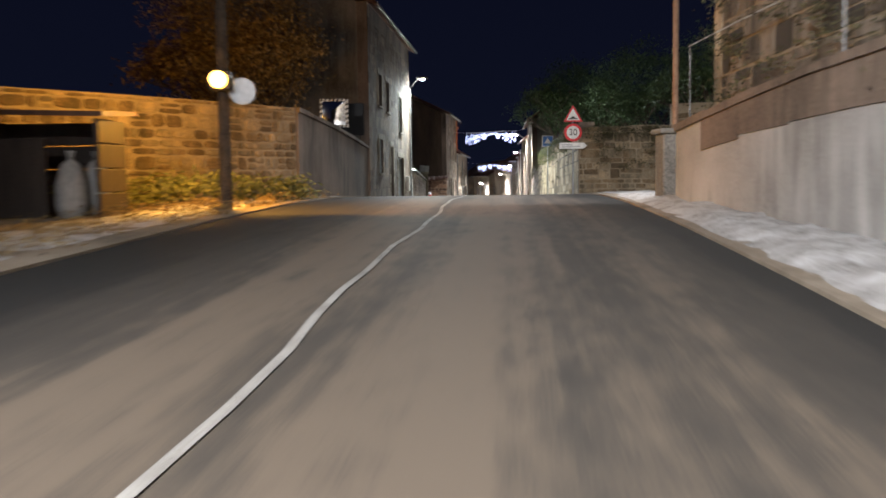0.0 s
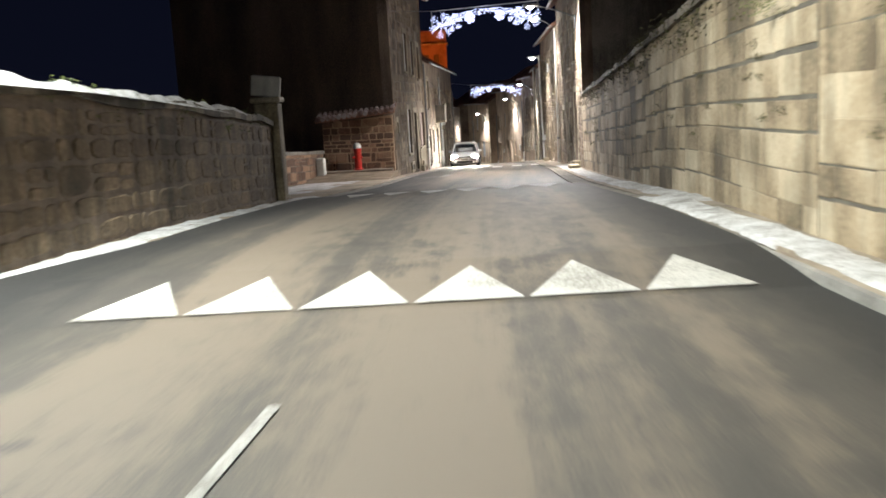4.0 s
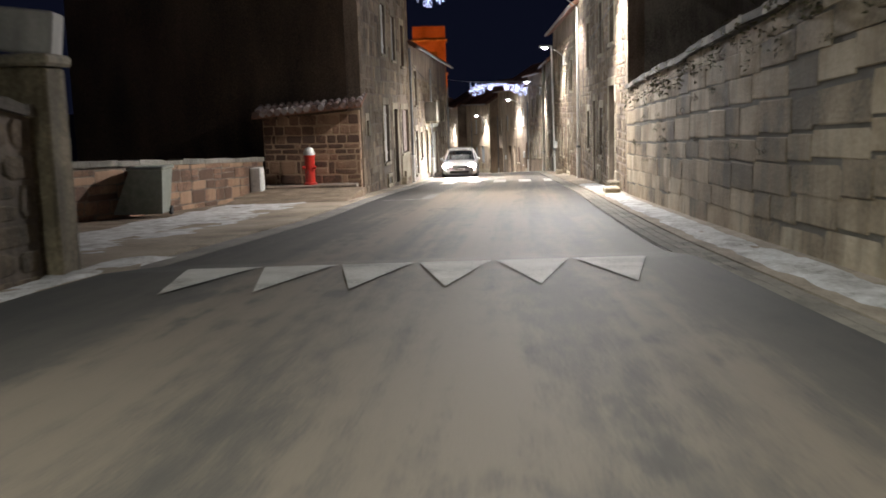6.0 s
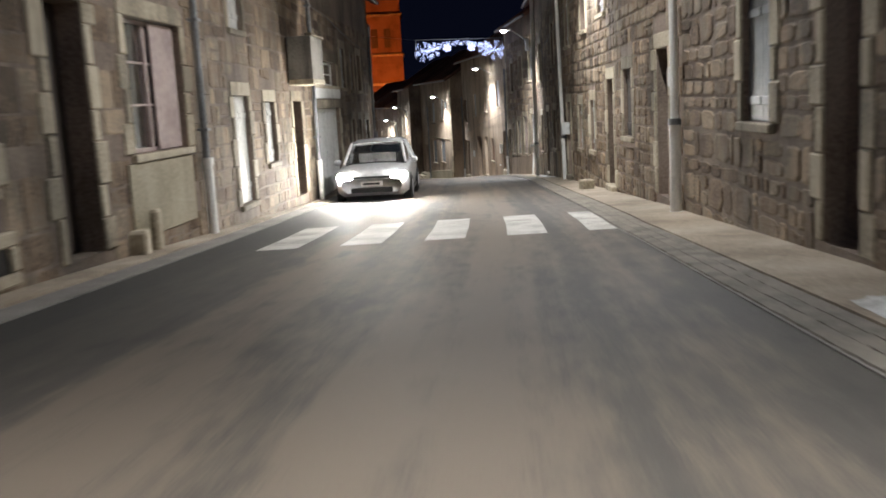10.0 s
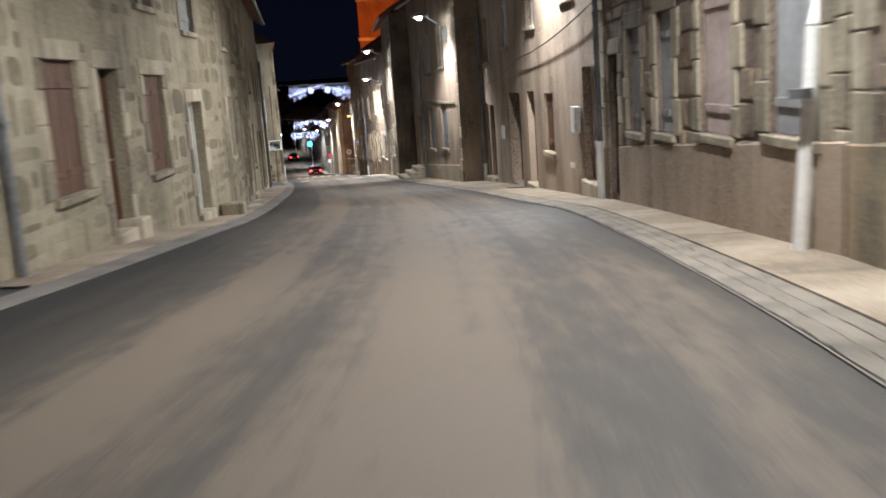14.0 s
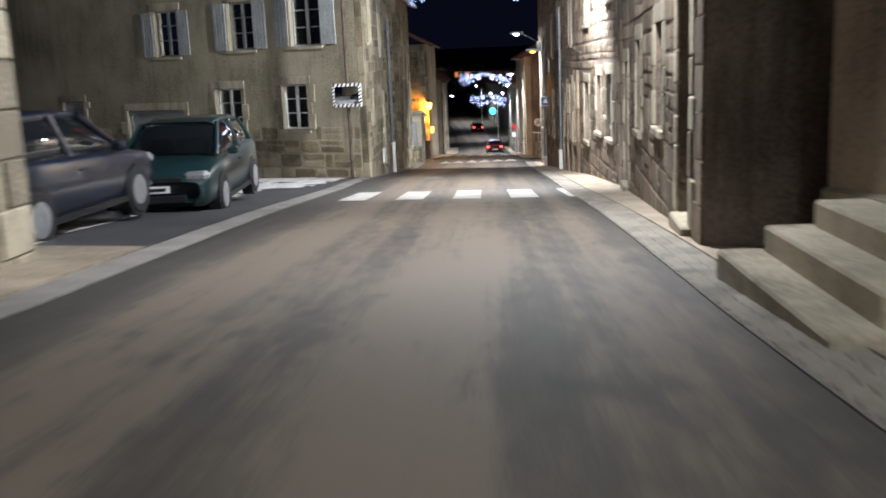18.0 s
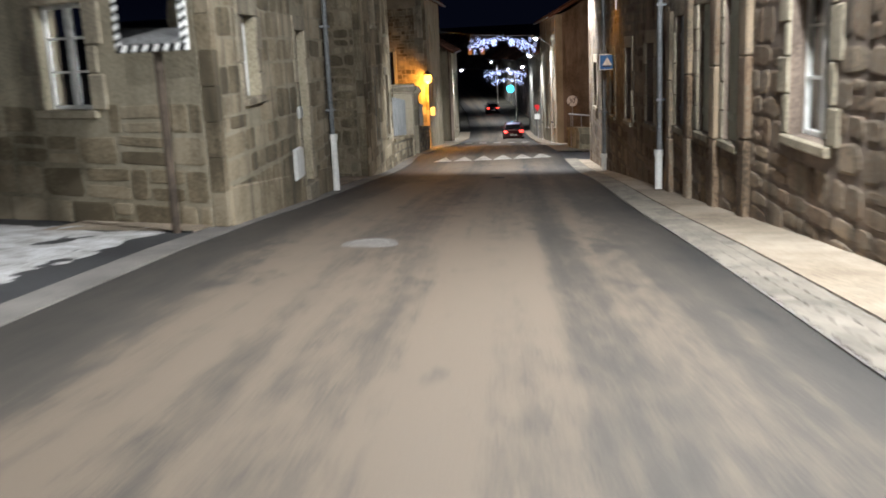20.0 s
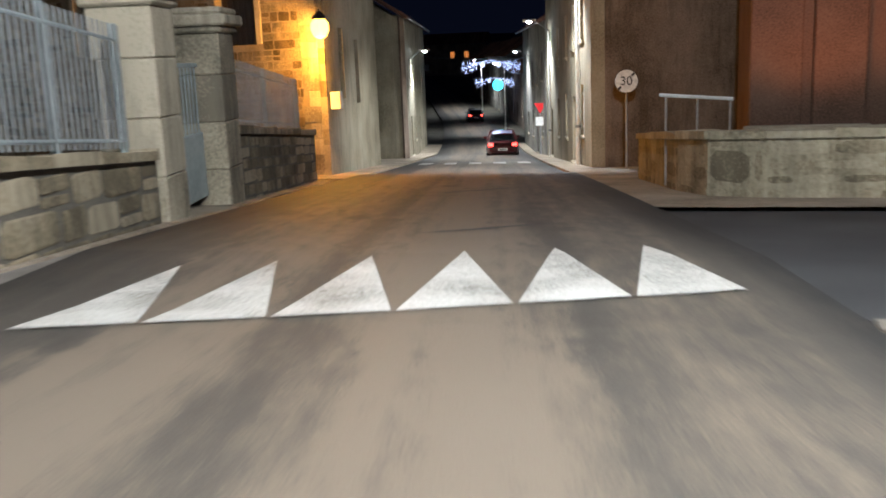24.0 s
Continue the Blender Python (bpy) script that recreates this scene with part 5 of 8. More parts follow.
# balcony over the dark door
bal = thing("balcony", fC.at(7.4, fC.ground(7.4) + 2.8, 0.4), "small balcony with a rendered parapet above a door", "balcony")
g = fC.ground(7.4)
mb = MB()
mb.bevel_box(-0.8, 0.0, 0, 0.75, 0.56, 0.12, 0.02, fC.matrix(7.4, g + 2.75, 0.03))
part("slab", mb, QUOIN, bal)
for x0, y0, x1, y1 in ((-0.77, 0.45, 0.72, 0.54), (-0.77, 0.0, -0.68, 0.447), (0.63, 0.0, 0.72, 0.447)):
    mb = MB()
    mb.bevel_box(x0, y0, 0.123, x1, y1, 1.05, 0.012, fC.matrix(7.4, g + 2.75, 0.03))
    part("parapet", mb, RENDER_GREY, bal)
mb = MB()
mb.bevel_box(-0.81, 0.42, 1.053, 0.76, 0.58, 1.11, 0.012, fC.matrix(7.4, g + 2.75, 0.03))
part("coping", mb, QUOIN, bal)
fascia = MB()
fascia.bevel_box(9.56, -0.01, 0.0, 13.94, 0.05, 0.34, 0.01, fC.matrix(0, fC.ground(11.7) + 2.69, 0.0))
fas = thing("fascia_board", fC.at(11.7, fC.ground(11.7) + 2.69, 0.02), "white fascia board above a garage door", "fascia")
part("board", fascia, WHITE_PAINT, fas)

hD, fD1 = house((1.8, 122.9), (1.2, 135.0), 1, 7.2, [
    (1.8, 3.0, 0.8, 2.43, "shut", BROWN_WOOD), (3.75, 4.65, 0.2, 2.48, "door", BROWN_WOOD), (5.95, 7.1, 1.02, 2.6, "shut", BROWN_WOOD), (8.8, 9.9, 0.2, 2.35, "door", WHITE_PAINT),
    (1.9, 2.9, 3.7, 5.2, "shut", GREY_PAINT), (6.0, 7.0, 3.7, 5.2, "win"), (9.0, 10.0, 3.7, 5.2, "shut", GREY_PAINT)],
    RENDER_CREAM, "ochre stone house with closed brown shutters and a brown door", stone=dict(STONE, course=0.4, stone=0.62, jitter=0.5, gap=0.11, proud=0.003, mat=PLASTERED_STONE, mortar=RENDER_CREAM, shape="cobble", to=7), quoins=False, seed=9, limit=200)
hD2, fD2 = house((1.2, 135.05), (-0.3, 144.5), 1, 7.0, [
    (1.2, 2.2, 1.3, 2.75, "shut", WHITE_PAINT), (5.7, 7.45, 0.08, 2.55, "gar", WHITE_PAINT), (8.35, 9.25, 0.2, 2.3, "door", WHITE_PAINT),
    (1.2, 2.2, 3.9, 5.3, "win"), (4.0, 5.0, 3.9, 5.3, "shut", WHITE_PAINT), (7.0, 8.0, 3.9, 5.3, "shut", WHITE_PAINT)],
    RENDER_CREAM, "cream rendered house with patches of bare stone and white doors", stone=dict(STONE, course=0.42, stone=0.8, jitter=0.45, gap=0.17, proud=0.003, mat=PLASTERED_STONE, mortar=RENDER_CREAM, shape="cobble", to=6.9), quoins=False, seed=10, limit=120)
hD3, fD3 = house((-0.3, 144.55), (-2.45, 157.0), 1, 6.6, [
    (0.6, 1.9, 1.12, 2.5, "halfopen", WHITE_PAINT), (3.55, 5.4, 0.1, 2.35, "gar_glass", WHITE_PAINT), (6.1, 8.7, 0.05, 2.45, "gar_glass", WHITE_PAINT), (9.6, 10.8, 0.15, 2.7, "dark"),
    (1.0, 2.0, 3.6, 5.1, "shut", WHITE_PAINT), (4.95, 6.1, 3.62, 5.0, "shut", GREY_PAINT), (7.4, 8.6, 3.65, 5.0, "win"), (9.85, 10.75, 3.7, 5.0, "shut", GREY_PAINT)],
    RENDER_CREAM, "cream rendered house with white glazed garage doors", gable=RENDER_CREAM, seed=11)
z, k = fD3.ground(12.7) - 0.3, 0
while z < fD3.ground(12.7) + 6.4:
    ww = 0.55 if k % 2 else 0.36
    mq = MB()
    mq.bevel_box(-ww, -0.02, 0.005, 0.0, 0.03, 0.42, 0.012, fD3.matrix(fD3.length, z))
    part("quoin", mq, QUOIN, hD3)
    z += 0.43
    k += 1
# house with the traffic mirror, front across the car park
hM, fM = house((-20.0, 180.0), (-5.512, 176.063), 1, 9.0, [
    (9.55, 10.6, 1.45, 2.85, "win"), (12.2, 13.15, 1.5, 2.85, "win"), (10.3, 11.3, 4.0, 5.45, "winopen", GREY_PAINT), (12.7, 13.8, 3.95, 5.5, "winopen", GREY_PAINT),
    (7.2, 8.2, 4.0, 5.45, "winopen", GREY_PAINT), (5.6, 8.2, 0.1, 2.3, "gar", GREY_PAINT), (2.5, 3.5, 1.5, 2.75, "shut", GREY_PAINT)],
    RENDER_CREAM, "two-storey rendered house with a stone base facing a car park", depth=8.0, stone=dict(STONE, course=0.36, stone=0.58, jitter=0.35, gap=0.05, proud=0.008, mat=OCHRE_STONE, mortar=RENDER_CREAM, to=1.9), quoins=False, limit=60, end_walls=False, roof_rise=0)
ztop = gz(175.8) + 9.0
mb = MB()
corners = [Vector((-20.2, 179.8, ztop)), Vector((-5.05, 175.75, ztop)), Vector((-6.8, 184.4, ztop)), Vector((-20.2, 188.1, ztop))]
ridge = [Vector((-16.0, 182.8, ztop + 2.0)), Vector((-9.5, 181.0, ztop + 2.0))]
for q in ([corners[0], corners[1], ridge[1], ridge[0]], [corners[1], corners[2], ridge[1]], [corners[2], corners[3], ridge[0], ridge[1]], [corners[3], corners[0], ridge[0]], corners[::-1]):
    mb.poly(q)
part("roof", mb, TILES, hM)
hMs, fMs = house((-5.324, 176.216), (-6.95, 184.2), 1, 9.0, [
    (1.15, 1.95, 1.65, 2.72, "win"), (4.68, 5.4, 0.3, 2.9, "door", BROWN_WOOD), (1.1, 2.0, 4.1, 5.5, "win"), (4.6, 5.5, 4.1, 5.5, "shut", GREY_PAINT)],
    RENDER_CREAM, "rendered house front with cut stone corner and a brown door", depth=8.0, stone=dict(STONE, mat=OCHRE_STONE, mortar=RENDER_CREAM, course=0.4, stone=0.72, jitter=0.35, gap=0.03, proud=0.007, to=7.4), quoins=False, seed=44, limit=120, plinth=(0.5, OCHRE_STONE, 0.02), end_walls=False, roof_rise=0)
mb = MB()
p = [Vector((-6.95, 184.203, 0)), Vector((-7.25, 183.9, 0)), Vector((-20, 187.9, 0)), Vector((-20, 188.3, 0))]
mb.hexa([v + Vector((0, 0, gz(184) - 0.4)) for v in p] + [v + Vector((0, 0, gz(178) + 9.0)) for v in p])
part("gable_wall", mb, RENDER_CREAM, hMs)
def mitre(a, c, b, cut):
    """Ends of two fronts that meet at the corner c, drawn back so that neither wall end stands out of the other."""
    pts = [Vector((q[0] - c[0], q[1] - c[1], 0)).normalized() * cut for q in (a, b)]
    return tuple((c[0] + p.x, c[1] + p.y) for p in pts)


def corner_blocks(ob, a, c, b, cut, top, material):
    """Stacked blocks that fill the corner between two drawn-back fronts."""
    c1, c2 = (Vector((*q, 0)) for q in mitre(a, c, b, cut - 0.003))
    c0 = Vector((*c, 0))
    p = [c0 + (c1 - c0) * 1.25 + (c2 - c0) * 1.25, c2, c0, c1]
    z0 = gz(c[1])
    z = z0 - 0.4
    while z < z0 + top - 0.1:
        mb = MB()
        mb.hexa([v + Vector((0, 0, z)) for v in p] + [v + Vector((0, 0, min(z + 0.412, z0 + top))) for v in p])
        part("quoin", mb, material, ob)
        z += 0.42


# corner blocks that join the two fronts
corner_blocks(hMs, (-20.0, 180.0), (-5.283, 176.003), (-6.95, 184.2), 0.22, 8.9, OCHRE_STONE)
# house beyond the alley
J_A, J_C, J_B = (-18.0, 191.5), (-8.0, 189.22), (-9.2, 195.5)
J_1, J_2 = mitre(J_A, J_C, J_B, 0.2)
hJ, fJ = house(J_A, J_1, 1, 7.4, [], RENDER_GREY, "rubble gable wall of a house beside an alley", depth=6.0, stone=dict(STONE, course=0.32, stone=0.5, jitter=0.5, gap=0.04, proud=0.008, mortar=MORTAR, mat=OCHRE_STONE, shape="cobble", wave=0.12, turn=0.07, to=7.3), end_walls=False, roof_rise=0, seed=13, limit=240, quoins=False)
hJs, fJs = house(J_2, J_B, 1, 7.4, [
    (1.9, 2.75, 0.96, 2.8, "shut", GREEN_PAINT), (4.55, 5.35, 1.08, 2.95, "shut", GREEN_PAINT), (1.9, 2.75, 4.2, 5.6, "win"), (4.55, 5.35, 4.2, 5.6, "win")],
    RENDER_CREAM, "cut stone house front with narrow windows", depth=9.0, stone=dict(BLOCK, mat=OCHRE_STONE, mortar=MORTAR, quoin=OCHRE_STONE, course=0.42, stone=0.75, jitter=0.45, gap=0.026, proud=0.014, wave=0.05, to=7.3), end_walls=False, roof_rise=2.2, seed=14, limit=160)
corner_blocks(hJs, J_A, J_C, J_B, 0.2, 7.3, OCHRE_STONE)
# garden wall with fence and gate pillars
fence_wall = yard_wall("coursed granite garden wall below a metal fence", [(-9.2, 195.55), (-10.72, 203.0)], 1, 0.78, 0.4, MORTAR_DARK, dict(course=0.27, stone=0.8, jitter=0.3, proud=0.008, gap=0.03, shape="round", wave=0.04), seed=31, cap=0.9, cap_mat=OCHRE_STONE, stone_mat=OCHRE_STONE, limit=90)
yard_wall("coursed granite garden wall below a metal fence", [(-11.5, 206.8), (-12.85, 213.6)], 1, 1.1, 0.4, MORTAR_DARK, dict(course=0.24, stone=0.6, jitter=0.3, proud=0.008, gap=0.03, shape="round", wave=0.04), seed=32, cap=0.9, cap_mat=OCHRE_STONE, stone_mat=OCHRE_STONE, limit=110)
fF = Face((-9.2, 195.5), (-12.9, 213.5), 1)


def fence_panel(s0, s1, h0, h1):
    ob = thing("metal_fence", fF.at((s0 + s1) / 2, fF.ground(s0) + h0, -0.2), "pale blue-grey metal fence of upright slats on a stone wall", "fence", "fence panels")
    n = int((s1 - s0) / 0.13)
    for i in range(n):
        s = s0 + (s1 - s0) * (i + 0.5) / n
        g = fF.ground(s)
        mb = MB()
        mb.bevel_box(-0.02, -0.006, h0 + 0.05, 0.02, 0.006, h1, 0.002, fF.matrix(s, g, -0.2))
        part("slat", mb, GREY_PAINT, ob)
    for h in (h0 + 0.14, h1 - 0.16):
        mb = MB()
        mb.tube(fF.at(s0, fF.ground(s0) + h, -0.235), fF.at(s1, fF.ground(s1) + h, -0.235), 0.022, 0.022, 6)
        part("rail", mb, BLUE_GREY_PAINT, ob)
    for s in (s0, (s0 + s1) / 2, s1):
        mb = MB()
        mb.bevel_box(-0.035, -0.035, h0 - 0.02, 0.035, 0.035, h1 + 0.03, 0.005, fF.matrix(s, fF.ground(s), -0.275))
        part("post", mb, BLUE_GREY_PAINT, ob)


fence_panel(0.1, 3.9, 0.88, 2.3)
fence_panel(3.95, 7.5, 0.88, 2.3)
fence_panel(11.9, 18.2, 1.2, 2.35)
for s in (8.25, 11.15):
    g = fF.ground(s)
    ob = thing("gate_pillar", fF.at(s, g, -0.3), "square granite gate pillar with a moulded cap", "pillar", "gate pillars")
    m = fF.matrix(s, g, -0.35)
    for q0, q1 in ((-0.2, 0.6), (0.605, 1.3), (1.305, 2.0), (2.005, 2.6)):
        mb = MB()
        mb.bevel_box(-0.42, -0.36, q0, 0.42, 0.42, q1, 0.02, m)
        part("block", mb, QUOIN, ob)
    for q0, q1, e in ((2.603, 2.7, 0.06), (2.703, 2.87, 0.14), (2.873, 2.97, 0.07)):
        mb = MB()
        mb.bevel_box(-0.42 - e, -0.36 - e, q0, 0.42 + e, 0.42 + e, q1, 0.03, m)
        part("cap", mb, QUOIN, ob)
gate = thing("garden_gate", fF.at(9.7, fF.ground(9.7), -0.3), "pale blue metal garden gate between granite pillars", "gate")
m = fF.matrix(8.72, fF.ground(9.7), -0.3)
mb = MB()
mb.bevel_box(0.02, -0.03, 0.1, 1.98, 0.03, 1.05, 0.01, m)
part("lower_panel", mb, BLUE_GREY_PAINT, gate)
for i in range(12):
    mb = MB()
    mb.tube(m @ Vector((0.1 + i * 0.162, 0, 1.05)), m @ Vector((0.1 + i * 0.162, 0, 2.05)), 0.011, 0.011, 6)
    part("bar", mb, BLUE_GREY_PAINT, gate)
mb = MB()
mb.bevel_box(0.02, -0.025, 2.0, 1.98, 0.025, 2.06, 0.008, m)
part("top_rail", mb, BLUE_GREY_PAINT, gate)
# orange-lit house
O_A, O_C, O_B = (-26.0, 219.5), (-13.6, 216.62), (-15.6, 227.5)
O_1, O_2 = mitre(O_A, O_C, O_B, 0.2)
hO, fO = house(O_A, O_1, 1, 8.2, [(9.3, 10.6, 3.6, 5.4, "dark"), (4.0, 5.2, 3.6, 5.4, "dark")], RENDER_BROWN,
               "tall rubble house end lit by an orange wall lamp", depth=6.0, stone=dict(STONE, course=0.24, stone=0.4, to=8.0), end_walls=False, roof_rise=0, seed=15, limit=100)
hOs, fOs = house(O_2, O_B, 1, 8.2, [(2.2, 3.0, 2.2, 4.2, "dark"), (5.3, 6.1, 2.2, 4.2, "dark"), (2.2, 3.0, 5.6, 7.0, "shut", GREY_PAINT)], RENDER_CREAM,
                 "pale rendered house front with narrow dark windows", depth=8.0, end_walls=False, roof_rise=2.0)
corner_blocks(hOs, O_A, O_C, O_B, 0.2, 8.1, OCHRE_STONE)
h1, f1 = house((-30.0, 242.0), (-17.6, 238.0), 1, 7.0, [(11.3, 12.15, 0.1, 1.6, "shut", WHITE_PAINT)], RENDER_BROWN, "brown house end beyond a side street", depth=6, end_walls=False, roof_rise=0)
h2, f2 = house((-17.6, 238.05), (-22.6, 262.0), 1, 7.0, [(2, 3, 1, 2.4, "shut", WHITE_PAINT), (6, 7, 0.1, 2.3, "door"), (10, 11, 1, 2.4, "win"), (2, 3, 4, 5.4, "win"), (6, 7, 4, 5.4, "win"), (10, 11, 4, 5.4, "shut", WHITE_PAINT), (15, 16, 1, 2.4, "win"), (19, 20, 4, 5.4, "win")],
               RENDER_CREAM, "cream house row down the far street", depth=7)
for k in range(4):
    y = 266 + 20 * k
    house((cx(y) - 6.2, y), (cx(y + 19) - 6.2, y + 19), 1, 6.0 + (k % 2), [(3, 4, 1, 2.4, "win"), (8, 9, 0.1, 2.3, "door"), (13, 14, 1, 2.4, "shut", WHITE_PAINT), (3, 4, 3.8, 5.2, "win"), (8, 9, 3.8, 5.2, "win"), (13, 14, 3.8, 5.2, "win")],
          RENDER_CREAM if k % 2 else RENDER_GREY, "distant village house on the rising street", depth=7)
    house((cx(y) + 5.0, y), (cx(y + 19) + 5.0, y + 19), -1, 6.5 - (k % 2), [(3, 4, 1, 2.4, "win"), (8, 9, 0.1, 2.3, "door"), (13, 14, 1, 2.4, "shut", WHITE_PAINT), (3, 4, 3.8, 5.2, "win"), (13, 14, 3.8, 5.2, "win")],
          RENDER_BROWN if k % 2 else RENDER_GREY, "distant village house on the rising street", depth=7)

# ---------------------------------------------------------------- right side of the street
rw = yard_wall("tall pale rendered retaining wall with a metal rail", [(3.0, -40.0), (4.35, 18.3)], -1, lambda s: float(np.interp(s, [0, 36, 50, 58.3], [2.3, 2.3, 1.9, 1.32])), 0.4, RENDER_PALE, None, name="retaining_wall", cap=2.2, cap_mat=RENDER_BROWN)
fRA = Face((3.0, -40.0), (4.35, 18.3), -1)
rail = thing("handrail", fRA.at(50, fRA.ground(50) + 1.8, -0.2), "thin metal handrail on the retaining wall", "rail")
for k in range(4):
    s = 36 + 7.3 * k
    mb = MB()
    mb.tube(fRA.at(s, fRA.ground(s) + 1.2, -0.25), fRA.at(s, fRA.ground(s) + 2.95, -0.25), 0.014, 0.014, 8)
    part("post", mb, ZINC, rail)
mb = MB()
mb.path([fRA.at(36 + 2 * k, fRA.ground(36 + 2 * k) + 2.95, -0.25) for k in range(12)], 0.014)
part("top_rail", mb, STEEL, rail)
mb = MB()
mb.bevel_box(4.1, 17.9, gz(18) - 0.3, 4.75, 18.6, gz(18) + 1.32, 0.03)
pil = thing("wall_pillar", (4.4, 18.3, gz(18)), "square rendered pillar at the end of the retaining wall", "pillar")
part("shaft", mb, RENDER_GREY, pil)
mb = MB()
mb.bevel_box(4.02, 17.82, gz(18) + 1.323, 4.83, 18.68, gz(18) + 1.42, 0.03)
part("cap", mb, RENDER_GREY, pil)
# dark house on the terrace behind the wall
# wall top above the headlight cut-off, its lack of light painted as a brown band
band = thing("wall_band", fRA.at(47, fRA.ground(47) + 1.9, 0.0), "brown band painting the unlit top of the retaining wall", "wall band")
for k in range(14):
    s0 = 28 + 2.15 * k
    hh = [float(np.interp(v, [0, 36, 50, 58.3], [2.3, 2.3, 1.9, 1.32])) for v in (s0, s0 + 2.14)]
    mb = MB()
    q = [(s0, hh[0] - 0.5), (s0 + 2.14, hh[1] - 0.5 + 0.03 * (k % 3)), (s0 + 2.14, hh[1] - 0.002), (s0, hh[0] - 0.002)]
    if s0 + 2.14 < 57.7:
        a = [fRA.at(s, fRA.ground(s) + h, 0.002) for s, h in q]
        b = [fRA.at(s, fRA.ground(s) + h, 0.022) for s, h in q]
        mb.hexa([a[0], a[1], b[1], b[0], a[3], a[2], b[2], b[3]])
        part("band_panel", mb, RENDER_BROWN, band)
mhouse, mface = house((3.75, -30.0), (4.95, 17.5), -1, 8.5, [(24, 25.2, 4.0, 5.6, "shut", GREY_PAINT), (29, 30.2, 4.0, 5.6, "win"), (35, 36.2, 4.0, 5.6, "shut", GREY_PAINT)], RENDER_BROWN,
                      "dark ivy-grown house on a terrace above the wall", stone=dict(STONE_D, course=0.4, stone=0.7, to=8.4), limit=0, seed=17)
# stone wall from the driveway on
wall_end = yard_wall("broken rubble wall end beside a driveway", [(16.0, 33.6), (8.2, 34.5)], -1, 3.35, 0.5, MORTAR, dict(course=0.27, stone=0.44, jitter=0.5, proud=0.02, gap=0.03, shape="round", wave=0.12, turn=0.08), seed=18, stone_mat=RUBBLE, limit=60, uneven=0.4)
yard_wall("rubble wall end with patches of render beside a driveway", [(8.2, 34.52), (4.9, 34.95)], -1, 2.5, 0.5, MORTAR, dict(course=0.27, stone=0.46, jitter=0.5, proud=0.02, gap=0.03, shape="round", wave=0.12, turn=0.08), seed=19, stone_mat=RUBBLE, limit=120, uneven=0.16)
ash = dict(course=0.35, stone=1.1, jitter=0.24, gap=0.016, side_gap=0.004, vary=(0.5, 1.5), proud=0.008, shape="cut", low=2.3, wave=0.13, turn=0.012)
yard_wall("long weathered ashlar wall with moss and snow on its coping", [(4.88, 35.0), (5.35, 52.0)], -1, 2.58, 0.55, MORTAR_DARK, ash, seed=22, cap=0.9, cap_mat=RUBBLE_DARK, stone_mat=ASHLAR, limit=170, uneven=0.04)
yard_wall("long weathered ashlar wall with moss and snow on its coping", [(5.35, 52.02), (7.05, 78.3)], -1, 2.62, 0.55, MORTAR_DARK, ash, seed=23, cap=0.9, cap_mat=RUBBLE_DARK, stone_mat=ASHLAR, limit=290, uneven=0.04)
snow_bank(35, 52, lambda y: 4.95 + 0.0277 * (y - 35) - cx(y), lambda y: 5.35 + 0.0277 * (y - 35) - cx(y), 2.69, 24, 0.08, 0.5, "snow lying on the ashlar wall")
snow_bank(52, 78, lambda y: 5.45 + 0.0647 * (y - 52) - cx(y), lambda y: 5.85 + 0.0647 * (y - 52) - cx(y), 2.73, 25, 0.07, 0.35, "snow lying on the ashlar wall")
H_R1, fR1 = house((7.1, 78.4), (8.05, 94.0), -1, 7.4, [
    (2.9, 4.5, 0.2, 3.0, "dark", DARK_WOOD_AND_ROOM), (6.3, 7.3, 0.97, 2.5, "shut", GREY_PAINT), (8.75, 9.55, 0.1, 2.85, "dark"), (11.0, 12.0, 1.2, 2.6, "shut", SLATE_PAINT),
    (3.0, 4.2, 4.2, 5.8, "win"), (6.3, 7.3, 4.2, 5.8, "win"), (11.0, 12.0, 4.2, 5.8, "shut", GREY_PAINT)],
    RENDER_GREY, "old stone house with a heavy wooden door and grey shutters", stone=dict(STONE, course=0.29, stone=0.44, jitter=0.5, proud=0.014, gap=0.03, mat=BROWN_RUBBLE, mortar=RENDER_BROWN, quoin=BROWN_RUBBLE, shape="cobble", turn=0.05, to=7.3), seed=24, limit=240)
H_R2, fR2 = house((8.08, 94.05), (8.75, 110.0), -1, 7.2, [
    (0.4, 1.3, 0.15, 2.5, "dark"), (3.5, 4.4, 1.16, 2.44, "shut", DARK_WOOD_AND_ROOM), (5.6, 6.4, 0.15, 2.4, "door", DARK_WOOD_AND_ROOM), (8.35, 9.1, 0.9, 2.1, "shut", GREY_PAINT), (10.6, 11.4, 0.95, 2.1, "shut", GREY_PAINT), (13.2, 14.1, 0.15, 2.3, "door"),
    (3.5, 4.5, 3.9, 5.3, "win"), (6.5, 7.5, 3.9, 5.3, "shut", GREY_PAINT), (9.5, 10.5, 3.9, 5.3, "win"), (13.0, 14.0, 3.9, 5.3, "shut", GREY_PAINT)],
    RENDER_BROWN, "rough rubble house with narrow shuttered windows", stone=dict(STONE, course=0.25, stone=0.36, jitter=0.5, proud=0.02, mat=BROWN_RUBBLE, mortar=RENDER_BROWN, quoin=BROWN_RUBBLE, shape="cobble", turn=0.06, to=7.1), seed=25, limit=240)
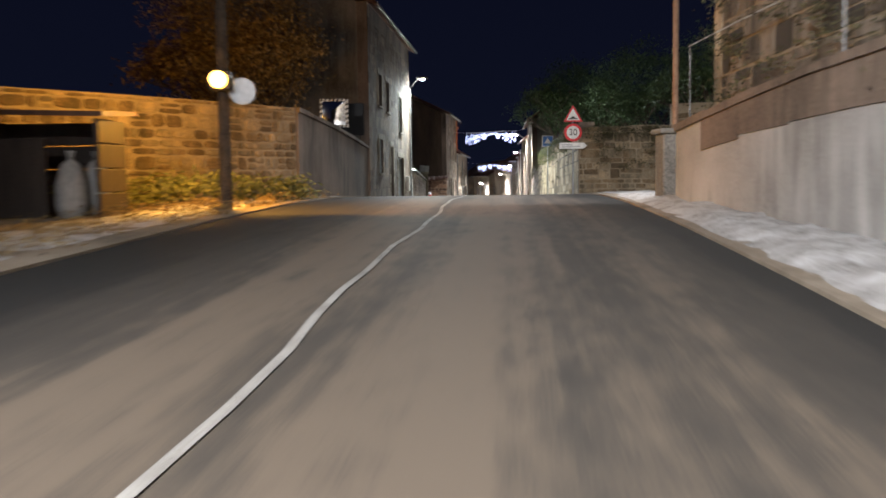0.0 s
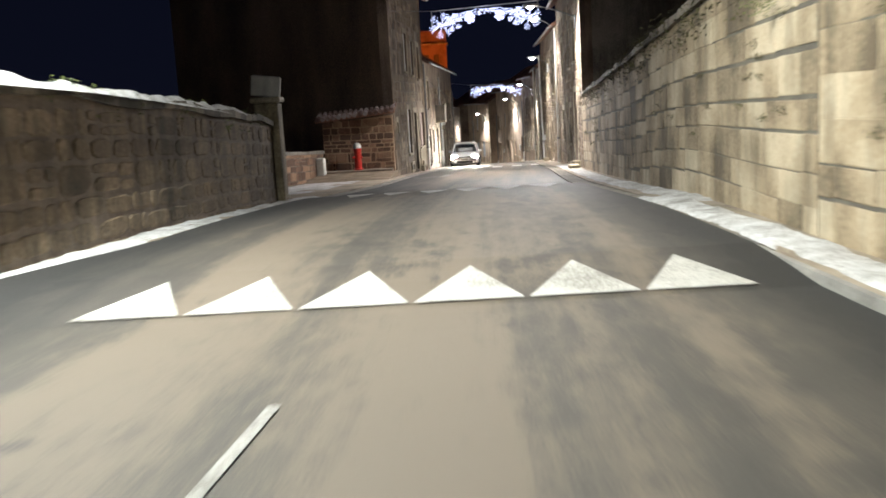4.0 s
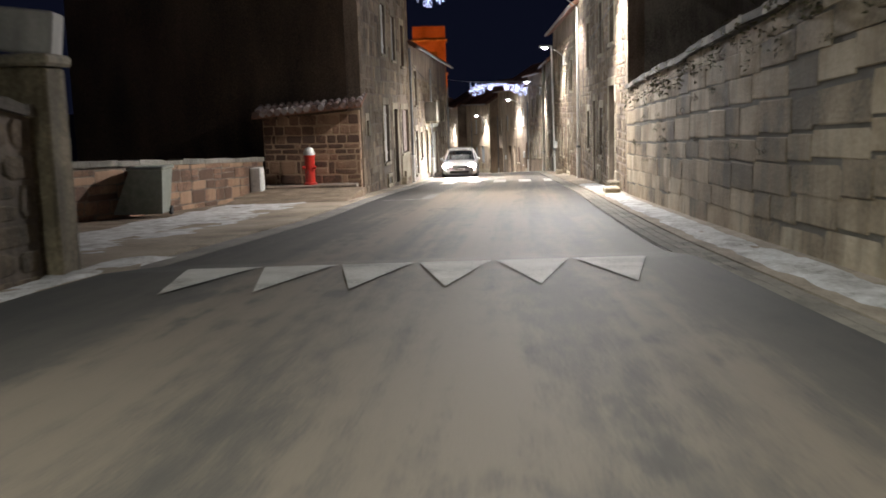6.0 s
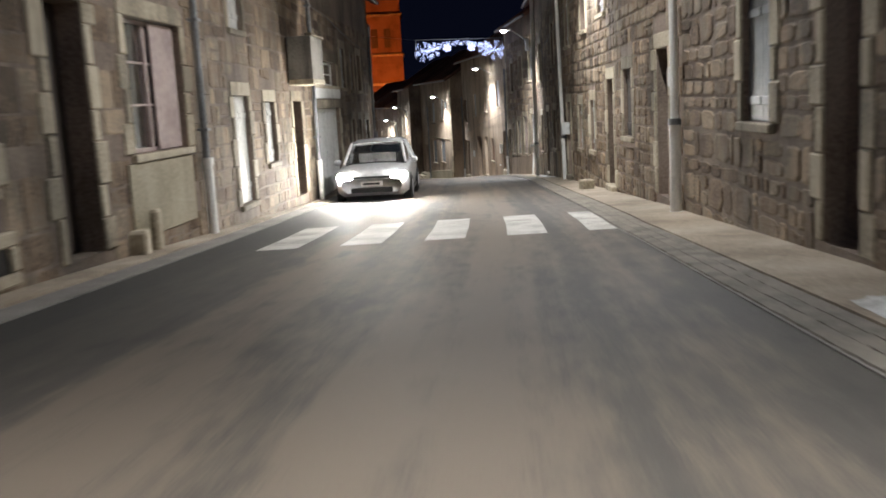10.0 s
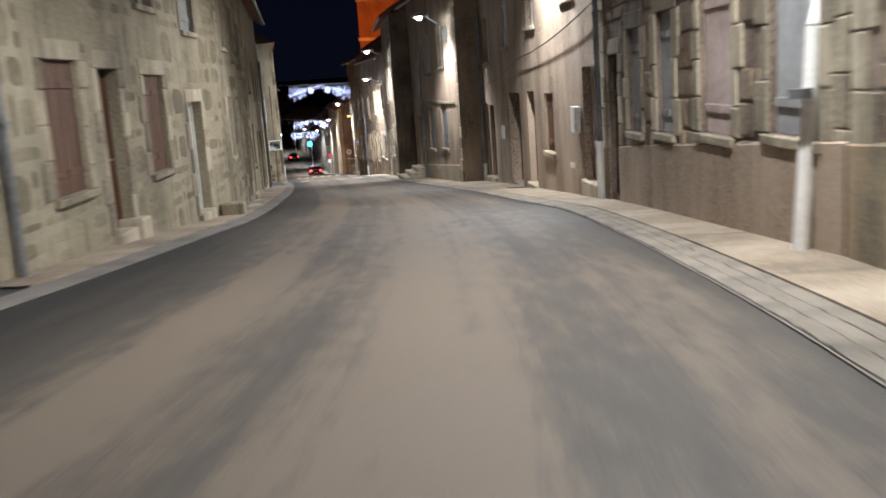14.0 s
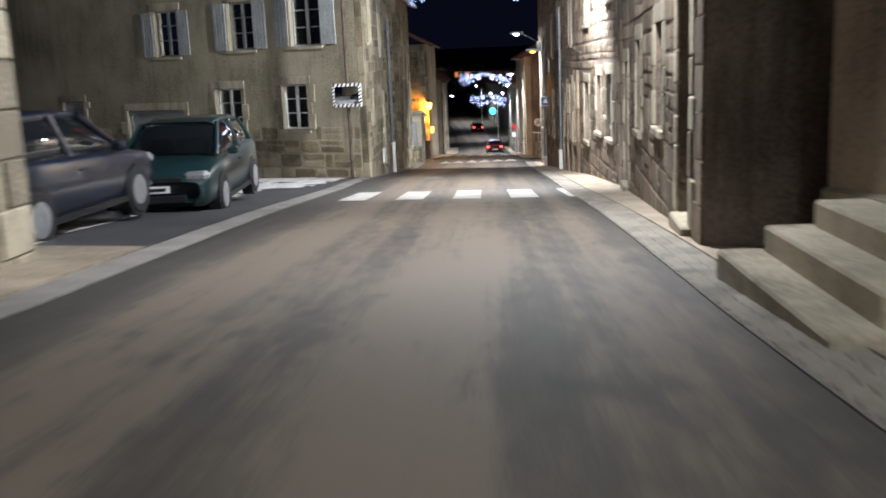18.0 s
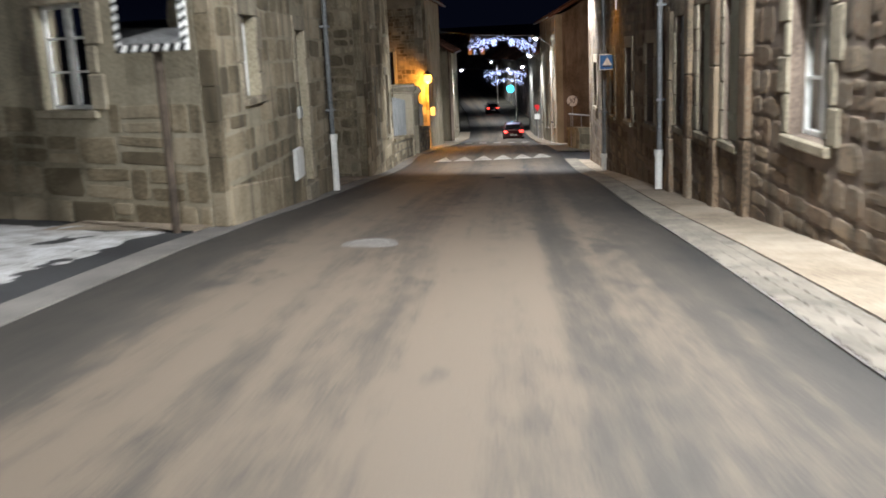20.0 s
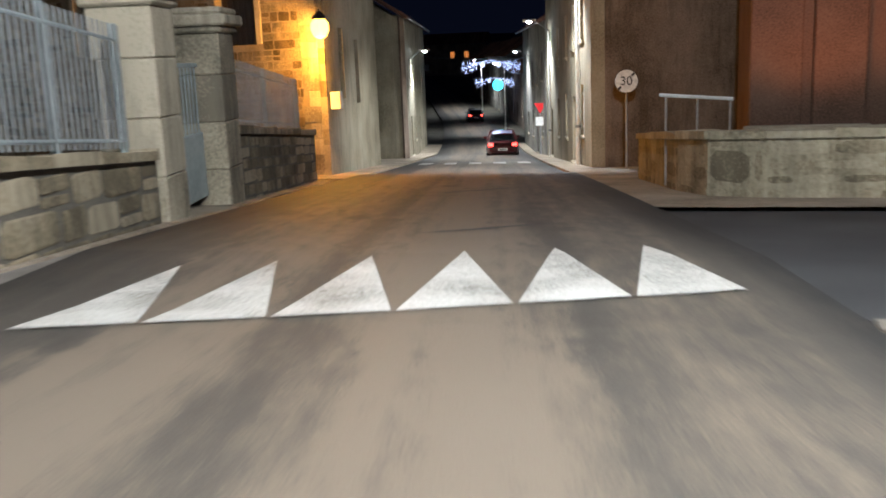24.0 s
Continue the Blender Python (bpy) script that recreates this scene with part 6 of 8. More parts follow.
H_R3, fR3 = house((8.75, 110.05), (9.35, 120.9), -1, 6.6, [
    (1.6, 2.5, 1.0, 2.3, "shut", GREY_PAINT), (4.4, 5.4, 0.15, 2.4, "door"), (7.2, 8.2, 1.0, 2.4, "shut", WHITE_PAINT), (1.6, 2.5, 3.8, 5.2, "win"), (7.2, 8.2, 3.8, 5.2, "shut", GREY_PAINT)],
    RENDER_BROWN, "brown rendered house with a stone base", plinth=(0.9, RUBBLE, 0.04), stone=dict(STONE, course=0.26, mat=BROWN_RUBBLE, mortar=RENDER_BROWN, to=6.5), seed=26, limit=160)
H_R4, fR4 = house((9.35, 120.95), (8.95, 130.3), -1, 7.0, [
    (0.5, 1.6, 0.95, 2.7, "shut", GREY_PAINT), (2.6, 3.7, 1.0, 2.7, "shut", PINK_PAINT), (4.8, 5.6, 1.05, 2.6, "shut", GREY_PAINT), (6.5, 7.3, 1.1, 2.6, "shut", GREY_PAINT), (8.0, 8.8, 0.12, 2.4, "dark"),
    (0.6, 1.6, 4.2, 5.6, "shut", GREY_PAINT), (3.6, 4.6, 4.2, 5.6, "win"), (6.5, 7.4, 4.2, 5.6, "win")],
    RENDER_BROWN, "grey-brown house with tall shutters between stone surrounds", stone=dict(STONE, course=0.3, stone=0.5, proud=0.02, mat=BROWN_RUBBLE, mortar=RENDER_BROWN, turn=0.05, to=6.9), plinth=(0.92, RENDER_BEIGE, 0.04), seed=27, limit=120)
H_R5, fR5 = house((8.95, 130.35), (7.35, 146.0), -1, 6.8, [
    (0.3, 1.4, 0.3, 2.4, "door", PINK_PAINT), (4.2, 5.2, 0.9, 2.2, "shut", BROWN_WOOD), (6.4, 7.4, 0.12, 2.4, "door", BROWN_WOOD), (8.5, 10.4, 0.06, 2.55, "dark"), (13.4, 14.4, 0.2, 2.5, "door", BROWN_WOOD), (14.65, 15.45, 0.2, 2.6, "door", GREY_PAINT),
    (2.0, 3.0, 3.9, 5.3, "shut", GREY_PAINT), (6.0, 7.0, 3.9, 5.3, "win"), (10.0, 11.0, 3.9, 5.3, "shut", GREY_PAINT), (14.0, 15.0, 3.9, 5.3, "win")],
    RENDER_BEIGE, "beige rendered house row with several doors and a dark garage", seed=28)
H_R6, fR6 = house((6.55, 146.3), (4.45, 157.3), -1, 7.0, [
    (2.65, 4.05, 1.24, 2.95, "shut", SLATE_PAINT), (5.7, 6.95, 1.27, 2.95, "shut", SLATE_PAINT), (8.95, 9.85, 0.55, 2.75, "door", DARK_WOOD_AND_ROOM), (2.75, 3.95, 4.3, 5.8, "win"), (5.75, 6.85, 4.3, 5.8, "shut", GREY_PAINT)],
    RENDER_BEIGE, "beige rendered house with tall windows on a pale base", plinth=(0.62, RENDER_CREAM, 0.05), seed=29, end_walls=True)
mb = MB()
mb.bevel_box(0.9, 0.0, 0.0, 10.6, 0.05, 0.09, 0.012, fR6.matrix(0.0, fR6.ground(5.5) + 3.08, 0.002))
part("string_course", mb, RENDER_CREAM, H_R6)
z, k = fR6.ground(0.0) - 0.3, 0
while z < fR6.ground(0.0) + 6.6:
    ww = 0.6 if k % 2 else 0.42
    mq = MB()
    mq.bevel_box(0.0, -0.02, 0.005, ww, 0.06 if z < fR6.ground(0.0) + 0.6 else 0.025, 0.36, 0.012, fR6.matrix(0.0, z))
    part("quoin", mq, OCHRE_STONE, H_R6)
    z += 0.37
    k += 1
steps = thing("stone_steps", fR6.at(9.35, fR6.ground(9.35), 0.5), "worn stone steps before a house door", "steps")
for k in range(3):
    mb = MB()
    mb.bevel_box(-0.9 - 0.1 * k, 0.0, -0.25, 0.9 + 0.1 * k, 0.95 - 0.3 * (2 - k) + 0.02, 0.53 - 0.18 * k, 0.02, fR6.matrix(9.35, fR6.ground(9.35), 0.06 + 0.002 * k))
    part("step", mb, QUOIN, steps)
H_R7, fR7 = house((3.55, 158.2), (2.35, 169.0), -1, 7.6, [
    (0.8, 1.7, 0.15, 2.4, "door", DARK_WOOD_AND_ROOM), (3.2, 4.1, 1.1, 2.4, "shut", BROWN_WOOD), (6.2, 7.1, 1.1, 2.5, "shut", GREY_PAINT), (8.9, 9.8, 0.15, 2.4, "door", BROWN_WOOD), (3.2, 4.2, 4.0, 5.5, "win"), (6.5, 7.5, 4.0, 5.5, "shut", WHITE_PAINT)],
    RENDER_BROWN, "narrow rubble house standing out to the road", stone=dict(STONE, course=0.3, stone=0.5, proud=0.012, quoin=BROWN_RUBBLE, mat=BROWN_RUBBLE, mortar=RENDER_BROWN, to=7.5), seed=30, limit=160, gable=RENDER_BROWN)
H_R8, fR8 = house((2.35, 169.05), (-0.35, 183.2), -1, 7.0, [
    (1.3, 2.2, 1.0, 2.4, "shut", GREY_PAINT), (3.2, 4.1, 1.15, 2.5, "win"), (5.75, 6.9, 0.95, 2.5, "win"), (8.88, 9.65, 0.9, 2.75, "shut", PALE_GREEN_PAINT), (10.42, 11.2, 1.02, 2.8, "shut", PALE_GREEN_PAINT), (12.2, 12.92, 1.12, 2.85, "shut", GREY_PAINT),
    (1.3, 2.2, 4.0, 5.4, "shut", GREY_PAINT), (5.75, 6.7, 4.0, 5.4, "win"), (10.5, 11.4, 4.0, 5.4, "win")],
    RENDER_BROWN, "rough stone house with wooden doors and a rendered base", stone=dict(STONE, course=0.27, stone=0.4, jitter=0.5, proud=0.012, gap=0.035, shape="cobble", turn=0.06, mat=BROWN_RUBBLE, mortar=RENDER_BROWN, quoin=BROWN_RUBBLE, to=6.9), seed=31, limit=160)
# tall stone strips between the windows of the rough house
for s in (8.42, 9.98, 11.72, 13.25):
    z = fR8.ground(s) - 0.2
    for hh in (1.15, 0.95, 1.1):
        mb = MB()
        mb.bevel_box(-0.16, 0.0, 0.004, 0.16, 0.09, hh - 0.004, 0.02, fR8.matrix(s, z, 0.002))
        part("pilaster_stone", mb, BROWN_RUBBLE, H_R8)
        z += hh
H_R9, fR9 = house((-0.37, 183.25), (-2.9, 196.9), -1, 8.6, [
    (0.6, 1.5, 1.2, 2.7, "win"), (3.7, 4.7, 1.3, 2.9, "win"), (6.9, 7.8, 1.5, 3.0, "shut", GREY_PAINT), (9.0, 9.8, 1.75, 3.2, "win"), (11.3, 12.2, 1.8, 3.1, "win"),
    (0.6, 1.5, 4.4, 5.8, "win"), (3.7, 4.7, 4.4, 5.8, "shut", GREY_PAINT), (9.0, 9.9, 4.4, 5.8, "win")],
    RENDER_BROWN, "grey-brown house on the corner of a side street", stone=dict(STONE, course=0.3, stone=0.42, jitter=0.5, proud=0.004, gap=0.05, mortar=RENDER_BROWN, mat=BROWN_RUBBLE, quoin=BROWN_RUBBLE, shape="cobble", turn=0.05, to=8.4), seed=32, limit=120)
mb = MB()
mb.bevel_box(0.01, -0.275, 0.0, 1.59, -0.21, 0.86, 0.015, fR1.matrix(2.9, fR1.ground(3.7) + 0.2))
part("door_slab", mb, RENDER_GREY, H_R1, "grey slab across the foot of a doorway")
cellar_vent(fR1, 7.5, 0.03, 0.85, 0.62, "blocked cellar opening with red brick infill at a house foot", RUBBLE_RED)
cellar_vent(fR6, 4.9, 0.1, 0.42, 0.44, "small square cellar vent in a pale house base", RENDER_BROWN)
for ff, s, st in ((fA, 13.8, 0.0), (fB, 11.25, 1.15), (fC, 9.25, 1.0), (fC, 21.7, 0.0), (fD1, 0.35, 0.0), (fD3, 11.4, 0.0), (fMs, 7.25, 1.1), (fR4, 9.2, 1.0), (fR5, 15.55, 0.6), (fR8, 13.95, 0.7), (fR9, 8.6, 0.45), (fR6, 8.05, 0.0)):
    drain_pipe(ff, s, 5.6, st)

# church nave beside the tower
zc = gz(214) - 0.5
church = thing("church", (8.0, 226.0, gz(226)), "tall red-brown church nave beside its tower", "church")
mb = MB()
mb.box(2.6, 216.5, zc, 16.0, 240.0, zc + 10.5)
part("nave", mb, RENDER_RED, church)
for x in (5.6, 9.4, 13.2):
    mb = MB()
    mb.bevel_box(x - 0.5, 215.3, zc, x + 0.5, 216.497, zc + 7.5, 0.04)
    part("buttress", mb, RENDER_RED, church)
mb = MB()
mb.hexa([Vector(v) for v in ((2.3, 216.2, zc + 10.503), (16.3, 216.2, zc + 10.503), (16.3, 240.3, zc + 10.503), (2.3, 240.3, zc + 10.503), (9.0, 216.2, zc + 15.5), (9.3, 216.2, zc + 15.5), (9.3, 240.3, zc + 15.5), (9.0, 240.3, zc + 15.5))])
part("roof", mb, TILES, church)


# ---------------------------------------------------------------- lamps
def street_lamp(foot, height, reach, label="slim pale street lamp with a white LED head", power=None, colour=LED, wall=False, tilt=0.12, pole_mat=POLE_WHITE, angle=136, aim=None):
    """reach: plan vector from the pole to the head."""
    foot, reach = Vector(foot), Vector((*reach, 0))
    ob = thing("street_lamp", foot, label, "street lamp", "street lamps")
    top = foot + Vector((0, 0, height - 0.5))
    if wall:
        mb = MB()
        mb.bevel_box(-0.08, -0.08, height - 0.9, 0.08, 0.08, height - 0.4, 0.01, Matrix.Translation(foot))
        part("wall_plate", mb, STEEL, ob)
    else:
        mb = MB()
        mb.tube(foot - Vector((0, 0, 0.1)), foot + Vector((0, 0, 1.3)), 0.085, 0.08, 14)
        mb.tube(foot + Vector((0, 0, 1.3)), top, 0.06, 0.05, 14)
        part("pole", mb, pole_mat, ob)
        mb = MB()
        mb.tube(foot + Vector((0, 0, 1.27)), foot + Vector((0, 0, 1.36)), 0.095, 0.095, 14)
        part("collar", mb, ZINC, ob)
    head = foot + reach + Vector((0, 0, height))
    mb = MB()
    pts = [top.lerp(head, k / 6) + Vector((0, 0, 0.05 * math.sin(math.pi * k / 6))) for k in range(7)]
    mb.path(pts, 0.022)
    part("arm", mb, ZINC, ob)
    d = reach.normalized() if reach.length > 0.01 else Vector((0, -1, 0))
    rot = Matrix((d, d.cross(Vector((0, 0, -1))), Vector((0, 0, 1)))).transposed().to_4x4()
    rot.translation = head
    mb = MB()
    mb.bevel_box(-0.1, -0.15, -0.02, 0.5, 0.15, 0.09, 0.025, rot)
    part("head", mb, SIGN_BACK, ob)
    mb = MB()
    mb.lathe([(0.02, -0.09), (0.07, -0.08), (0.1, -0.05), (0.11, -0.024)], 14, rot @ Matrix.Translation((0.22, 0, 0)))
    part("lens", mb, SODIUM_GLOW if colour == SODIUM else LED_GLOW, ob)
    p = rot @ Vector((0.22, 0, -0.26))
    spot("street_lamp_light", p, p + Vector((*(aim or (d.x * tilt, d.y * tilt)), -1)), power or LAMP_POWER, colour, angle, 0.12, 0.6)
    return ob


street_lamp((-1.95, 50.9, gz(51)), 6.6, (0.5, -0.2), power=1.35 * LAMP_POWER, colour=COOL_LED, angle=170, aim=(0.3, -0.2))
street_lamp((7.25, 80.5, gz(80.5)), 6.2, (-1.5, 0), wall=True, power=1.1 * LAMP_POWER, angle=160, aim=(-0.15, -0.75))
street_lamp((7.87, 93.35, gz(93.35)), 7.4, (-0.8, 0), power=0.65 * LAMP_POWER)
street_lamp((8.4, 102.0, gz(102)), 6.3, (-0.75, 0), wall=True, power=0.6 * LAMP_POWER)
street_lamp((9.0, 120.6, gz(120.6)), 6.2, (-0.75, 0), wall=True, power=0.95 * LAMP_POWER, angle=146, aim=(-0.25, 0.0))
street_lamp((8.7, 134.5, gz(134.5)), 6.2, (-0.85, 0), wall=True, power=0.9 * LAMP_POWER, angle=146, aim=(-0.25, -0.1))
street_lamp((3.3, 160.5, gz(160.5)), 6.2, (-0.85, 0), wall=True, power=1.15 * LAMP_POWER, angle=164, aim=(-0.4, 0.3))
street_lamp((6.2, 148.0, gz(148)), 5.9, (-0.7, -0.35), wall=True, power=0.6 * LAMP_POWER)
street_lamp((2.1, 171.8, gz(171.8)), 5.9, (-0.85, 0), wall=True, power=1.9 * LAMP_POWER, angle=164, aim=(-0.7, 0.35))
street_lamp((-2.75, 195.6, gz(195.6)), 6.3, (-0.85, 0), wall=True, power=1.5 * LAMP_POWER, angle=160, aim=(-0.1, 0.6))
street_lamp((-1.5, 189.6, gz(189.6)), 4.9, (-0.5, 0), wall=True, colour=SODIUM, power=90.0, label="small orange sodium lamp on a house wall")
# added lamp behind the start, out of view, standing in for car headlights
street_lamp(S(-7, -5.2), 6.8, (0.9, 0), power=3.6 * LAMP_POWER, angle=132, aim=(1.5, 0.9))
# the mast is real; its lamp head is added to light the driveway and signs
street_lamp((4.5, 18.62, gz(18.6)), 7.9, (-0.3, 1.2), label="rusty mast behind the wall pillar with an added unseen lamp", power=0.4 * LAMP_POWER, pole_mat=RUBBLE_RED, tilt=0.6, angle=104)
for y in (224, 238, 256, 285, 315):
    street_lamp(S(y, 2.9), 6.4, (-0.7, 0))
street_lamp(S(246, -4.6), 6.0, (0.7, 0))


def orange_post():
    p = S(17, -5.15)
    ob = thing("warning_light", p, "orange lamp and round sign back on a dark post", "lamp post")
    mb = MB()
    mb.tube(p - Vector((0, 0, 0.1)), p + Vector((0, 0, 6.2)), 0.11, 0.09, 12)
    part("post", mb, BARK, ob)
    mb = MB()
    mb.bevel_box(-0.2, -0.12, 2.15, 0.2, 0.12, 2.5, 0.03, Matrix.Translation(p + Vector((0, -0.2, 0))))
    part("lamp_box", mb, BLACK, ob)
    mb = MB()
    mb.lathe([(0.02, 0), (0.15, 0.03), (0.15, 0.1)], 16, Matrix.Translation(p + Vector((0, -0.33, 2.33))) @ pose(0, 0, 0, 90, 0, 0) @ pose(0, 0, 0, 0, 180, 0) @ pose(0, 0, -0.1))
    part("lens", mb, SODIUM_GLOW, ob)
    mb = MB()
    mb.lathe([(0.24, 0), (0.24, 0.03)], 24, Matrix.Translation(p + Vector((0.35, 0.0, 2.15))) @ pose(0, 0, 0, 90, 0, 0))
    part("sign_back", mb, SIGN_BACK, ob)
    bulb("warning_light_source", p + Vector((-0.1, 0.4, 2.5)), 480, SODIUM, 0.15)


orange_post()
# wall lamp on the orange-lit house
wl_p = Vector((-13.45, 216.0, -7.95))
ob = thing("wall_lantern", wl_p, "orange sodium lantern on a house corner", "wall lamp")
mb = MB()
mb.tube(wl_p + Vector((0, 0, 0.25)), Vector((-13.6, 216.6, wl_p.z + 0.25)), 0.025)
part("arm", mb, BLACK, ob)
mb = MB()
mb.lathe([(0.03, -0.46), (0.16, -0.4), (0.23, -0.24), (0.22, -0.08), (0.15, 0.02)], 14, Matrix.Translation(wl_p))
part("lens", mb, SODIUM_GLOW, ob)
mb = MB()
mb.lathe([(0.2, 0.024), (0.2, 0.06), (0.05, 0.22)], 12, Matrix.Translation(wl_p))
part("hood", mb, BLACK, ob)
bulb("wall_lantern_light", wl_p + Vector((0.05, -0.1, -0.62)), 1000, (1.0, 0.4, 0.04), 0.12)

# ---------------------------------------------------------------- light garlands over the street
def garland(left, right, label="arched Christmas garland of blue-white lights hung across the street"):
    a, b = Vector(left), Vector(right)
    mid = (a + b) / 2
    w = (b - a).length
    t = (b - a).normalized()
    ob = thing("light_garland", mid, label, "garland", "street garlands")
    up = Vector((0, 0, 1))
    fr = MB()
    top = 0.75
    for p, q in ((a + up * top, b + up * top), (a - up * 0.2, a + up * top), (b - up * 0.2, b + up * top)):
        fr.tube(p, q, 0.014, 0.014, 6)
    fr.tube(a + up * top, a + up * (top + 0.5) - t * 4.5, 0.006, 0.006, 5)
    fr.tube(b + up * top, b + up * (top + 0.5) + t * 4.5, 0.006, 0.006, 5)
    arch = lambda q: a + t * (w * q) + up * (0.05 + 0.52 * math.sin(math.pi * q))
    fr.path([arch(k / 16) for k in range(17)], 0.012, 6)
    part("frame", fr, STEEL, ob)
    leds = MB()
    rnd = random.Random(int(a.y))
    r = 0.018

    def led(p, s=1.0):
        k = len(leds.v)
        leds.v += [tuple(p + Vector(v) * r * s) for v in ((1, 0, 0), (-1, 0, 0), (0, 1, 0), (0, -1, 0), (0, 0, 1), (0, 0, -1))]
        leds.f += [tuple(k + i for i in f) for f in ((0, 2, 4), (2, 1, 4), (1, 3, 4), (3, 0, 4), (2, 0, 5), (1, 2, 5), (3, 1, 5), (0, 3, 5))]

    for k in range(90):
        q = k / 89
        p = arch(q)
        for j in range(3):
            led(p + up * rnd.uniform(-0.13, 0.12) + t * rnd.uniform(-0.03, 0.03))
    for c, size in ((0.09, 0.5), (0.2, 0.36), (0.91, 0.5), (0.8, 0.36), (0.36, 0.2), (0.64, 0.2)):
        p = a + t * (w * c) + up * (0.06 + 0.3 * math.sin(math.pi * c))
        for k in range(6):
            d = t * math.cos(math.pi * k / 3 + 0.3) + up * math.sin(math.pi * k / 3 + 0.3)
            e = t * -math.sin(math.pi * k / 3 + 0.3) + up * math.cos(math.pi * k / 3 + 0.3)
            for j in range(8):
                led(p + d * size * (j + 1) / 8)
            for j in (4, 6):
                for sgn in (-1, 1):
                    for i in (1, 2):
                        led(p + d * size * (j + i * 0.8) / 8 + e * sgn * size * 0.11 * i)
    part("led_string", leds, GARLAND_GLOW, ob, kind="stuff")
    bulb("garland_light", mid + up * 0.1 - Vector((0, 0.4, 0)), 40, (0.62, 0.7, 1.0), 0.5)
    return ob


garland((1.75, 83.7, 4.0), (6.1, 83.4, 4.15))
garland((4.3, 129.0, 1.75), (8.75, 129.2, 1.65))
garland((-5.2, 180.4, -2.95), (-0.9, 179.4, -3.05))
garland((-12.2, 221.5, -6.65), (-8.6, 223.0, -6.85))
garland((-20.6, 266.0, -9.95), (-16.1, 266.0, -10.0))
garland((-25.9, 297.0, -12.0), (-21.4, 297.0, -12.05))
ob = thing("light_star", (-17.1, 262, -11.1), "turquoise light ball hung under a garland", "garland")
mb = MB()
for k in range(160):
    v = Vector((math.sin(k * 2.4) * math.sqrt(1 - (k / 80 - 1) ** 2), math.cos(k * 2.4) * math.sqrt(max(0, 1 - (k / 80 - 1) ** 2)), k / 80 - 1)) if k < 160 else Vector()
    p = Vector((-17.1, 262, -11.1)) + v * 0.35
    mb.box(p.x - 0.03, p.y - 0.03, p.z - 0.03, p.x + 0.03, p.y + 0.03, p.z + 0.03)
part("led_string", mb, CYAN_GLOW, ob, kind="stuff")
mb = MB()
mb.tube((-17.1, 262, -10.75), (-17.1, 265.9, -9.9), 0.01)
part("cord", mb, BLACK, ob)


# ---------------------------------------------------------------- signs, mirrors and poles
def disc(mb, r, y0, y1, m, n=28, z=0.0, x=0.0):
    """A flat disc facing local -y."""
    k = len(mb.v)
    for yy in (y0, y1):
        for i in range(n):
            w = 2 * math.pi * i / n
            mb.v.append(tuple(m @ Vector((x + r * math.cos(w), yy, z + r * math.sin(w)))))
    mb.f.append(tuple(k + i for i in range(n)))
    mb.f.append(tuple(k + n + i for i in reversed(range(n))))
    for i in range(n):
        j = (i + 1) % n
        mb.f.append((k + i, k + n + i, k + n + j, k + j))


def prism(mb, pts, y0, y1, m):
    """A flat plate from (x, z) corners, facing local -y."""
    n = len(pts)
    k = len(mb.v)
    for yy in (y0, y1):
        mb.v += [tuple(m @ Vector((x, yy, z))) for x, z in pts]
    mb.f.append(tuple(k + i for i in range(n)))
    mb.f.append(tuple(k + n + i for i in reversed(range(n))))
    for i in range(n):
        j = (i + 1) % n
        mb.f.append((k + i, k + n + i, k + n + j, k + j))


def lettering(text, size, m, material, parent, name="number"):
    c = bpy.data.curves.new(name, "FONT")
    c.body, c.size, c.align_x, c.align_y, c.extrude = text, size, "CENTER", "CENTER", 0.002
    tmp = bpy.data.objects.new(name, c)
    me = bpy.data.meshes.new_from_object(tmp)
    bpy.data.objects.remove(tmp)
    me.materials.append(material)
    ob = new(name, me)
    ob.parent = parent
    ob.matrix_parent_inverse = parent_inverse(parent)
    ob.matrix_basis = m @ pose(0, 0, 0, 90, 0, 0)
    return ob


def sign_post(ob, foot, top, r=0.03, mat=STEEL):
    mb = MB()
    mb.tube(foot - Vector((0, 0, 0.1)), Vector((foot.x, foot.y, top)), r, r, 12)
    part("post", mb, mat, ob)


# triangle, speed limit and direction plate on one post
foot = Vector((4.62, 34.6, gz(34.6) + 0.03))
ob = thing("road_sign", foot, "grey post with bump triangle, 30 limit and arrow plate", "road sign", "road signs")
sign_post(ob, foot, 3.3)
m = Matrix.Translation(Vector((4.62, 34.55, 3.17)))
tri = lambda s: [(-0.35 * s, -0.2 * s), (0.35 * s, -0.2 * s), (0.0, 0.41 * s)]
for s, y, mat, nm in ((1.0, 0.0, SIGN_RED, "triangle_plate"), (0.72, -0.006, SIGN_WHITE, "triangle_face")):
    mb = MB()
    prism(mb, tri(s), y, y + 0.004, m)
    part(nm, mb, mat, ob)
mb = MB()
prism(mb, [(-0.17, -0.11), (0.17, -0.11), (0.17, -0.08), (0.09, -0.06), (0.05, -0.01), (-0.05, -0.01), (-0.09, -0.06), (-0.17, -0.08)], -0.01, -0.0065, m)
part("bump_symbol", mb, INK, ob)
m = Matrix.Translation(Vector((4.62, 34.55, 2.58)))
for r, y, mat, nm in ((0.325, 0.0, SIGN_RED, "limit_plate"), (0.235, -0.006, SIGN_WHITE, "limit_face")):
    mb = MB()
    disc(mb, r, y, y + 0.004, m)
    part(nm, mb, mat, ob)
lettering("30", 0.32, m @ Matrix.Translation((0, -0.009, 0)), INK, ob)
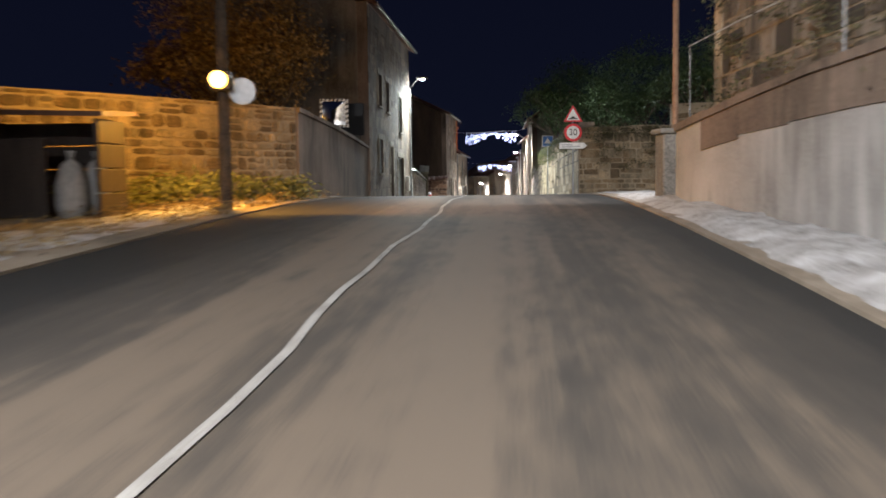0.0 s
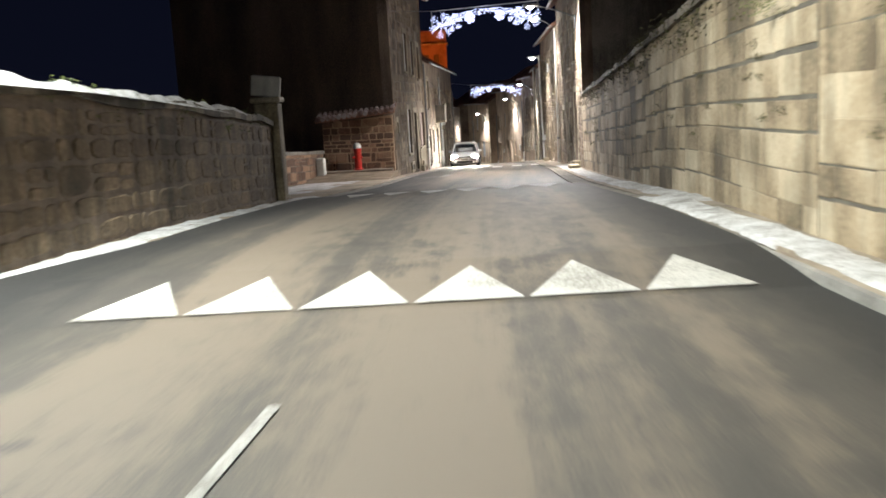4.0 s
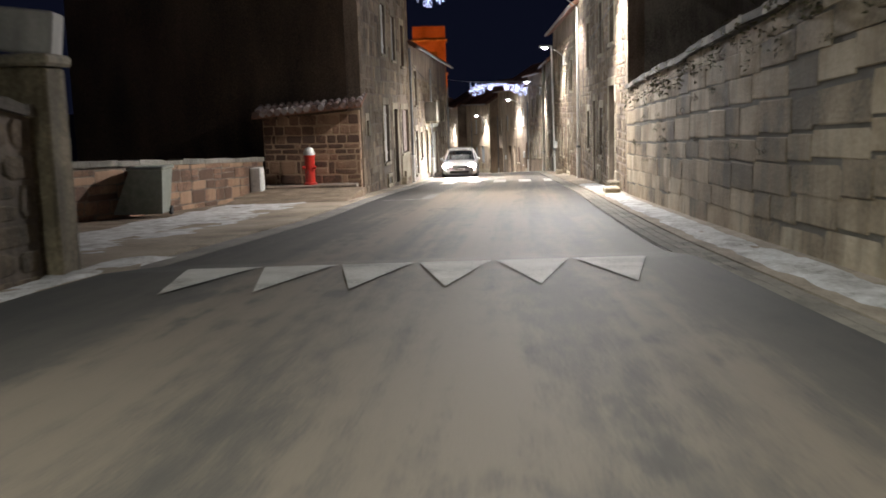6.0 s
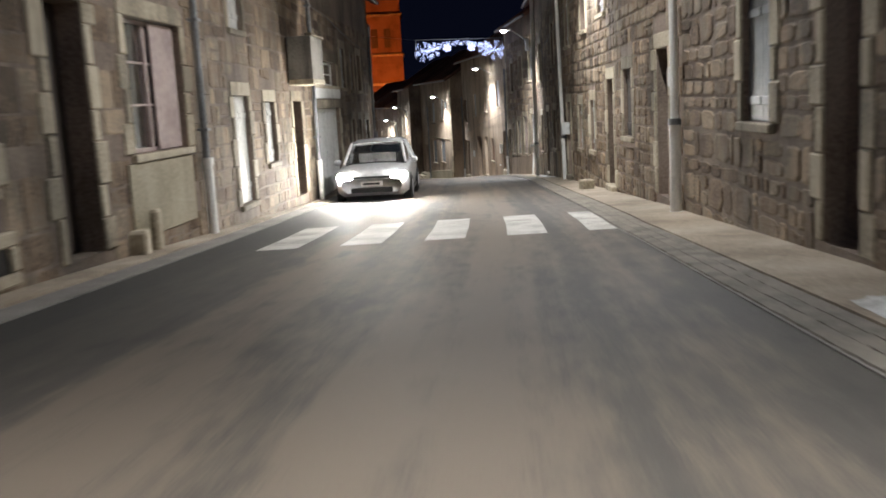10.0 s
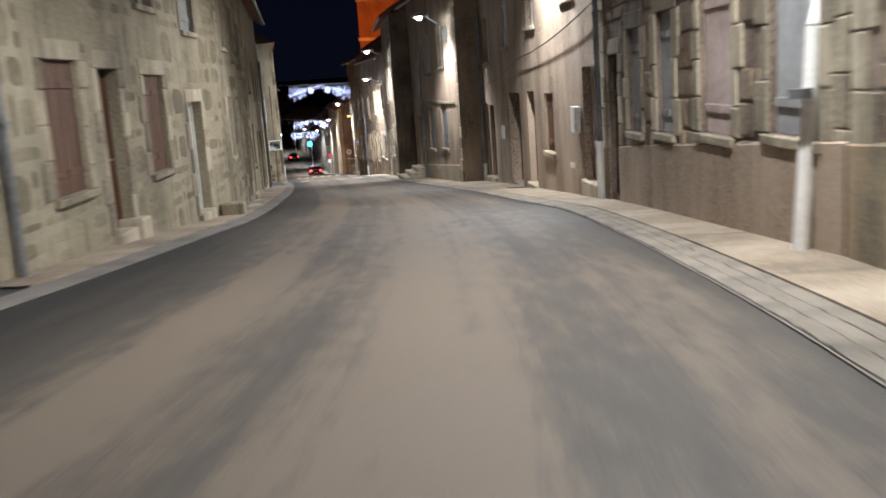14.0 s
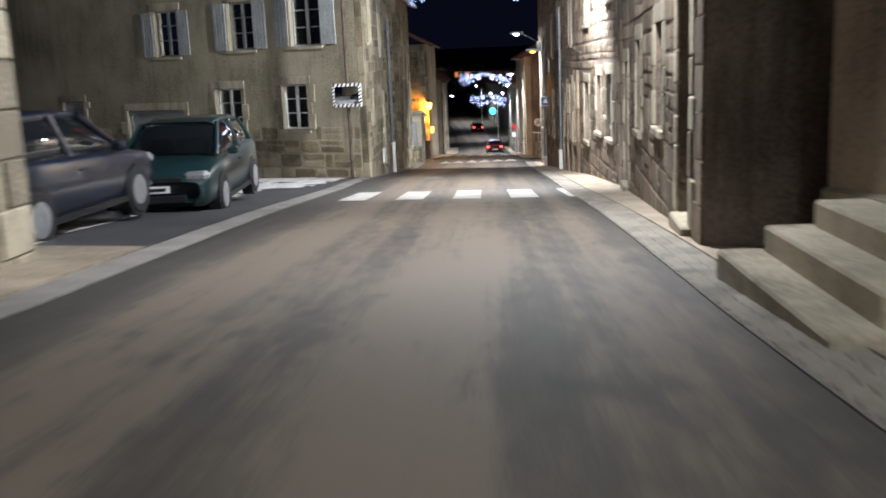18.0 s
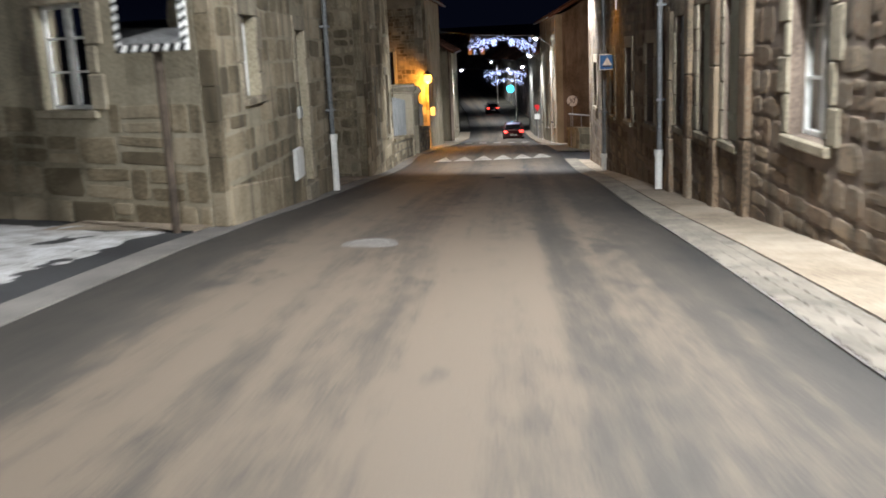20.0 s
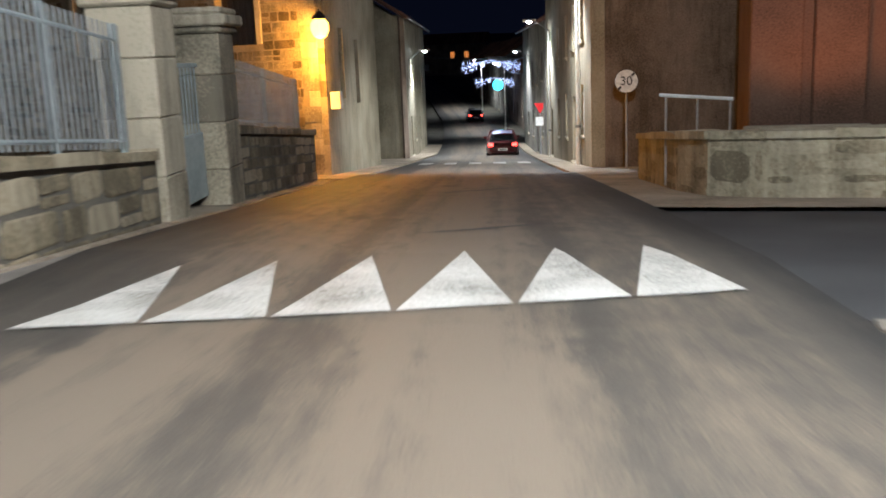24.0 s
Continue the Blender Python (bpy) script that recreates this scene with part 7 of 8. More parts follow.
m = Matrix.Translation(Vector((4.62, 34.55, 2.1)))
mb = MB()
prism(mb, [(-0.5, -0.11), (0.38, -0.11), (0.52, 0.0), (0.38, 0.11), (-0.5, 0.11)], 0.0, 0.012, m)
part("arrow_plate", mb, SIGN_WHITE, ob)
for z, a, b in ((0.035, -0.42, 0.0), (-0.035, -0.42, 0.25)):
    mb = MB()
    mb.box(a, -0.004, z - 0.02, b, -0.001, z + 0.02, m)
    part("text_bar", mb, SIGN_BACK, ob)


def bump_sign(foot, z, size, tilt=0.0, post=True):
    ob = thing("road_sign", foot, "square blue bump sign with a white triangle", "road sign", "road signs")
    if post:
        sign_post(ob, foot, z + size / 2)
    else:
        mb = MB()
        mb.tube((foot.x, foot.y + 0.03, z), (foot.x + 0.5, foot.y + 0.15, z), 0.02, 0.02, 8)
        part("bracket", mb, STEEL, ob)
    m = Matrix.Translation(Vector((foot.x, foot.y - 0.06, z))) @ pose(0, 0, 0, 0, 0, tilt)
    h = size / 2
    for s, y, mat, nm in ((1.0, 0.0, SIGN_WHITE, "plate"), (0.88, -0.005, SIGN_BLUE, "face")):
        mb = MB()
        mb.box(-h * s, y, -h * s, h * s, y + 0.004, h * s, m)
        part(nm, mb, mat, ob)
    mb = MB()
    prism(mb, [(-h * 0.62, -h * 0.4), (h * 0.62, -h * 0.4), (0, h * 0.62)], -0.009, -0.006, m)
    part("triangle", mb, SIGN_WHITE, ob)
    mb = MB()
    prism(mb, [(-h * 0.62, -h * 0.6), (h * 0.62, -h * 0.6), (h * 0.4, -h * 0.47), (-h * 0.4, -h * 0.47)], -0.009, -0.006, m)
    part("bump_symbol", mb, INK, ob)


bump_sign(Vector((5.08, 47.6, gz(47.6) + 0.05)), 2.72, 0.56)
bump_sign(Vector((-1.85, 190.6, gz(190.6))), -7.0, 0.4, 0, False)
# end of limit sign
foot = Vector((-6.04, 219.75, gz(219.75)))
ob = thing("road_sign", foot, "round pale end of 30 limit sign on a post", "road sign", "road signs")
sign_post(ob, foot, -9.55)
m = Matrix.Translation(foot + Vector((0, -0.06, -9.82 - foot.z)))
for r, y, mat, nm in ((0.325, 0.0, INK, "plate"), (0.31, -0.005, SIGN_WHITE, "face")):
    mb = MB()
    disc(mb, r, y, y + 0.004, m)
    part(nm, mb, mat, ob)
lettering("30", 0.34, m @ Matrix.Translation((0, -0.012, 0)), INK, ob)
for x0, x1 in ((-0.3, -0.2), (0.2, 0.3)):
    mb = MB()
    mb.box(x0, -0.009, -0.03, x1, -0.006, 0.03, m @ pose(0, 0, 0, 0, -45, 0))
    part("bar", mb, INK, ob)
# give-way and plate of a far side street
foot = S(243, 2.7)
ob = thing("road_sign", foot, "far post with a small red triangle and white plate", "road sign", "road signs")
sign_post(ob, foot, foot.z + 2.7)
mb = MB()
prism(mb, [(-0.33, 0.28), (0.33, 0.28), (0, -0.28)], -0.05, -0.045, Matrix.Translation(foot + Vector((0, 0, 2.5))))
part("plate", mb, SIGN_RED, ob)
mb = MB()
mb.box(-0.25, -0.05, 1.6, 0.25, -0.045, 2.05, Matrix.Translation(foot))
part("lower_plate", mb, SIGN_WHITE, ob)


def traffic_mirror(centre, w, h, turn, foot=None, label="rectangular traffic mirror with a black and white chequered frame"):
    ob = thing("traffic_mirror", centre if foot is None else foot, label, "traffic mirror", "traffic mirrors")
    m = Matrix.Translation(Vector(centre)) @ pose(0, 0, 0, 0, 0, turn)
    mb = MB()
    mb.bevel_box(-w / 2, 0.0, -h / 2, w / 2, 0.05, h / 2, 0.015, m)
    back = part("frame", mb, SIGN_WHITE, ob)
    n = 7
    b = 0.085
    for i in range(n):
        for z0, z1 in ((h / 2 - b, h / 2), (-h / 2, -h / 2 + b)):
            x = -w / 2 + w * i / n
            q = MB()
            prism(q, [(x, z0), (x + w / n * 0.5, z0), (x + w / n * 0.85, z1), (x + w / n * 0.35, z1)], -0.004, -0.001, m)
            part("stripe", q, INK, back)
    for i in range(5):
        for x0, x1 in ((-w / 2, -w / 2 + b), (w / 2 - b, w / 2)):
            z = -h / 2 + b + (h - 2 * b) * i / 5
            q = MB()
            prism(q, [(x0, z), (x1, z + 0.05), (x1, z + 0.05 + (h - 2 * b) / 11), (x0, z + (h - 2 * b) / 11)], -0.004, -0.001, m)
            part("stripe", q, INK, back)
    mb = MB()
    nx, nz = 10, 8
    ww, hh = w / 2 - b, h / 2 - b
    for i in range(nx + 1):
        for j in range(nz + 1):
            x, z = -ww + 2 * ww * i / nx, -hh + 2 * hh * j / nz
            mb.v.append(tuple(m @ Vector((x, -0.03 + 0.028 * ((x / ww) ** 2 + (z / hh) ** 2) / 2, z))))
    for i in range(nx):
        for j in range(nz):
            k = i * (nz + 1) + j
            mb.f.append((k, k + nz + 1, k + nz + 2, k + 1))
    part("mirror", mb, MIRROR, ob, smooth=True)
    mb = MB()
    if foot is None:
        mb.tube(m @ Vector((0, 0.05, 0)), m @ Vector((0, 0.4, -0.3)), 0.025)
        part("bracket", mb, STEEL, ob)
    else:
        f0 = Vector(foot)
        mb.tube(f0 - Vector((0, 0, 0.1)), f0 + Vector((0, 0, 6.2)), 0.05, 0.05, 12)
        part("post", mb, BARK, ob, "rusty dark post")
        mb = MB()
        mb.tube((f0.x, f0.y, centre[2]), m @ Vector((0, 0.05, 0)), 0.025)
        part("bracket", mb, STEEL, ob)


traffic_mirror((-3.75, 31.6, 3.2), 0.95, 0.95, 8)
mb = MB()
mb.bevel_box(-4.15, 36.0, 2.65, -3.15, 36.06, 3.85, 0.01)
brd = thing("notice_board", (-3.65, 36.0, 2.65), "dark panel above the yard wall", "panel")
part("panel", mb, BLACK, brd)
for x in (-4.0, -3.3):
    mb = MB()
    mb.tube((x, 36.09, 1.7), (x, 36.09, 3.7), 0.02)
    part("leg", mb, BLACK, brd)
traffic_mirror((-5.58, 175.2, -5.98), 0.85, 0.66, 6, (-5.6, 175.35, gz(175.3)))


def pole(p, h, r=0.06, mat=POLE_WHITE, label="slim pale steel pole on the pavement", lean=(0, 0), bend=None):
    p = Vector(p)
    ob = thing("utility_pole", p, label, "pole", "poles")
    mb = MB()
    top = p + Vector((lean[0], lean[1], h))
    if bend:
        k = p + Vector((lean[0] * 0.3, lean[1] * 0.3, bend))
        mb.tube(p - Vector((0, 0, 0.1)), k, r, r, 12)
        mb.tube(k, top, r, r * 0.8, 12)
    else:
        mb.tube(p - Vector((0, 0, 0.1)), top, r, r * 0.85, 12)
    part("shaft", mb, mat, ob)
    mb = MB()
    mb.tube(p + Vector((0, 0, 1.22)), p + Vector((0, 0, 1.3)), r * 1.4, r * 1.4, 12)
    part("collar", mb, ZINC, ob)
    return ob


pole((8.85, 117.3, gz(117.3) + 0.04), 7.0, 0.085)
pole((9.18, 121.5, gz(121.5) + 0.04), 2.75, 0.07, lean=(0.5, 0.3), bend=1.78, label="pale pipe that bends back to the house wall")
pole((1.25, 122.7, gz(122.7)), 4.3, 0.075, lean=(-0.1, 0), label="pale post on the corner of a side street")
pole((2.05, 121.9, gz(121.9)), 7.5, 0.07, STEEL)
pole((8.55, 108.2, gz(108.2) + 0.04), 7.0, 0.06, lean=(-0.12, 0))
pole((6.58, 149.4, gz(149.4) + 0.05), 5.5, 0.08)


def small_box(name, label, category, centre, size, mat, matrix=None, lid=True):
    x, y, z = size
    m = matrix or Matrix.Translation(Vector(centre))
    ob = thing(name, m.translation, label, category)
    mb = MB()
    mb.bevel_box(-x / 2, -y / 2, -z / 2, x / 2, y / 2, z / 2, 0.012, m)
    part("body", mb, mat, ob)
    if lid:
        mb = MB()
        mb.bevel_box(-x / 2 + 0.03, y / 2 + 0.001, -z / 2 + 0.03, x / 2 - 0.03, y / 2 + 0.014, z / 2 - 0.03, 0.004, m)
        part("cover", mb, mat, ob)
    return ob


small_box("letter_box", "white box fixed to a pale pole", "box", (8.57, 108.0, gz(108) + 1.55), (0.24, 0.2, 0.36), WHITE_PAINT, None, False)
for f, s, h, size, nm, lb in (
        (fA, 12.3, 1.0, (0.45, 0.16, 0.75), "meter_box", "white electricity meter box on a stone wall"),
        (fMs, 3.98, 0.66, (0.6, 0.05, 0.5), "meter_box", "white meter box low on a house wall"),
        (fMs, 4.45, 1.5, (0.3, 0.03, 0.2), "wall_plaque", "small pale plaque on a house wall"),
        (fR5, 11.4, 1.55, (0.45, 0.03, 0.4), "wall_plaque", "white square plaque on a house wall"),
        (fR5, 1.75, 1.5, (0.4, 0.1, 0.5), "letter_box", "white letter box on a house wall"),
        (fR2, -0.0 + 0.2, 2.0, (0.12, 0.03, 0.3), "wall_plaque", "narrow white plaque on a stone wall"),
        (fOs, 0.0 + 0.4, 2.05, (0.5, 0.25, 0.45), "junction_box", "orange-lit junction box on a house corner")):
    g = f.ground(s)
    small_box(nm, lb, nm.replace("_", " "), None, size, WHITE_PAINT, f.matrix(s, g + h, size[1] / 2 + 0.025))
for f, s, h, y in ((fR5, 2.2, 0.62, 0),):
    m = f.matrix(s, f.ground(s) + h, 0.07)
    ob = thing("reflector", m.translation, "small white reflector on a house base", "reflector")
    mb = MB()
    mb.bevel_box(-0.1, -0.02, -0.05, 0.1, 0.02, 0.05, 0.01, m)
    part("lens", mb, SIGN_WHITE, ob)
# loose stones on the pavements
for p, sz, t in (((0.62, 91.4), (0.5, 0.3, 0.28), 5), ((0.72, 92.0), (0.3, 0.2, 0.5), -8), ((8.0, 101.4), (0.3, 0.25, 0.2), 20), ((6.8, 79.2), (0.4, 0.55, 0.13), 0), ((6.98, 79.9), (0.3, 0.4, 0.26), 4), ((1.55, 133.6), (0.5, 0.3, 0.25), 4), ((1.3, 127.6), (0.9, 0.4, 0.3), -3)):
    ob = thing("stone_block", (p[0], p[1], gz(p[1]) + 0.04), "worn stone block lying against the house foot", "stone", "loose stone blocks")
    mb = MB()
    mb.bevel_box(-sz[0] / 2, -sz[1] / 2, -0.05, sz[0] / 2, sz[1] / 2, sz[2], 0.035, pose(p[0], p[1], gz(p[1]) + 0.05, 0, 0, t))
    part("block", mb, QUOIN, ob)
# worn corner of a painted parking bay
for ca in ([(82.1, -2.5), (82.05, -2.22), (79.35, -2.12), (79.3, -2.42)], [(79.3, -2.424), (79.34, -2.124), (78.95, -2.16), (78.85, -3.4), (79.2, -3.4)]):
    marking("bay_line", ca, "worn grey line of a parking bay on the asphalt", "bay lines").data.materials[0] = WORN_PAINT


grate = thing("drain_grate", S(137.6, 2.9, 0.03), "dark iron drain grate in the pavement", "grate")
for k in range(7):
    mb = MB()
    mb.bevel_box(-0.36, -0.02, 0.0, 0.36, 0.02, 0.012, 0.003, Matrix.Translation(S(137.6 + 0.07 * (k - 3), 2.9, 0.036)))
    part("bar", mb, BLACK, grate)
# iron covers in the road
for y, u, r in ((174.5, None, 0.22), (116.5, -1.9, 0.28), (187.95, -0.32, 0.11)):
    p = S(y, u if u is not None else -2.98 - cx(y), 0.0)
    ob = thing("manhole_cover", p, "worn round iron manhole cover set flush in the asphalt", "manhole cover", "manhole covers")
    mb = MB()
    mb.lathe([(r + 0.07, -0.05), (r + 0.06, 0.012), (r + 0.01, 0.014)], 28, Matrix.Translation(p))
    part("ring", mb, ASPHALT_DARK if y > 180 else GUTTER, ob)
    mb = MB()
    mb.lathe([(r, -0.05), (r, 0.016), (r - 0.03, 0.018), (r - 0.04, 0.012), (0.01, 0.013)], 28, Matrix.Translation(p))
    part("cover", mb, IRON if y > 180 else GUTTER, ob)


# ragged tar seams and repairs in the road
def tar_seam(points, width, seed):
    rnd = random.Random(seed)
    pts = []
    for (y0, u0), (y1, u1) in zip(points[:-1], points[1:]):
        n = max(2, int(math.hypot(y1 - y0, u1 - u0) / 0.12))
        pts += [Vector((u0 + (u1 - u0) * i / n, y0 + (y1 - y0) * i / n, 0)) for i in range(n)]
    mb, prev = MB(), None
    for i, p in enumerate(pts):
        d = (pts[min(i + 1, len(pts) - 1)] - pts[max(i - 1, 0)]).normalized()
        side = Vector((-d.y, d.x, 0))
        drift = 0.05 * math.sin(i * 0.31 + seed) + rnd.uniform(-0.02, 0.02)
        half = width * 0.5 * rnd.uniform(0.45, 1.3) * min(1.0, 0.15 + i / 6, 0.15 + (len(pts) - 1 - i) / 6)
        row = [S(q.y, q.x, plateau(q.y) + 0.006) for q in (p + side * (drift - half), p + side * (drift + half))]
        if prev:
            mb.poly([prev[1], prev[0], row[0], row[1]])
        prev = row
    tagged(new("tar_seam", mb.mesh("tar_seam", ASPHALT_DARK)), "ragged dark tar seam in the worn asphalt", "road repair", "tar seams", "structure")


tar_seam([(186.5, 0.52), (187.6, 0.44), (189.5, 0.47), (192.7, 0.48), (195.8, 0.49)], 0.11, 1)
tar_seam([(193.3, -2.03), (194.85, -1.41), (195.7, 0.5)], 0.07, 2)
tar_seam([(207.4, -1.1), (208.9, 0.55)], 0.2, 3)
tar_seam([(201.4, -0.8), (202.4, 0.75)], 0.14, 4)


# ---------------------------------------------------------------- cars
def car(name, place, turn, paint, label, lamps="", scale=1.0):
    """A hatchback 4.2 m long; its front looks along local +x. lamps: head, tail or nothing."""
    ob = thing(name, place, label, "car", "cars")
    m = Matrix.Translation(Vector(place)) @ pose(0, 0, 0, 0, 0, turn) @ Matrix.Diagonal((scale, scale, scale, 1))

    def loft(mb, stations, n_mirror=True):
        rows = []
        for x, sec in stations:
            row = []
            full = [(x, y, z) for y, z in sec] + [(x, -y, z) for y, z in reversed(sec)]
            for q in full:
                row.append(len(mb.v))
                mb.v.append(tuple(m @ Vector(q)))
            rows.append(row)
        for a, b in zip(rows[:-1], rows[1:]):
            n = len(a)
            for i in range(n):
                j = (i + 1) % n
                mb.f.append((a[i], a[j], b[j], b[i]))
        mb.f.append(tuple(rows[0]))
        mb.f.append(tuple(reversed(rows[-1])))

    sec = lambda w, z0, zb, zt, cr: [(w * 0.82, z0), (w * 0.97, z0 + 0.1), (w, (z0 + zb) / 2), (w * 0.985, zb - 0.08), (w * 0.94, zb), (w * 0.6, zt - cr), (w * 0.001, zt)]
    mb = MB()
    loft(mb, [(-2.1, sec(0.74, 0.34, 0.86, 0.88, 0.0)), (-2.03, sec(0.84, 0.26, 0.93, 0.95, 0.0)), (-1.7, sec(0.88, 0.2, 0.97, 0.99, 0.0)), (-0.9, sec(0.89, 0.19, 0.95, 0.97, 0.0)), (0.2, sec(0.89, 0.19, 0.92, 0.95, 0.0)),
              (0.85, sec(0.89, 0.19, 0.9, 0.97, 0.02)), (1.3, sec(0.885, 0.2, 0.85, 0.92, 0.02)), (1.75, sec(0.88, 0.2, 0.8, 0.87, 0.02)), (1.95, sec(0.85, 0.22, 0.72, 0.79, 0.02)), (2.06, sec(0.8, 0.24, 0.66, 0.72, 0.02)), (2.12, sec(0.72, 0.3, 0.6, 0.64, 0.01))])
    body = part("body", mb, paint, ob, smooth=True)
    # cabin: pillars and roof, with glass set inside
    cab = lambda w0, w1, z0, z1: [(w0, z0), ((w0 + w1) / 2 + 0.01, (z0 + z1) / 2), (w1, z1 - 0.05), (w1 * 0.8, z1), (0.001, z1 + 0.015)]
    gls = MB()
    loft(gls, [(-2.0, cab(0.74, 0.7, 0.9, 0.96)), (-1.62, cab(0.79, 0.62, 0.92, 1.37)), (-1.2, cab(0.82, 0.63, 0.92, 1.435)), (-0.3, cab(0.83, 0.64, 0.92, 1.46)), (0.3, cab(0.82, 0.62, 0.91, 1.42)), (0.62, cab(0.8, 0.66, 0.92, 1.24)), (1.08, cab(0.76, 0.72, 0.9, 0.95))])
    part("glasshouse", gls, CAR_GLASS, ob, smooth=True)
    rf = MB()
    loft(rf, [(-1.78, [(0.6, 1.33), (0.55, 1.37), (0.001, 1.39)]), (-1.2, [(0.64, 1.4), (0.53, 1.46), (0.001, 1.48)]), (-0.3, [(0.65, 1.42), (0.54, 1.485), (0.001, 1.5)]), (0.28, [(0.63, 1.39), (0.53, 1.445), (0.001, 1.46)]), (0.36, [(0.6, 1.37), (0.5, 1.42), (0.001, 1.43)])])
    part("roof", rf, paint, ob, smooth=True)
    for sy in (-1, 1):
        for a, b, r in (((0.3, 0.635, 1.4), (1.1, 0.765, 0.92), 0.035), ((-0.42, 0.655, 1.42), (-0.35, 0.84, 0.92), 0.04), ((-1.5, 0.6, 1.37), (-1.75, 0.77, 0.95), 0.055)):
            q = MB()
            q.tube(m @ Vector((a[0], a[1] * sy, a[2])), m @ Vector((b[0], b[1] * sy, b[2])), r, r, 8)
            part("pillar", q, paint if b[0] > -0.4 or b[0] < -1 else BLACK, ob)
        q = MB()
        q.bevel_box(0.62, 0.88 if sy > 0 else -1.04, 0.9, 0.8, 1.04 if sy > 0 else -0.88, 1.03, 0.03, m)
        part("wing_mirror", q, paint, ob)
        q = MB()
        q.bevel_box(-0.25, 0.885 * sy - 0.02, 0.74, -0.05, 0.885 * sy + 0.02, 0.77, 0.006, m)
        part("door_handle", q, paint, ob)
        q = MB()
        q.box(-1.3, 0.86 * sy - 0.03, 0.2, 1.2, 0.86 * sy + 0.03, 0.28, m)
        part("sill_trim", q, BLACK, ob)
        for x in (-1.28, 1.3):
            arch = MB()
            arch.tube(m @ Vector((x, 0.7 * sy, 0.32)), m @ Vector((x, 0.897 * sy, 0.32)), 0.365, 0.365, 24)
            part("wheel_arch", arch, BLACK, ob)
            ty = MB()
            ty.lathe([(0.2, -0.1), (0.295, -0.1), (0.315, -0.07), (0.315, 0.07), (0.295, 0.1), (0.2, 0.1)], 24, m @ Matrix.Translation((x, 0.82 * sy, 0.315)) @ pose(0, 0, 0, 90, 0, 0))
            wheel = part("tyre", ty, TYRE, ob)
            rm = MB()
            rm.lathe([(0.02, 0.0), (0.205, 0.0), (0.205, 0.02), (0.1, 0.035), (0.02, 0.03)], 20, m @ Matrix.Translation((x, 0.9 * sy, 0.315)) @ pose(0, 0, 0, -90 * sy, 0, 0))
            part("rim", rm, STEEL, wheel)
        hl = MB()
        hl.bevel_box(1.84, 0.46 if sy > 0 else -0.83, 0.6, 2.085, 0.83 if sy > 0 else -0.46, 0.76, 0.05, m)
        part("headlight", hl, HEAD_GLOW if lamps == "head" else STEEL, ob)
        fl = MB()
        fl.bevel_box(1.98, 0.56 if sy > 0 else -0.72, 0.33, 2.1, 0.72 if sy > 0 else -0.56, 0.45, 0.03, m)
        part("fog_light", fl, HEAD_GLOW if lamps == "head" else BLACK, ob)
        tl = MB()
        tl.bevel_box(-2.105, 0.5 if sy > 0 else -0.79, 0.68, -1.98, 0.79 if sy > 0 else -0.5, 0.88, 0.03, m)
        part("tail_light", tl, TAIL_GLOW if lamps == "tail" else SIGN_RED, ob)
    gr = MB()
    gr.bevel_box(1.99, -0.45, 0.62, 2.115, 0.45, 0.69, 0.02, m)
    part("grille", gr, BLACK, ob)
    gr = MB()
    gr.bevel_box(2.03, -0.5, 0.3, 2.135, 0.5, 0.43, 0.02, m)
    part("lower_grille", gr, BLACK, ob)
    for x, y in ((2.135, 0.0), (-2.125, 0.0)):
        pl = MB()
        pl.bevel_box(x - 0.01, -0.26, 0.46, x + 0.01, 0.26, 0.57, 0.004, m)
        plate = part("number_plate", pl, SIGN_WHITE, ob)
        br = MB()
        br.box(x - 0.013 if x < 0 else x + 0.01, -0.2, 0.49, x - 0.01 if x < 0 else x + 0.013, 0.2, 0.54, m)
        part("text_bar", br, INK, plate)
    wp = MB()
    wp.tube(m @ Vector((-2.02, -0.05, 0.98)), m @ Vector((-1.86, 0.35, 1.1)), 0.012, 0.012, 6)
    part("wiper", wp, BLACK, ob)
    if lamps == "head":
        for sy in (-1, 1):
            p = m @ Vector((2.14, 0.57 * sy, 0.66))
            spot("headlight_beam", p, m @ Vector((20, 0.57 * sy, 0.45)), 750, (1.0, 0.96, 0.88), 84, 0.06, 1.0)
    return ob


WHITE_CAR = plain("white_car_paint", (0.55, 0.55, 0.55), 0.3, coat=0.8)
DARK_CAR = plain("dark_teal_car_paint", (0.012, 0.032, 0.036), 0.3, coat=0.9)
BLUE_CAR = plain("dark_blue_car_paint", (0.012, 0.016, 0.03), 0.3, coat=0.9)
RED_CAR = plain("dark_red_car_paint", (0.09, 0.012, 0.014), 0.3, coat=0.9)
car("car", (3.15, 104.3, gz(104.3) + 0.0), -93, WHITE_CAR, "white hatchback with bright headlights driving on the road", "head")
car("car", (-14.3, 247.0, gz(247.0)), 101, RED_CAR, "dark red hatchback with lit tail lights driving away", "tail")
car("car", S(300, 0.4), 106, BLUE_CAR, "dark car with lit tail lights far down the street", "tail")
car("car", (-4.55, 159.7, gz(159.7) + 0.02), 97, BLUE_CAR, "dark blue hatchback parked nose to nose on the car park")
car("car", (-4.8, 164.3, gz(164.3) + 0.02), -76, DARK_CAR, "dark teal hatchback parked on the car park facing the street")


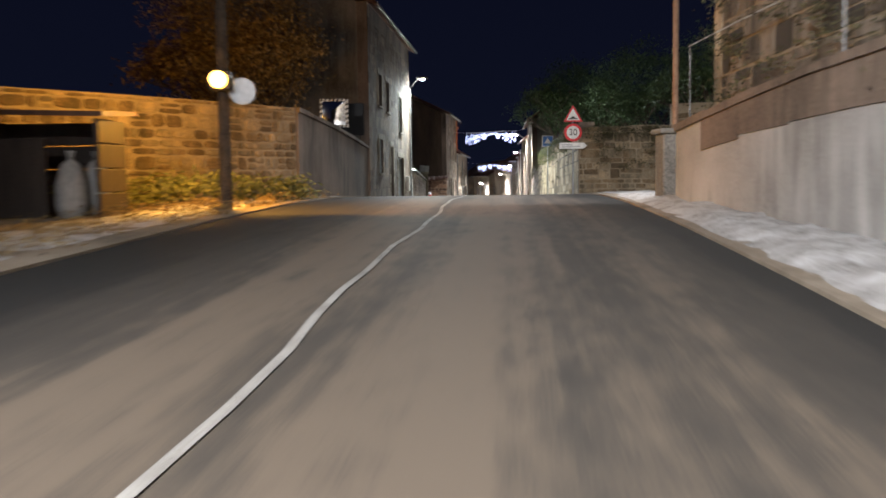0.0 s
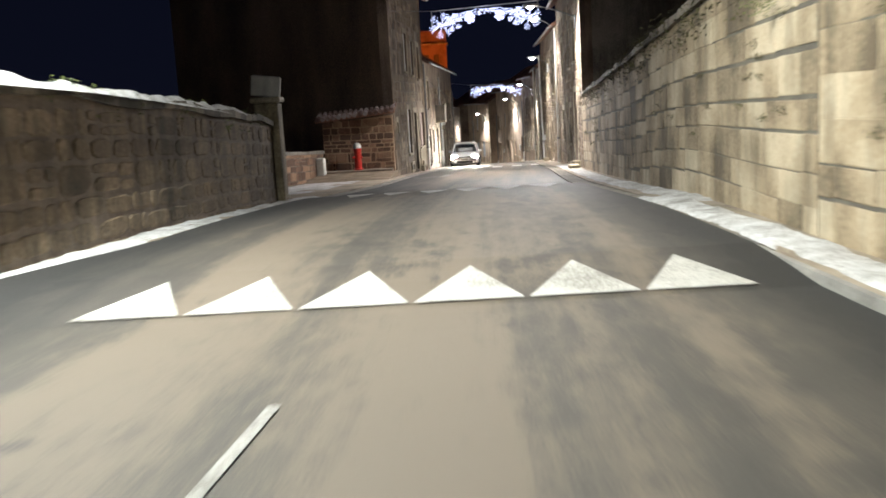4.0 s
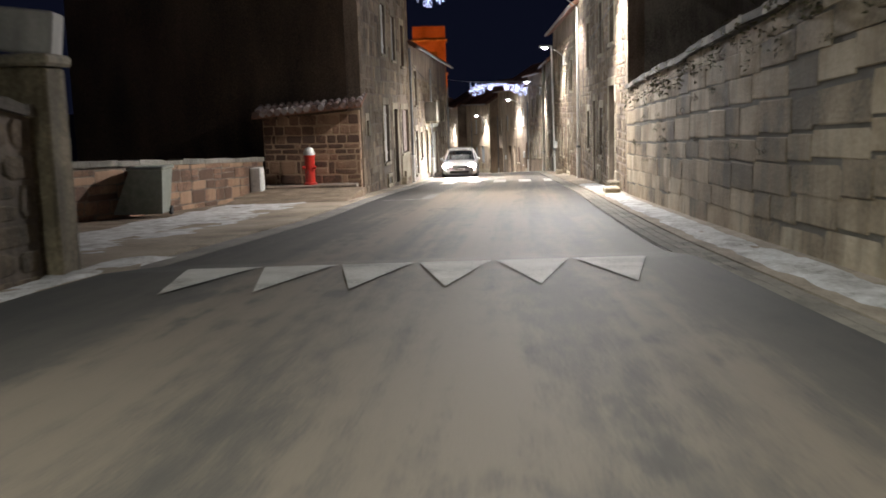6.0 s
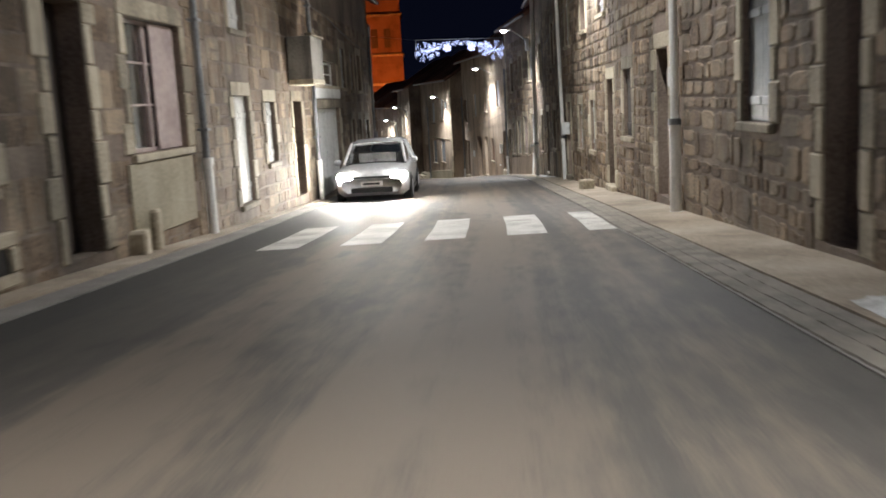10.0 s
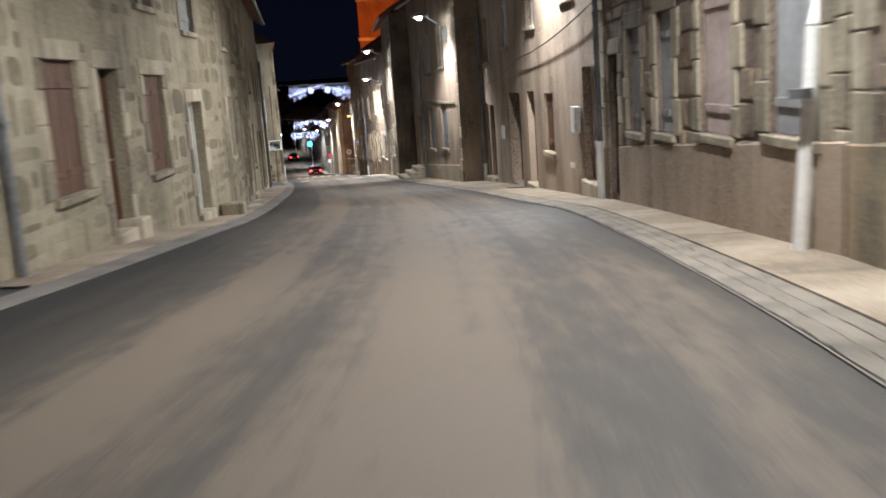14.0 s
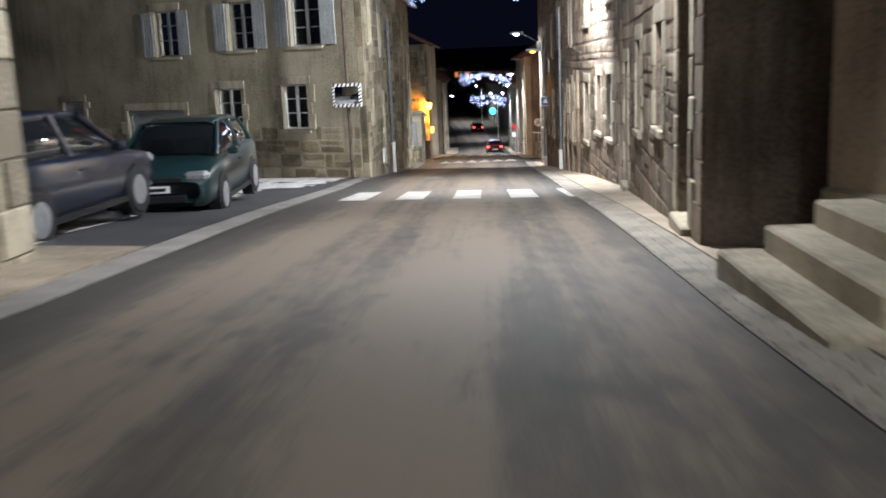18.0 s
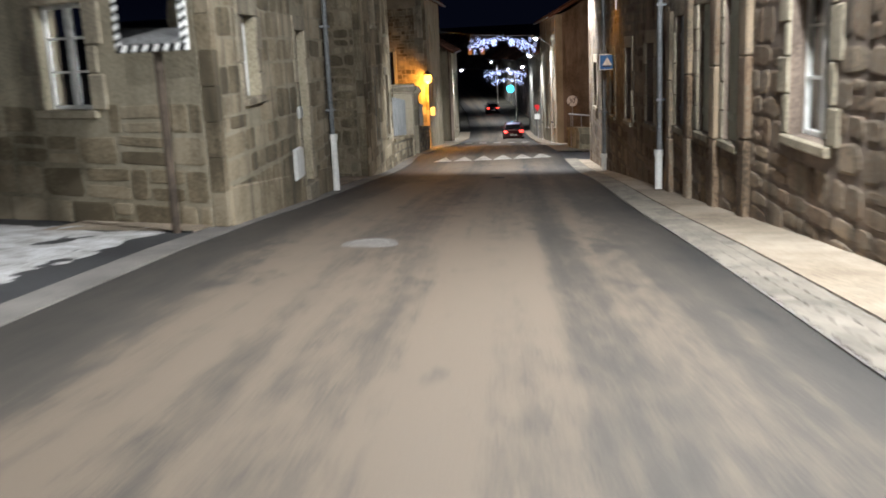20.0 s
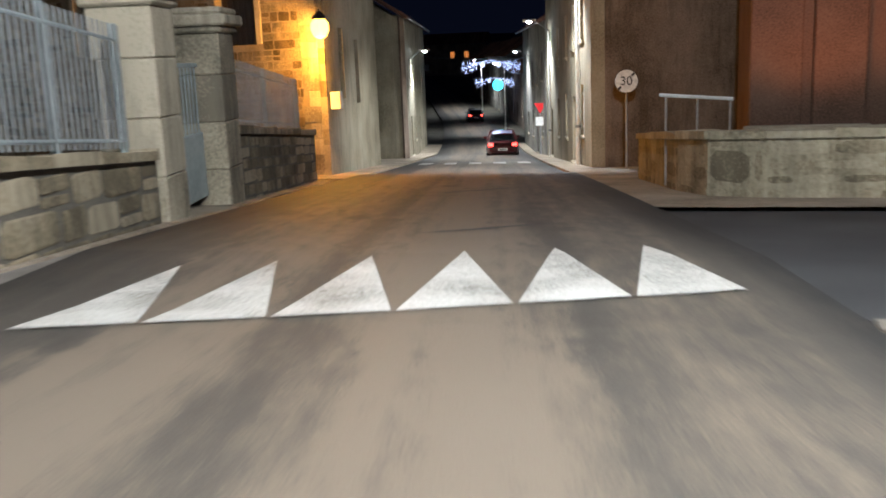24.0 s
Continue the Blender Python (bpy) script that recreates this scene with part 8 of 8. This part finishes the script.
# ---------------------------------------------------------------- church square
lw = yard_wall("low curved stone wall of big pale blocks with a snowy coping", [(9.0, 206.2), (-2.0, 206.65), (-3.6, 206.75), (-4.35, 207.2), (-4.75, 208.4), (-5.5, 212.8)], -1, 0.88, 0.35, RENDER_SAND, dict(course=0.36, stone=0.55, jitter=0.5, gap=0.08, proud=0.003, shape="cobble", wave=0.06, turn=0.06), seed=41, cap=0.8, cap_mat=RENDER_SAND, stone_mat=SAND_STONE, limit=120)
rail = thing("handrail", (-4.6, 209.0, gz(209) + 1.0), "white tubular handrail on the low wall", "rail")
mb = MB()
mb.tube((-5.05, 209.4, -9.75), (-3.9, 208.9, -9.82), 0.03, 0.03, 10)
part("top_rail", mb, POLE_WHITE, rail)
for x, y in ((-4.95, 209.35), (-4.45, 209.15), (-3.95, 208.92)):
    mb = MB()
    mb.tube((x, y, gz(y) + 0.1), (x, y, -9.79), 0.018, 0.018, 8)
    part("post", mb, STEEL, rail)
# church tower with pilasters
zc = gz(214) - 0.5
PILASTERS = ((-3.25, -2.2), (-1.98, -0.95), (1.5, 2.55))
tw = thing("church_tower", (-0.4, 217.0, zc + 0.5), "square church tower of red-brown render in orange floodlight", "tower")
mb = MB()
mb.box(-3.1, 214.5, zc, 2.4, 220.0, 14.0)
part("shaft", mb, RENDER_RED, tw)
for x0, x1 in PILASTERS:
    mb = MB()
    mb.bevel_box(x0, 214.2, zc, x1, 214.497, 6.0, 0.03)
    part("pilaster", mb, RENDER_RED, tw)
    mb = MB()
    mb.bevel_box(x0 - 0.12, 214.02, zc, x1 + 0.12, 214.197, zc + 1.6, 0.03)
    part("pilaster_base", mb, QUOIN, tw)
for z in (2.0, 6.003, 11.5):
    mb = MB()
    mb.bevel_box(-3.4, 214.1, z, 2.7, 220.3, z + 0.35, 0.06)
    part("cornice", mb, QUOIN, tw)
for x in (0.3,):
    mb = MB()
    mb.box(x - 0.5, 214.44, zc + 7.0, x + 0.5, 214.497, zc + 10.4)
    part("window", mb, CAR_GLASS, tw)
mb = MB()
for p in ((-1.3, 7.2), (0.5, 7.2)):
    mb.box(p[0] - 0.45, 214.45, p[1], p[0] + 0.45, 214.498, p[1] + 2.6)
part("belfry_opening", mb, DARK_WOOD_AND_ROOM, tw)
for x, y, z, tgt in ((-2.2, 211.4, gz(211) + 0.45, (-1.2, 214.5, -2.0)), (1.8, 211.4, gz(211) + 0.45, (0.8, 214.5, -1.0))):
    p = Vector((x, y, z))
    ob = thing("floodlight", Vector((x, y, z)), "black floodlight on the ground aimed up at the church tower", "floodlight", "church floodlights")
    mb = MB()
    mb.tube((x, y, gz(y) - 0.2), (x, y, z - 0.17), 0.035, 0.035, 10)
    part("stand", mb, ZINC, ob)
    mb = MB()
    mb.bevel_box(-0.2, -0.12, -0.18, 0.2, 0.12, 0.12, 0.03, Matrix.Translation(p))
    part("housing", mb, BLACK, ob)
    spot("floodlight_light", p + Vector((0.0, 0.3, 0.35)), tgt, 240, (1.0, 0.36, 0.12), 125, 0.15)
for x in (-0.9, 1.6):
    p = Vector((x, 197.25, -1.6))
    ob = thing("floodlight", p, "black floodlight bracketed to a house end wall", "floodlight", "church floodlights")
    mb = MB()
    mb.tube(p + Vector((0, -0.4, -0.05)), p + Vector((0, -0.1, -0.05)), 0.03, 0.03, 8)
    part("bracket", mb, ZINC, ob)
    mb = MB()
    mb.bevel_box(-0.2, -0.12, -0.16, 0.2, 0.12, 0.14, 0.03, Matrix.Translation(p))
    part("housing", mb, BLACK, ob)
    spot("floodlight_light", p + Vector((0, 0.25, 0.1)), (-0.4, 214.5, 7.5), 14000, (1.0, 0.22, 0.03), 48, 0.15)
# house beyond the church square
hX, fX = house((-7.1, 221.0), (-10.9, 241.0), -1, 7.4, [(2, 2.9, 1, 2.6, "shut", WHITE_PAINT), (5, 6, 0.1, 2.4, "door"), (8, 9, 1, 2.6, "shut", WHITE_PAINT), (12, 13, 1, 2.6, "win"), (16, 17, 0.1, 2.3, "door"), (2, 3, 4, 5.5, "win"), (5, 6, 4, 5.5, "shut", WHITE_PAINT), (8, 9, 4, 5.5, "win"), (12, 13, 4, 5.5, "shut", WHITE_PAINT)],
               RENDER_CREAM, "pale house row lit by a street lamp beyond the church", depth=8.0, gable=RENDER_BROWN)
hY, fY = house((-10.95, 241.05), (-15.2, 262.0), -1, 6.8, [(2, 2.9, 1, 2.6, "shut", WHITE_PAINT), (6, 7, 0.1, 2.4, "door"), (10, 11, 1, 2.6, "shut", WHITE_PAINT), (2, 3, 4, 5.5, "win"), (6, 7, 4, 5.5, "win"), (10, 11, 4, 5.5, "win"), (15, 16, 1, 2.4, "win")],
               RENDER_GREY, "grey house row down the far street", depth=8.0)


# ---------------------------------------------------------------- plants
def leaf_cloud(mb, centre, size, count, leaf, rnd, flat=0.7):
    """Small folded leaves round a point, thinner towards its edge."""
    c = Vector(centre)
    for _ in range(count):
        d = Vector((rnd.gauss(0, 1), rnd.gauss(0, 1), rnd.gauss(0, flat)))
        p = c + d * size * 0.45
        a = Vector((rnd.uniform(-1, 1), rnd.uniform(-1, 1), rnd.uniform(-0.6, 0.6))).normalized()
        b = a.orthogonal().normalized()
        l, w = leaf * rnd.uniform(0.6, 1.4), leaf * rnd.uniform(0.35, 0.6)
        n = a.cross(b) * w * 0.25
        k = len(mb.v)
        mb.v += [tuple(p - a * l / 2), tuple(p + b * w / 2 + n), tuple(p + a * l / 2), tuple(p - b * w / 2 + n)]
        mb.f += [(k, k + 1, k + 2), (k, k + 2, k + 3)]


def limb_tree(mb, p, d, length, r, depth, rnd, tips):
    q = p + d * length
    mb.tube(p, q, r, r * 0.7, 6, False)
    if depth == 0:
        tips.append(q)
        return
    for _ in range(rnd.choice((2, 3, 3))):
        e = (d + Vector((rnd.uniform(-0.7, 0.7), rnd.uniform(-0.7, 0.7), rnd.uniform(-0.15, 0.5)))).normalized()
        limb_tree(mb, q, e, length * rnd.uniform(0.62, 0.85), r * 0.62, depth - 1, rnd, tips)


def tree(place, height, label, leafy, seed, spread=1.0, material=LEAF):
    rnd = random.Random(seed)
    p = Vector(place)
    ob = thing("tree", p, label, "tree")
    mb, tips = MB(), []
    mb.tube(p - Vector((0, 0, 0.3)), p + Vector((0, 0, height * 0.22)), height * 0.03, height * 0.024, 10)
    for k in range(5):
        w = 2 * math.pi * k / 5 + rnd.uniform(-0.4, 0.4)
        limb_tree(mb, p + Vector((0, 0, height * rnd.uniform(0.17, 0.22))), Vector((math.cos(w) * 0.55 * spread, math.sin(w) * 0.55 * spread, 1)).normalized(), height * 0.24, height * 0.013, 4, rnd, tips)
    part("trunk", mb, BARK if leafy else TWIG, ob)
    cr = MB()
    if leafy:
        for t in tips:
            leaf_cloud(cr, t, height * 0.09, 26, 0.17, rnd)
    else:
        for t in tips:
            for _ in range(9):
                e = Vector((rnd.uniform(-1, 1), rnd.uniform(-1, 1), rnd.uniform(-0.2, 1))).normalized()
                cr.tube(t, t + e * height * rnd.uniform(0.05, 0.1), 0.008, 0.003, 3, False)
    part("crown", cr, material if leafy else TWIG, ob)
    return ob


gold = tree((-6.6, 30.2, gz(30)), 6.0, "tree with dry golden leaves behind the garden wall", True, 3, 1.2, DRY_LEAF)


def foliage(parent, centre, size, clumps, material, seed, leaf=0.13, per=46):
    """A dense uneven mass of leaves round a crown."""
    rnd = random.Random(seed)
    mb = MB()
    for _ in range(clumps):
        d = Vector((rnd.gauss(0, 1), rnd.gauss(0, 1), rnd.gauss(0, 1))).normalized() * rnd.uniform(0.35, 1.0) ** 0.5
        leaf_cloud(mb, Vector(centre) + Vector((d.x * size[0], d.y * size[1], d.z * size[2])), 0.75, per, leaf, rnd)
    part("leaves", mb, material, parent, kind="stuff")


foliage(gold, (-6.7, 30.2, 5.5), (2.7, 2.5, 2.5), 230, DRY_LEAF, 77)
for p, h, c, size, n, sd in (((8.6, 58.0), 8.0, (8.0, 57.5, 5.6), (2.7, 2.8, 2.3), 300, 5), ((11.2, 50.0), 7.0, (10.6, 50.0, 5.6), (2.9, 2.8, 2.3), 260, 6), ((12.5, 41.0), 7.0, (12.3, 41.0, 5.4), (2.6, 2.6, 2.0), 200, 7)):
    foliage(tree((*p, gz(p[1])), h, "dark evergreen tree leaning over the ashlar wall", True, sd, 1.2), c, size, n, LEAF, sd + 20)


def ivy(label, pts, size, count, leaf, seed, material=IVY, name="ivy"):
    rnd = random.Random(seed)
    mb = MB()
    for p in pts:
        leaf_cloud(mb, p, size, count, leaf, rnd, 0.5)
    return tagged(new(name, mb.mesh(name, material)), label, "plant", "", "stuff")


rnd = random.Random(8)
ivy("low ivy and brambles at the foot of the garden wall", [Vector((-8.0 + 4.0 * q, 16.6 + 6.6 * q, gz(17) + rnd.uniform(0.1, 0.55))) + Vector((rnd.uniform(-0.2, 1.0), rnd.uniform(-0.9, 0.2), 0)) for q in [rnd.random() for _ in range(70)]], 0.5, 60, 0.13, 9)
ivy("dry leaves and grass littering the verge", [S(y, left_edge(y) - 0.15 - 2.3 * rnd.random(), 0.07) for y in [1 + 24 * rnd.random() for _ in range(200)]], 0.32, 34, 0.07, 20, DRY_LEAF, "leaf_litter")
ivy("tufts of moss and dead ivy on the ashlar wall", [Vector((np.interp(y, [35, 52, 78], [4.95, 5.42, 7.12]) + rnd.uniform(-0.1, 0.1), y, gz(y) + 2.45 + rnd.uniform(-0.25, 0.3))) for y in [35 + 43 * rnd.random() for _ in range(150)]], 0.36, 40, 0.07, 10, MOSS, "moss")
ivy("green moss and ivy hanging from the ashlar wall top", [Vector((np.interp(y, [35, 52], [4.86, 5.33]) - rnd.uniform(0.0, 0.08), y, gz(y) + 2.72 - 0.75 * rnd.random() ** 1.8)) for y in [35 + 19 * rnd.random() ** 1.3 for _ in range(150)]], 0.24, 110, 0.045, 14)
ivy("ivy and grass tufts along the garden wall top", [Vector((np.interp(y, [51.2, 63.6], [-1.95, -1.45]) - rnd.uniform(0.0, 0.35), y, gz(y) + 1.72 + rnd.uniform(-0.25, 0.15))) for y in [51.5 + 12 * rnd.random() for _ in range(46)]], 0.2, 40, 0.055, 18)
ivy("dark moss growing out of the ashlar joints", [Vector((np.interp(y, [35, 52, 78], [4.86, 5.33, 7.03]) - 0.015, y, gz(y) + rnd.uniform(0.9, 2.5))) for y in [36 + 41 * rnd.random() for _ in range(70)]], 0.1, 60, 0.028, 16, MOSS, "moss")
ivy("brambles and ivy on the broken wall end", [Vector((x, 34.35 - rnd.uniform(0, 0.15), gz(34.4) + 2.5 - 1.5 * rnd.random() ** 2)) for x in [4.95 + 5.5 * rnd.random() for _ in range(60)]], 0.34, 50, 0.08, 15, MOSS)
ivy("ivy hanging on the terrace house wall", [Vector((np.interp(y, [-30, 17.5], [3.72, 4.92]) - rnd.uniform(0.0, 0.25), y, gz(y) + rnd.uniform(1.5, 4.6))) for y in [-6 + 23 * rnd.random() for _ in range(80)]], 0.5, 120, 0.085, 11, MOSS)

# bin shelter on the verge
sh = thing("bin_shelter", (-6.6, 15.6, gz(15.6)), "dark timber shelter with a sloping roof and pale sacks", "shelter")
zb = gz(15.6)
for x0, x1 in ((-7.6, -7.52), (-5.62, -5.54)):
    for i in range(4):
        mb = MB()
        mb.bevel_box(x0, 15.0, zb + 0.02 + 0.4 * i, x1, 16.2, zb + 0.4 + 0.4 * i, 0.01)
        part("side_board", mb, DARK_WOOD_AND_ROOM, sh)
for i in range(4):
    mb = MB()
    mb.bevel_box(-7.6, 16.21, zb + 0.02 + 0.4 * i, -5.54, 16.27, zb + 0.4 + 0.4 * i, 0.01)
    part("back_board", mb, DARK_WOOD_AND_ROOM, sh)
mb = MB()
mb.bevel_box(-7.5, 15.0, zb + 0.02, -6.4, 15.06, zb + 1.3, 0.01)
part("front_panel", mb, DARK_WOOD_AND_ROOM, sh)
mb = MB()
mb.hexa([Vector(v) for v in ((-7.8, 14.8, zb + 1.68), (-5.4, 14.8, zb + 1.62), (-5.4, 16.5, zb + 1.72), (-7.8, 16.5, zb + 1.8), (-7.8, 14.8, zb + 1.76), (-5.4, 14.8, zb + 1.7), (-5.4, 16.5, zb + 1.8), (-7.8, 16.5, zb + 1.88))])
part("roof", mb, BROWN_WOOD, sh)
for k, (x, y, r) in enumerate(((-6.1, 15.25, 0.26), (-5.85, 15.7, 0.24))):
    ob = thing("sack", (x, y, zb), "pale tied sack standing in the shelter", "sack", "sacks")
    mb = MB()
    mb.lathe([(r * 0.8, 0.0), (r, 0.2), (r * 0.95, 0.55), (r * 0.6, 0.85), (r * 0.15, 0.95), (r * 0.3, 1.08)], 14, Matrix.Translation((x, y, zb + 0.02)))
    part("bag", mb, CURTAIN, ob, smooth=True)

# overhead cables
cab = thing("overhead_cable", S(100, 2.0, 6.5), "thin black cables along the house fronts", "cable")
for pts in ([fR1.at(1, fR1.ground(1) + 5.2, 0.1), fR2.at(2, fR2.ground(2) + 5.0, 0.1), fR2.at(15, fR2.ground(15) + 4.9, 0.1), fR3.at(9, fR3.ground(9) + 4.8, 0.1)],
            [fR4.at(1, fR4.ground(1) + 3.6, 0.1), fR4.at(9, fR4.ground(9) + 3.4, 0.1), fR5.at(8, fR5.ground(8) + 3.3, 0.1), fR5.at(16, fR5.ground(16) + 3.2, 0.1)],
            [fC.at(1, fC.ground(1) + 5.0, 0.1), fC.at(12, fC.ground(12) + 4.9, 0.1), fC.at(21, fC.ground(21) + 5.0, 0.1)]):
    mb = MB()
    full = []
    for a, b in zip(pts[:-1], pts[1:]):
        full += [a.lerp(b, k / 6) - Vector((0, 0, 0.12 * math.sin(math.pi * k / 6))) for k in range(6)]
    mb.path(full + [pts[-1]], 0.012, 5)
    part("cable", mb, BLACK, cab)


# ---------------------------------------------------------------- far house with lit windows
hH, fH = house((-60.0, 400.0), (-44.0, 400.0), 1, 6.5, [(7.9, 8.9, 3.4, 4.8, "lit"), (11.1, 12.1, 3.4, 4.8, "lit"), (2, 3, 0.8, 2.2, "shut", WHITE_PAINT)], RENDER_BROWN, "dark distant house with two lit windows", depth=7)


# ---------------------------------------------------------------- setts of the gutter
setts = tagged(new("gutter_setts"), "rows of worn granite setts along the road edge", "gutter", "", "structure")
rnd = random.Random(61)
SETT = []
for k in range(6):
    r = random.Random(300 + k)
    mb = MB()
    lo = [Vector((-0.5, -0.5, -0.5)), Vector((0.5, -0.5, -0.5)), Vector((0.5, 0.5, -0.5)), Vector((-0.5, 0.5, -0.5))]
    mb.hexa(lo + [Vector((v.x * 0.96 + r.uniform(-0.04, 0.04), v.y * 0.97 + r.uniform(-0.02, 0.02), 0.5 + r.uniform(-0.2, 0.2))) for v in lo])
    SETT.append(mb)
SETT_MESH = [q.mesh("sett", SETT_STONE) for q in SETT]
rest, y = MB(), 52.5
while y < 198:
    l = rnd.uniform(0.18, 0.25)
    for j in range(3):
        u = right_edge(y) + 0.05 + 0.13 * j
        m = Matrix.Translation(S(y + l / 2, u, 0.012)) @ Matrix.Rotation(rnd.uniform(-0.05, 0.05), 4, "Z") @ Matrix.Diagonal((0.128, l - 0.006, 0.026, 1))
        k = rnd.randrange(6)
        if 96 < y < 116:
            ob = new("sett", SETT_MESH[k])
            ob.parent = setts
            ob.matrix_basis = m
        else:
            b0 = len(rest.v)
            rest.v += [tuple(m @ Vector(v)) for v in SETT[k].v]
            rest.f += [tuple(b0 + i for i in f) for f in SETT[k].f]
    y += l
part("paving", rest, SETT_STONE, setts, kind="stuff")
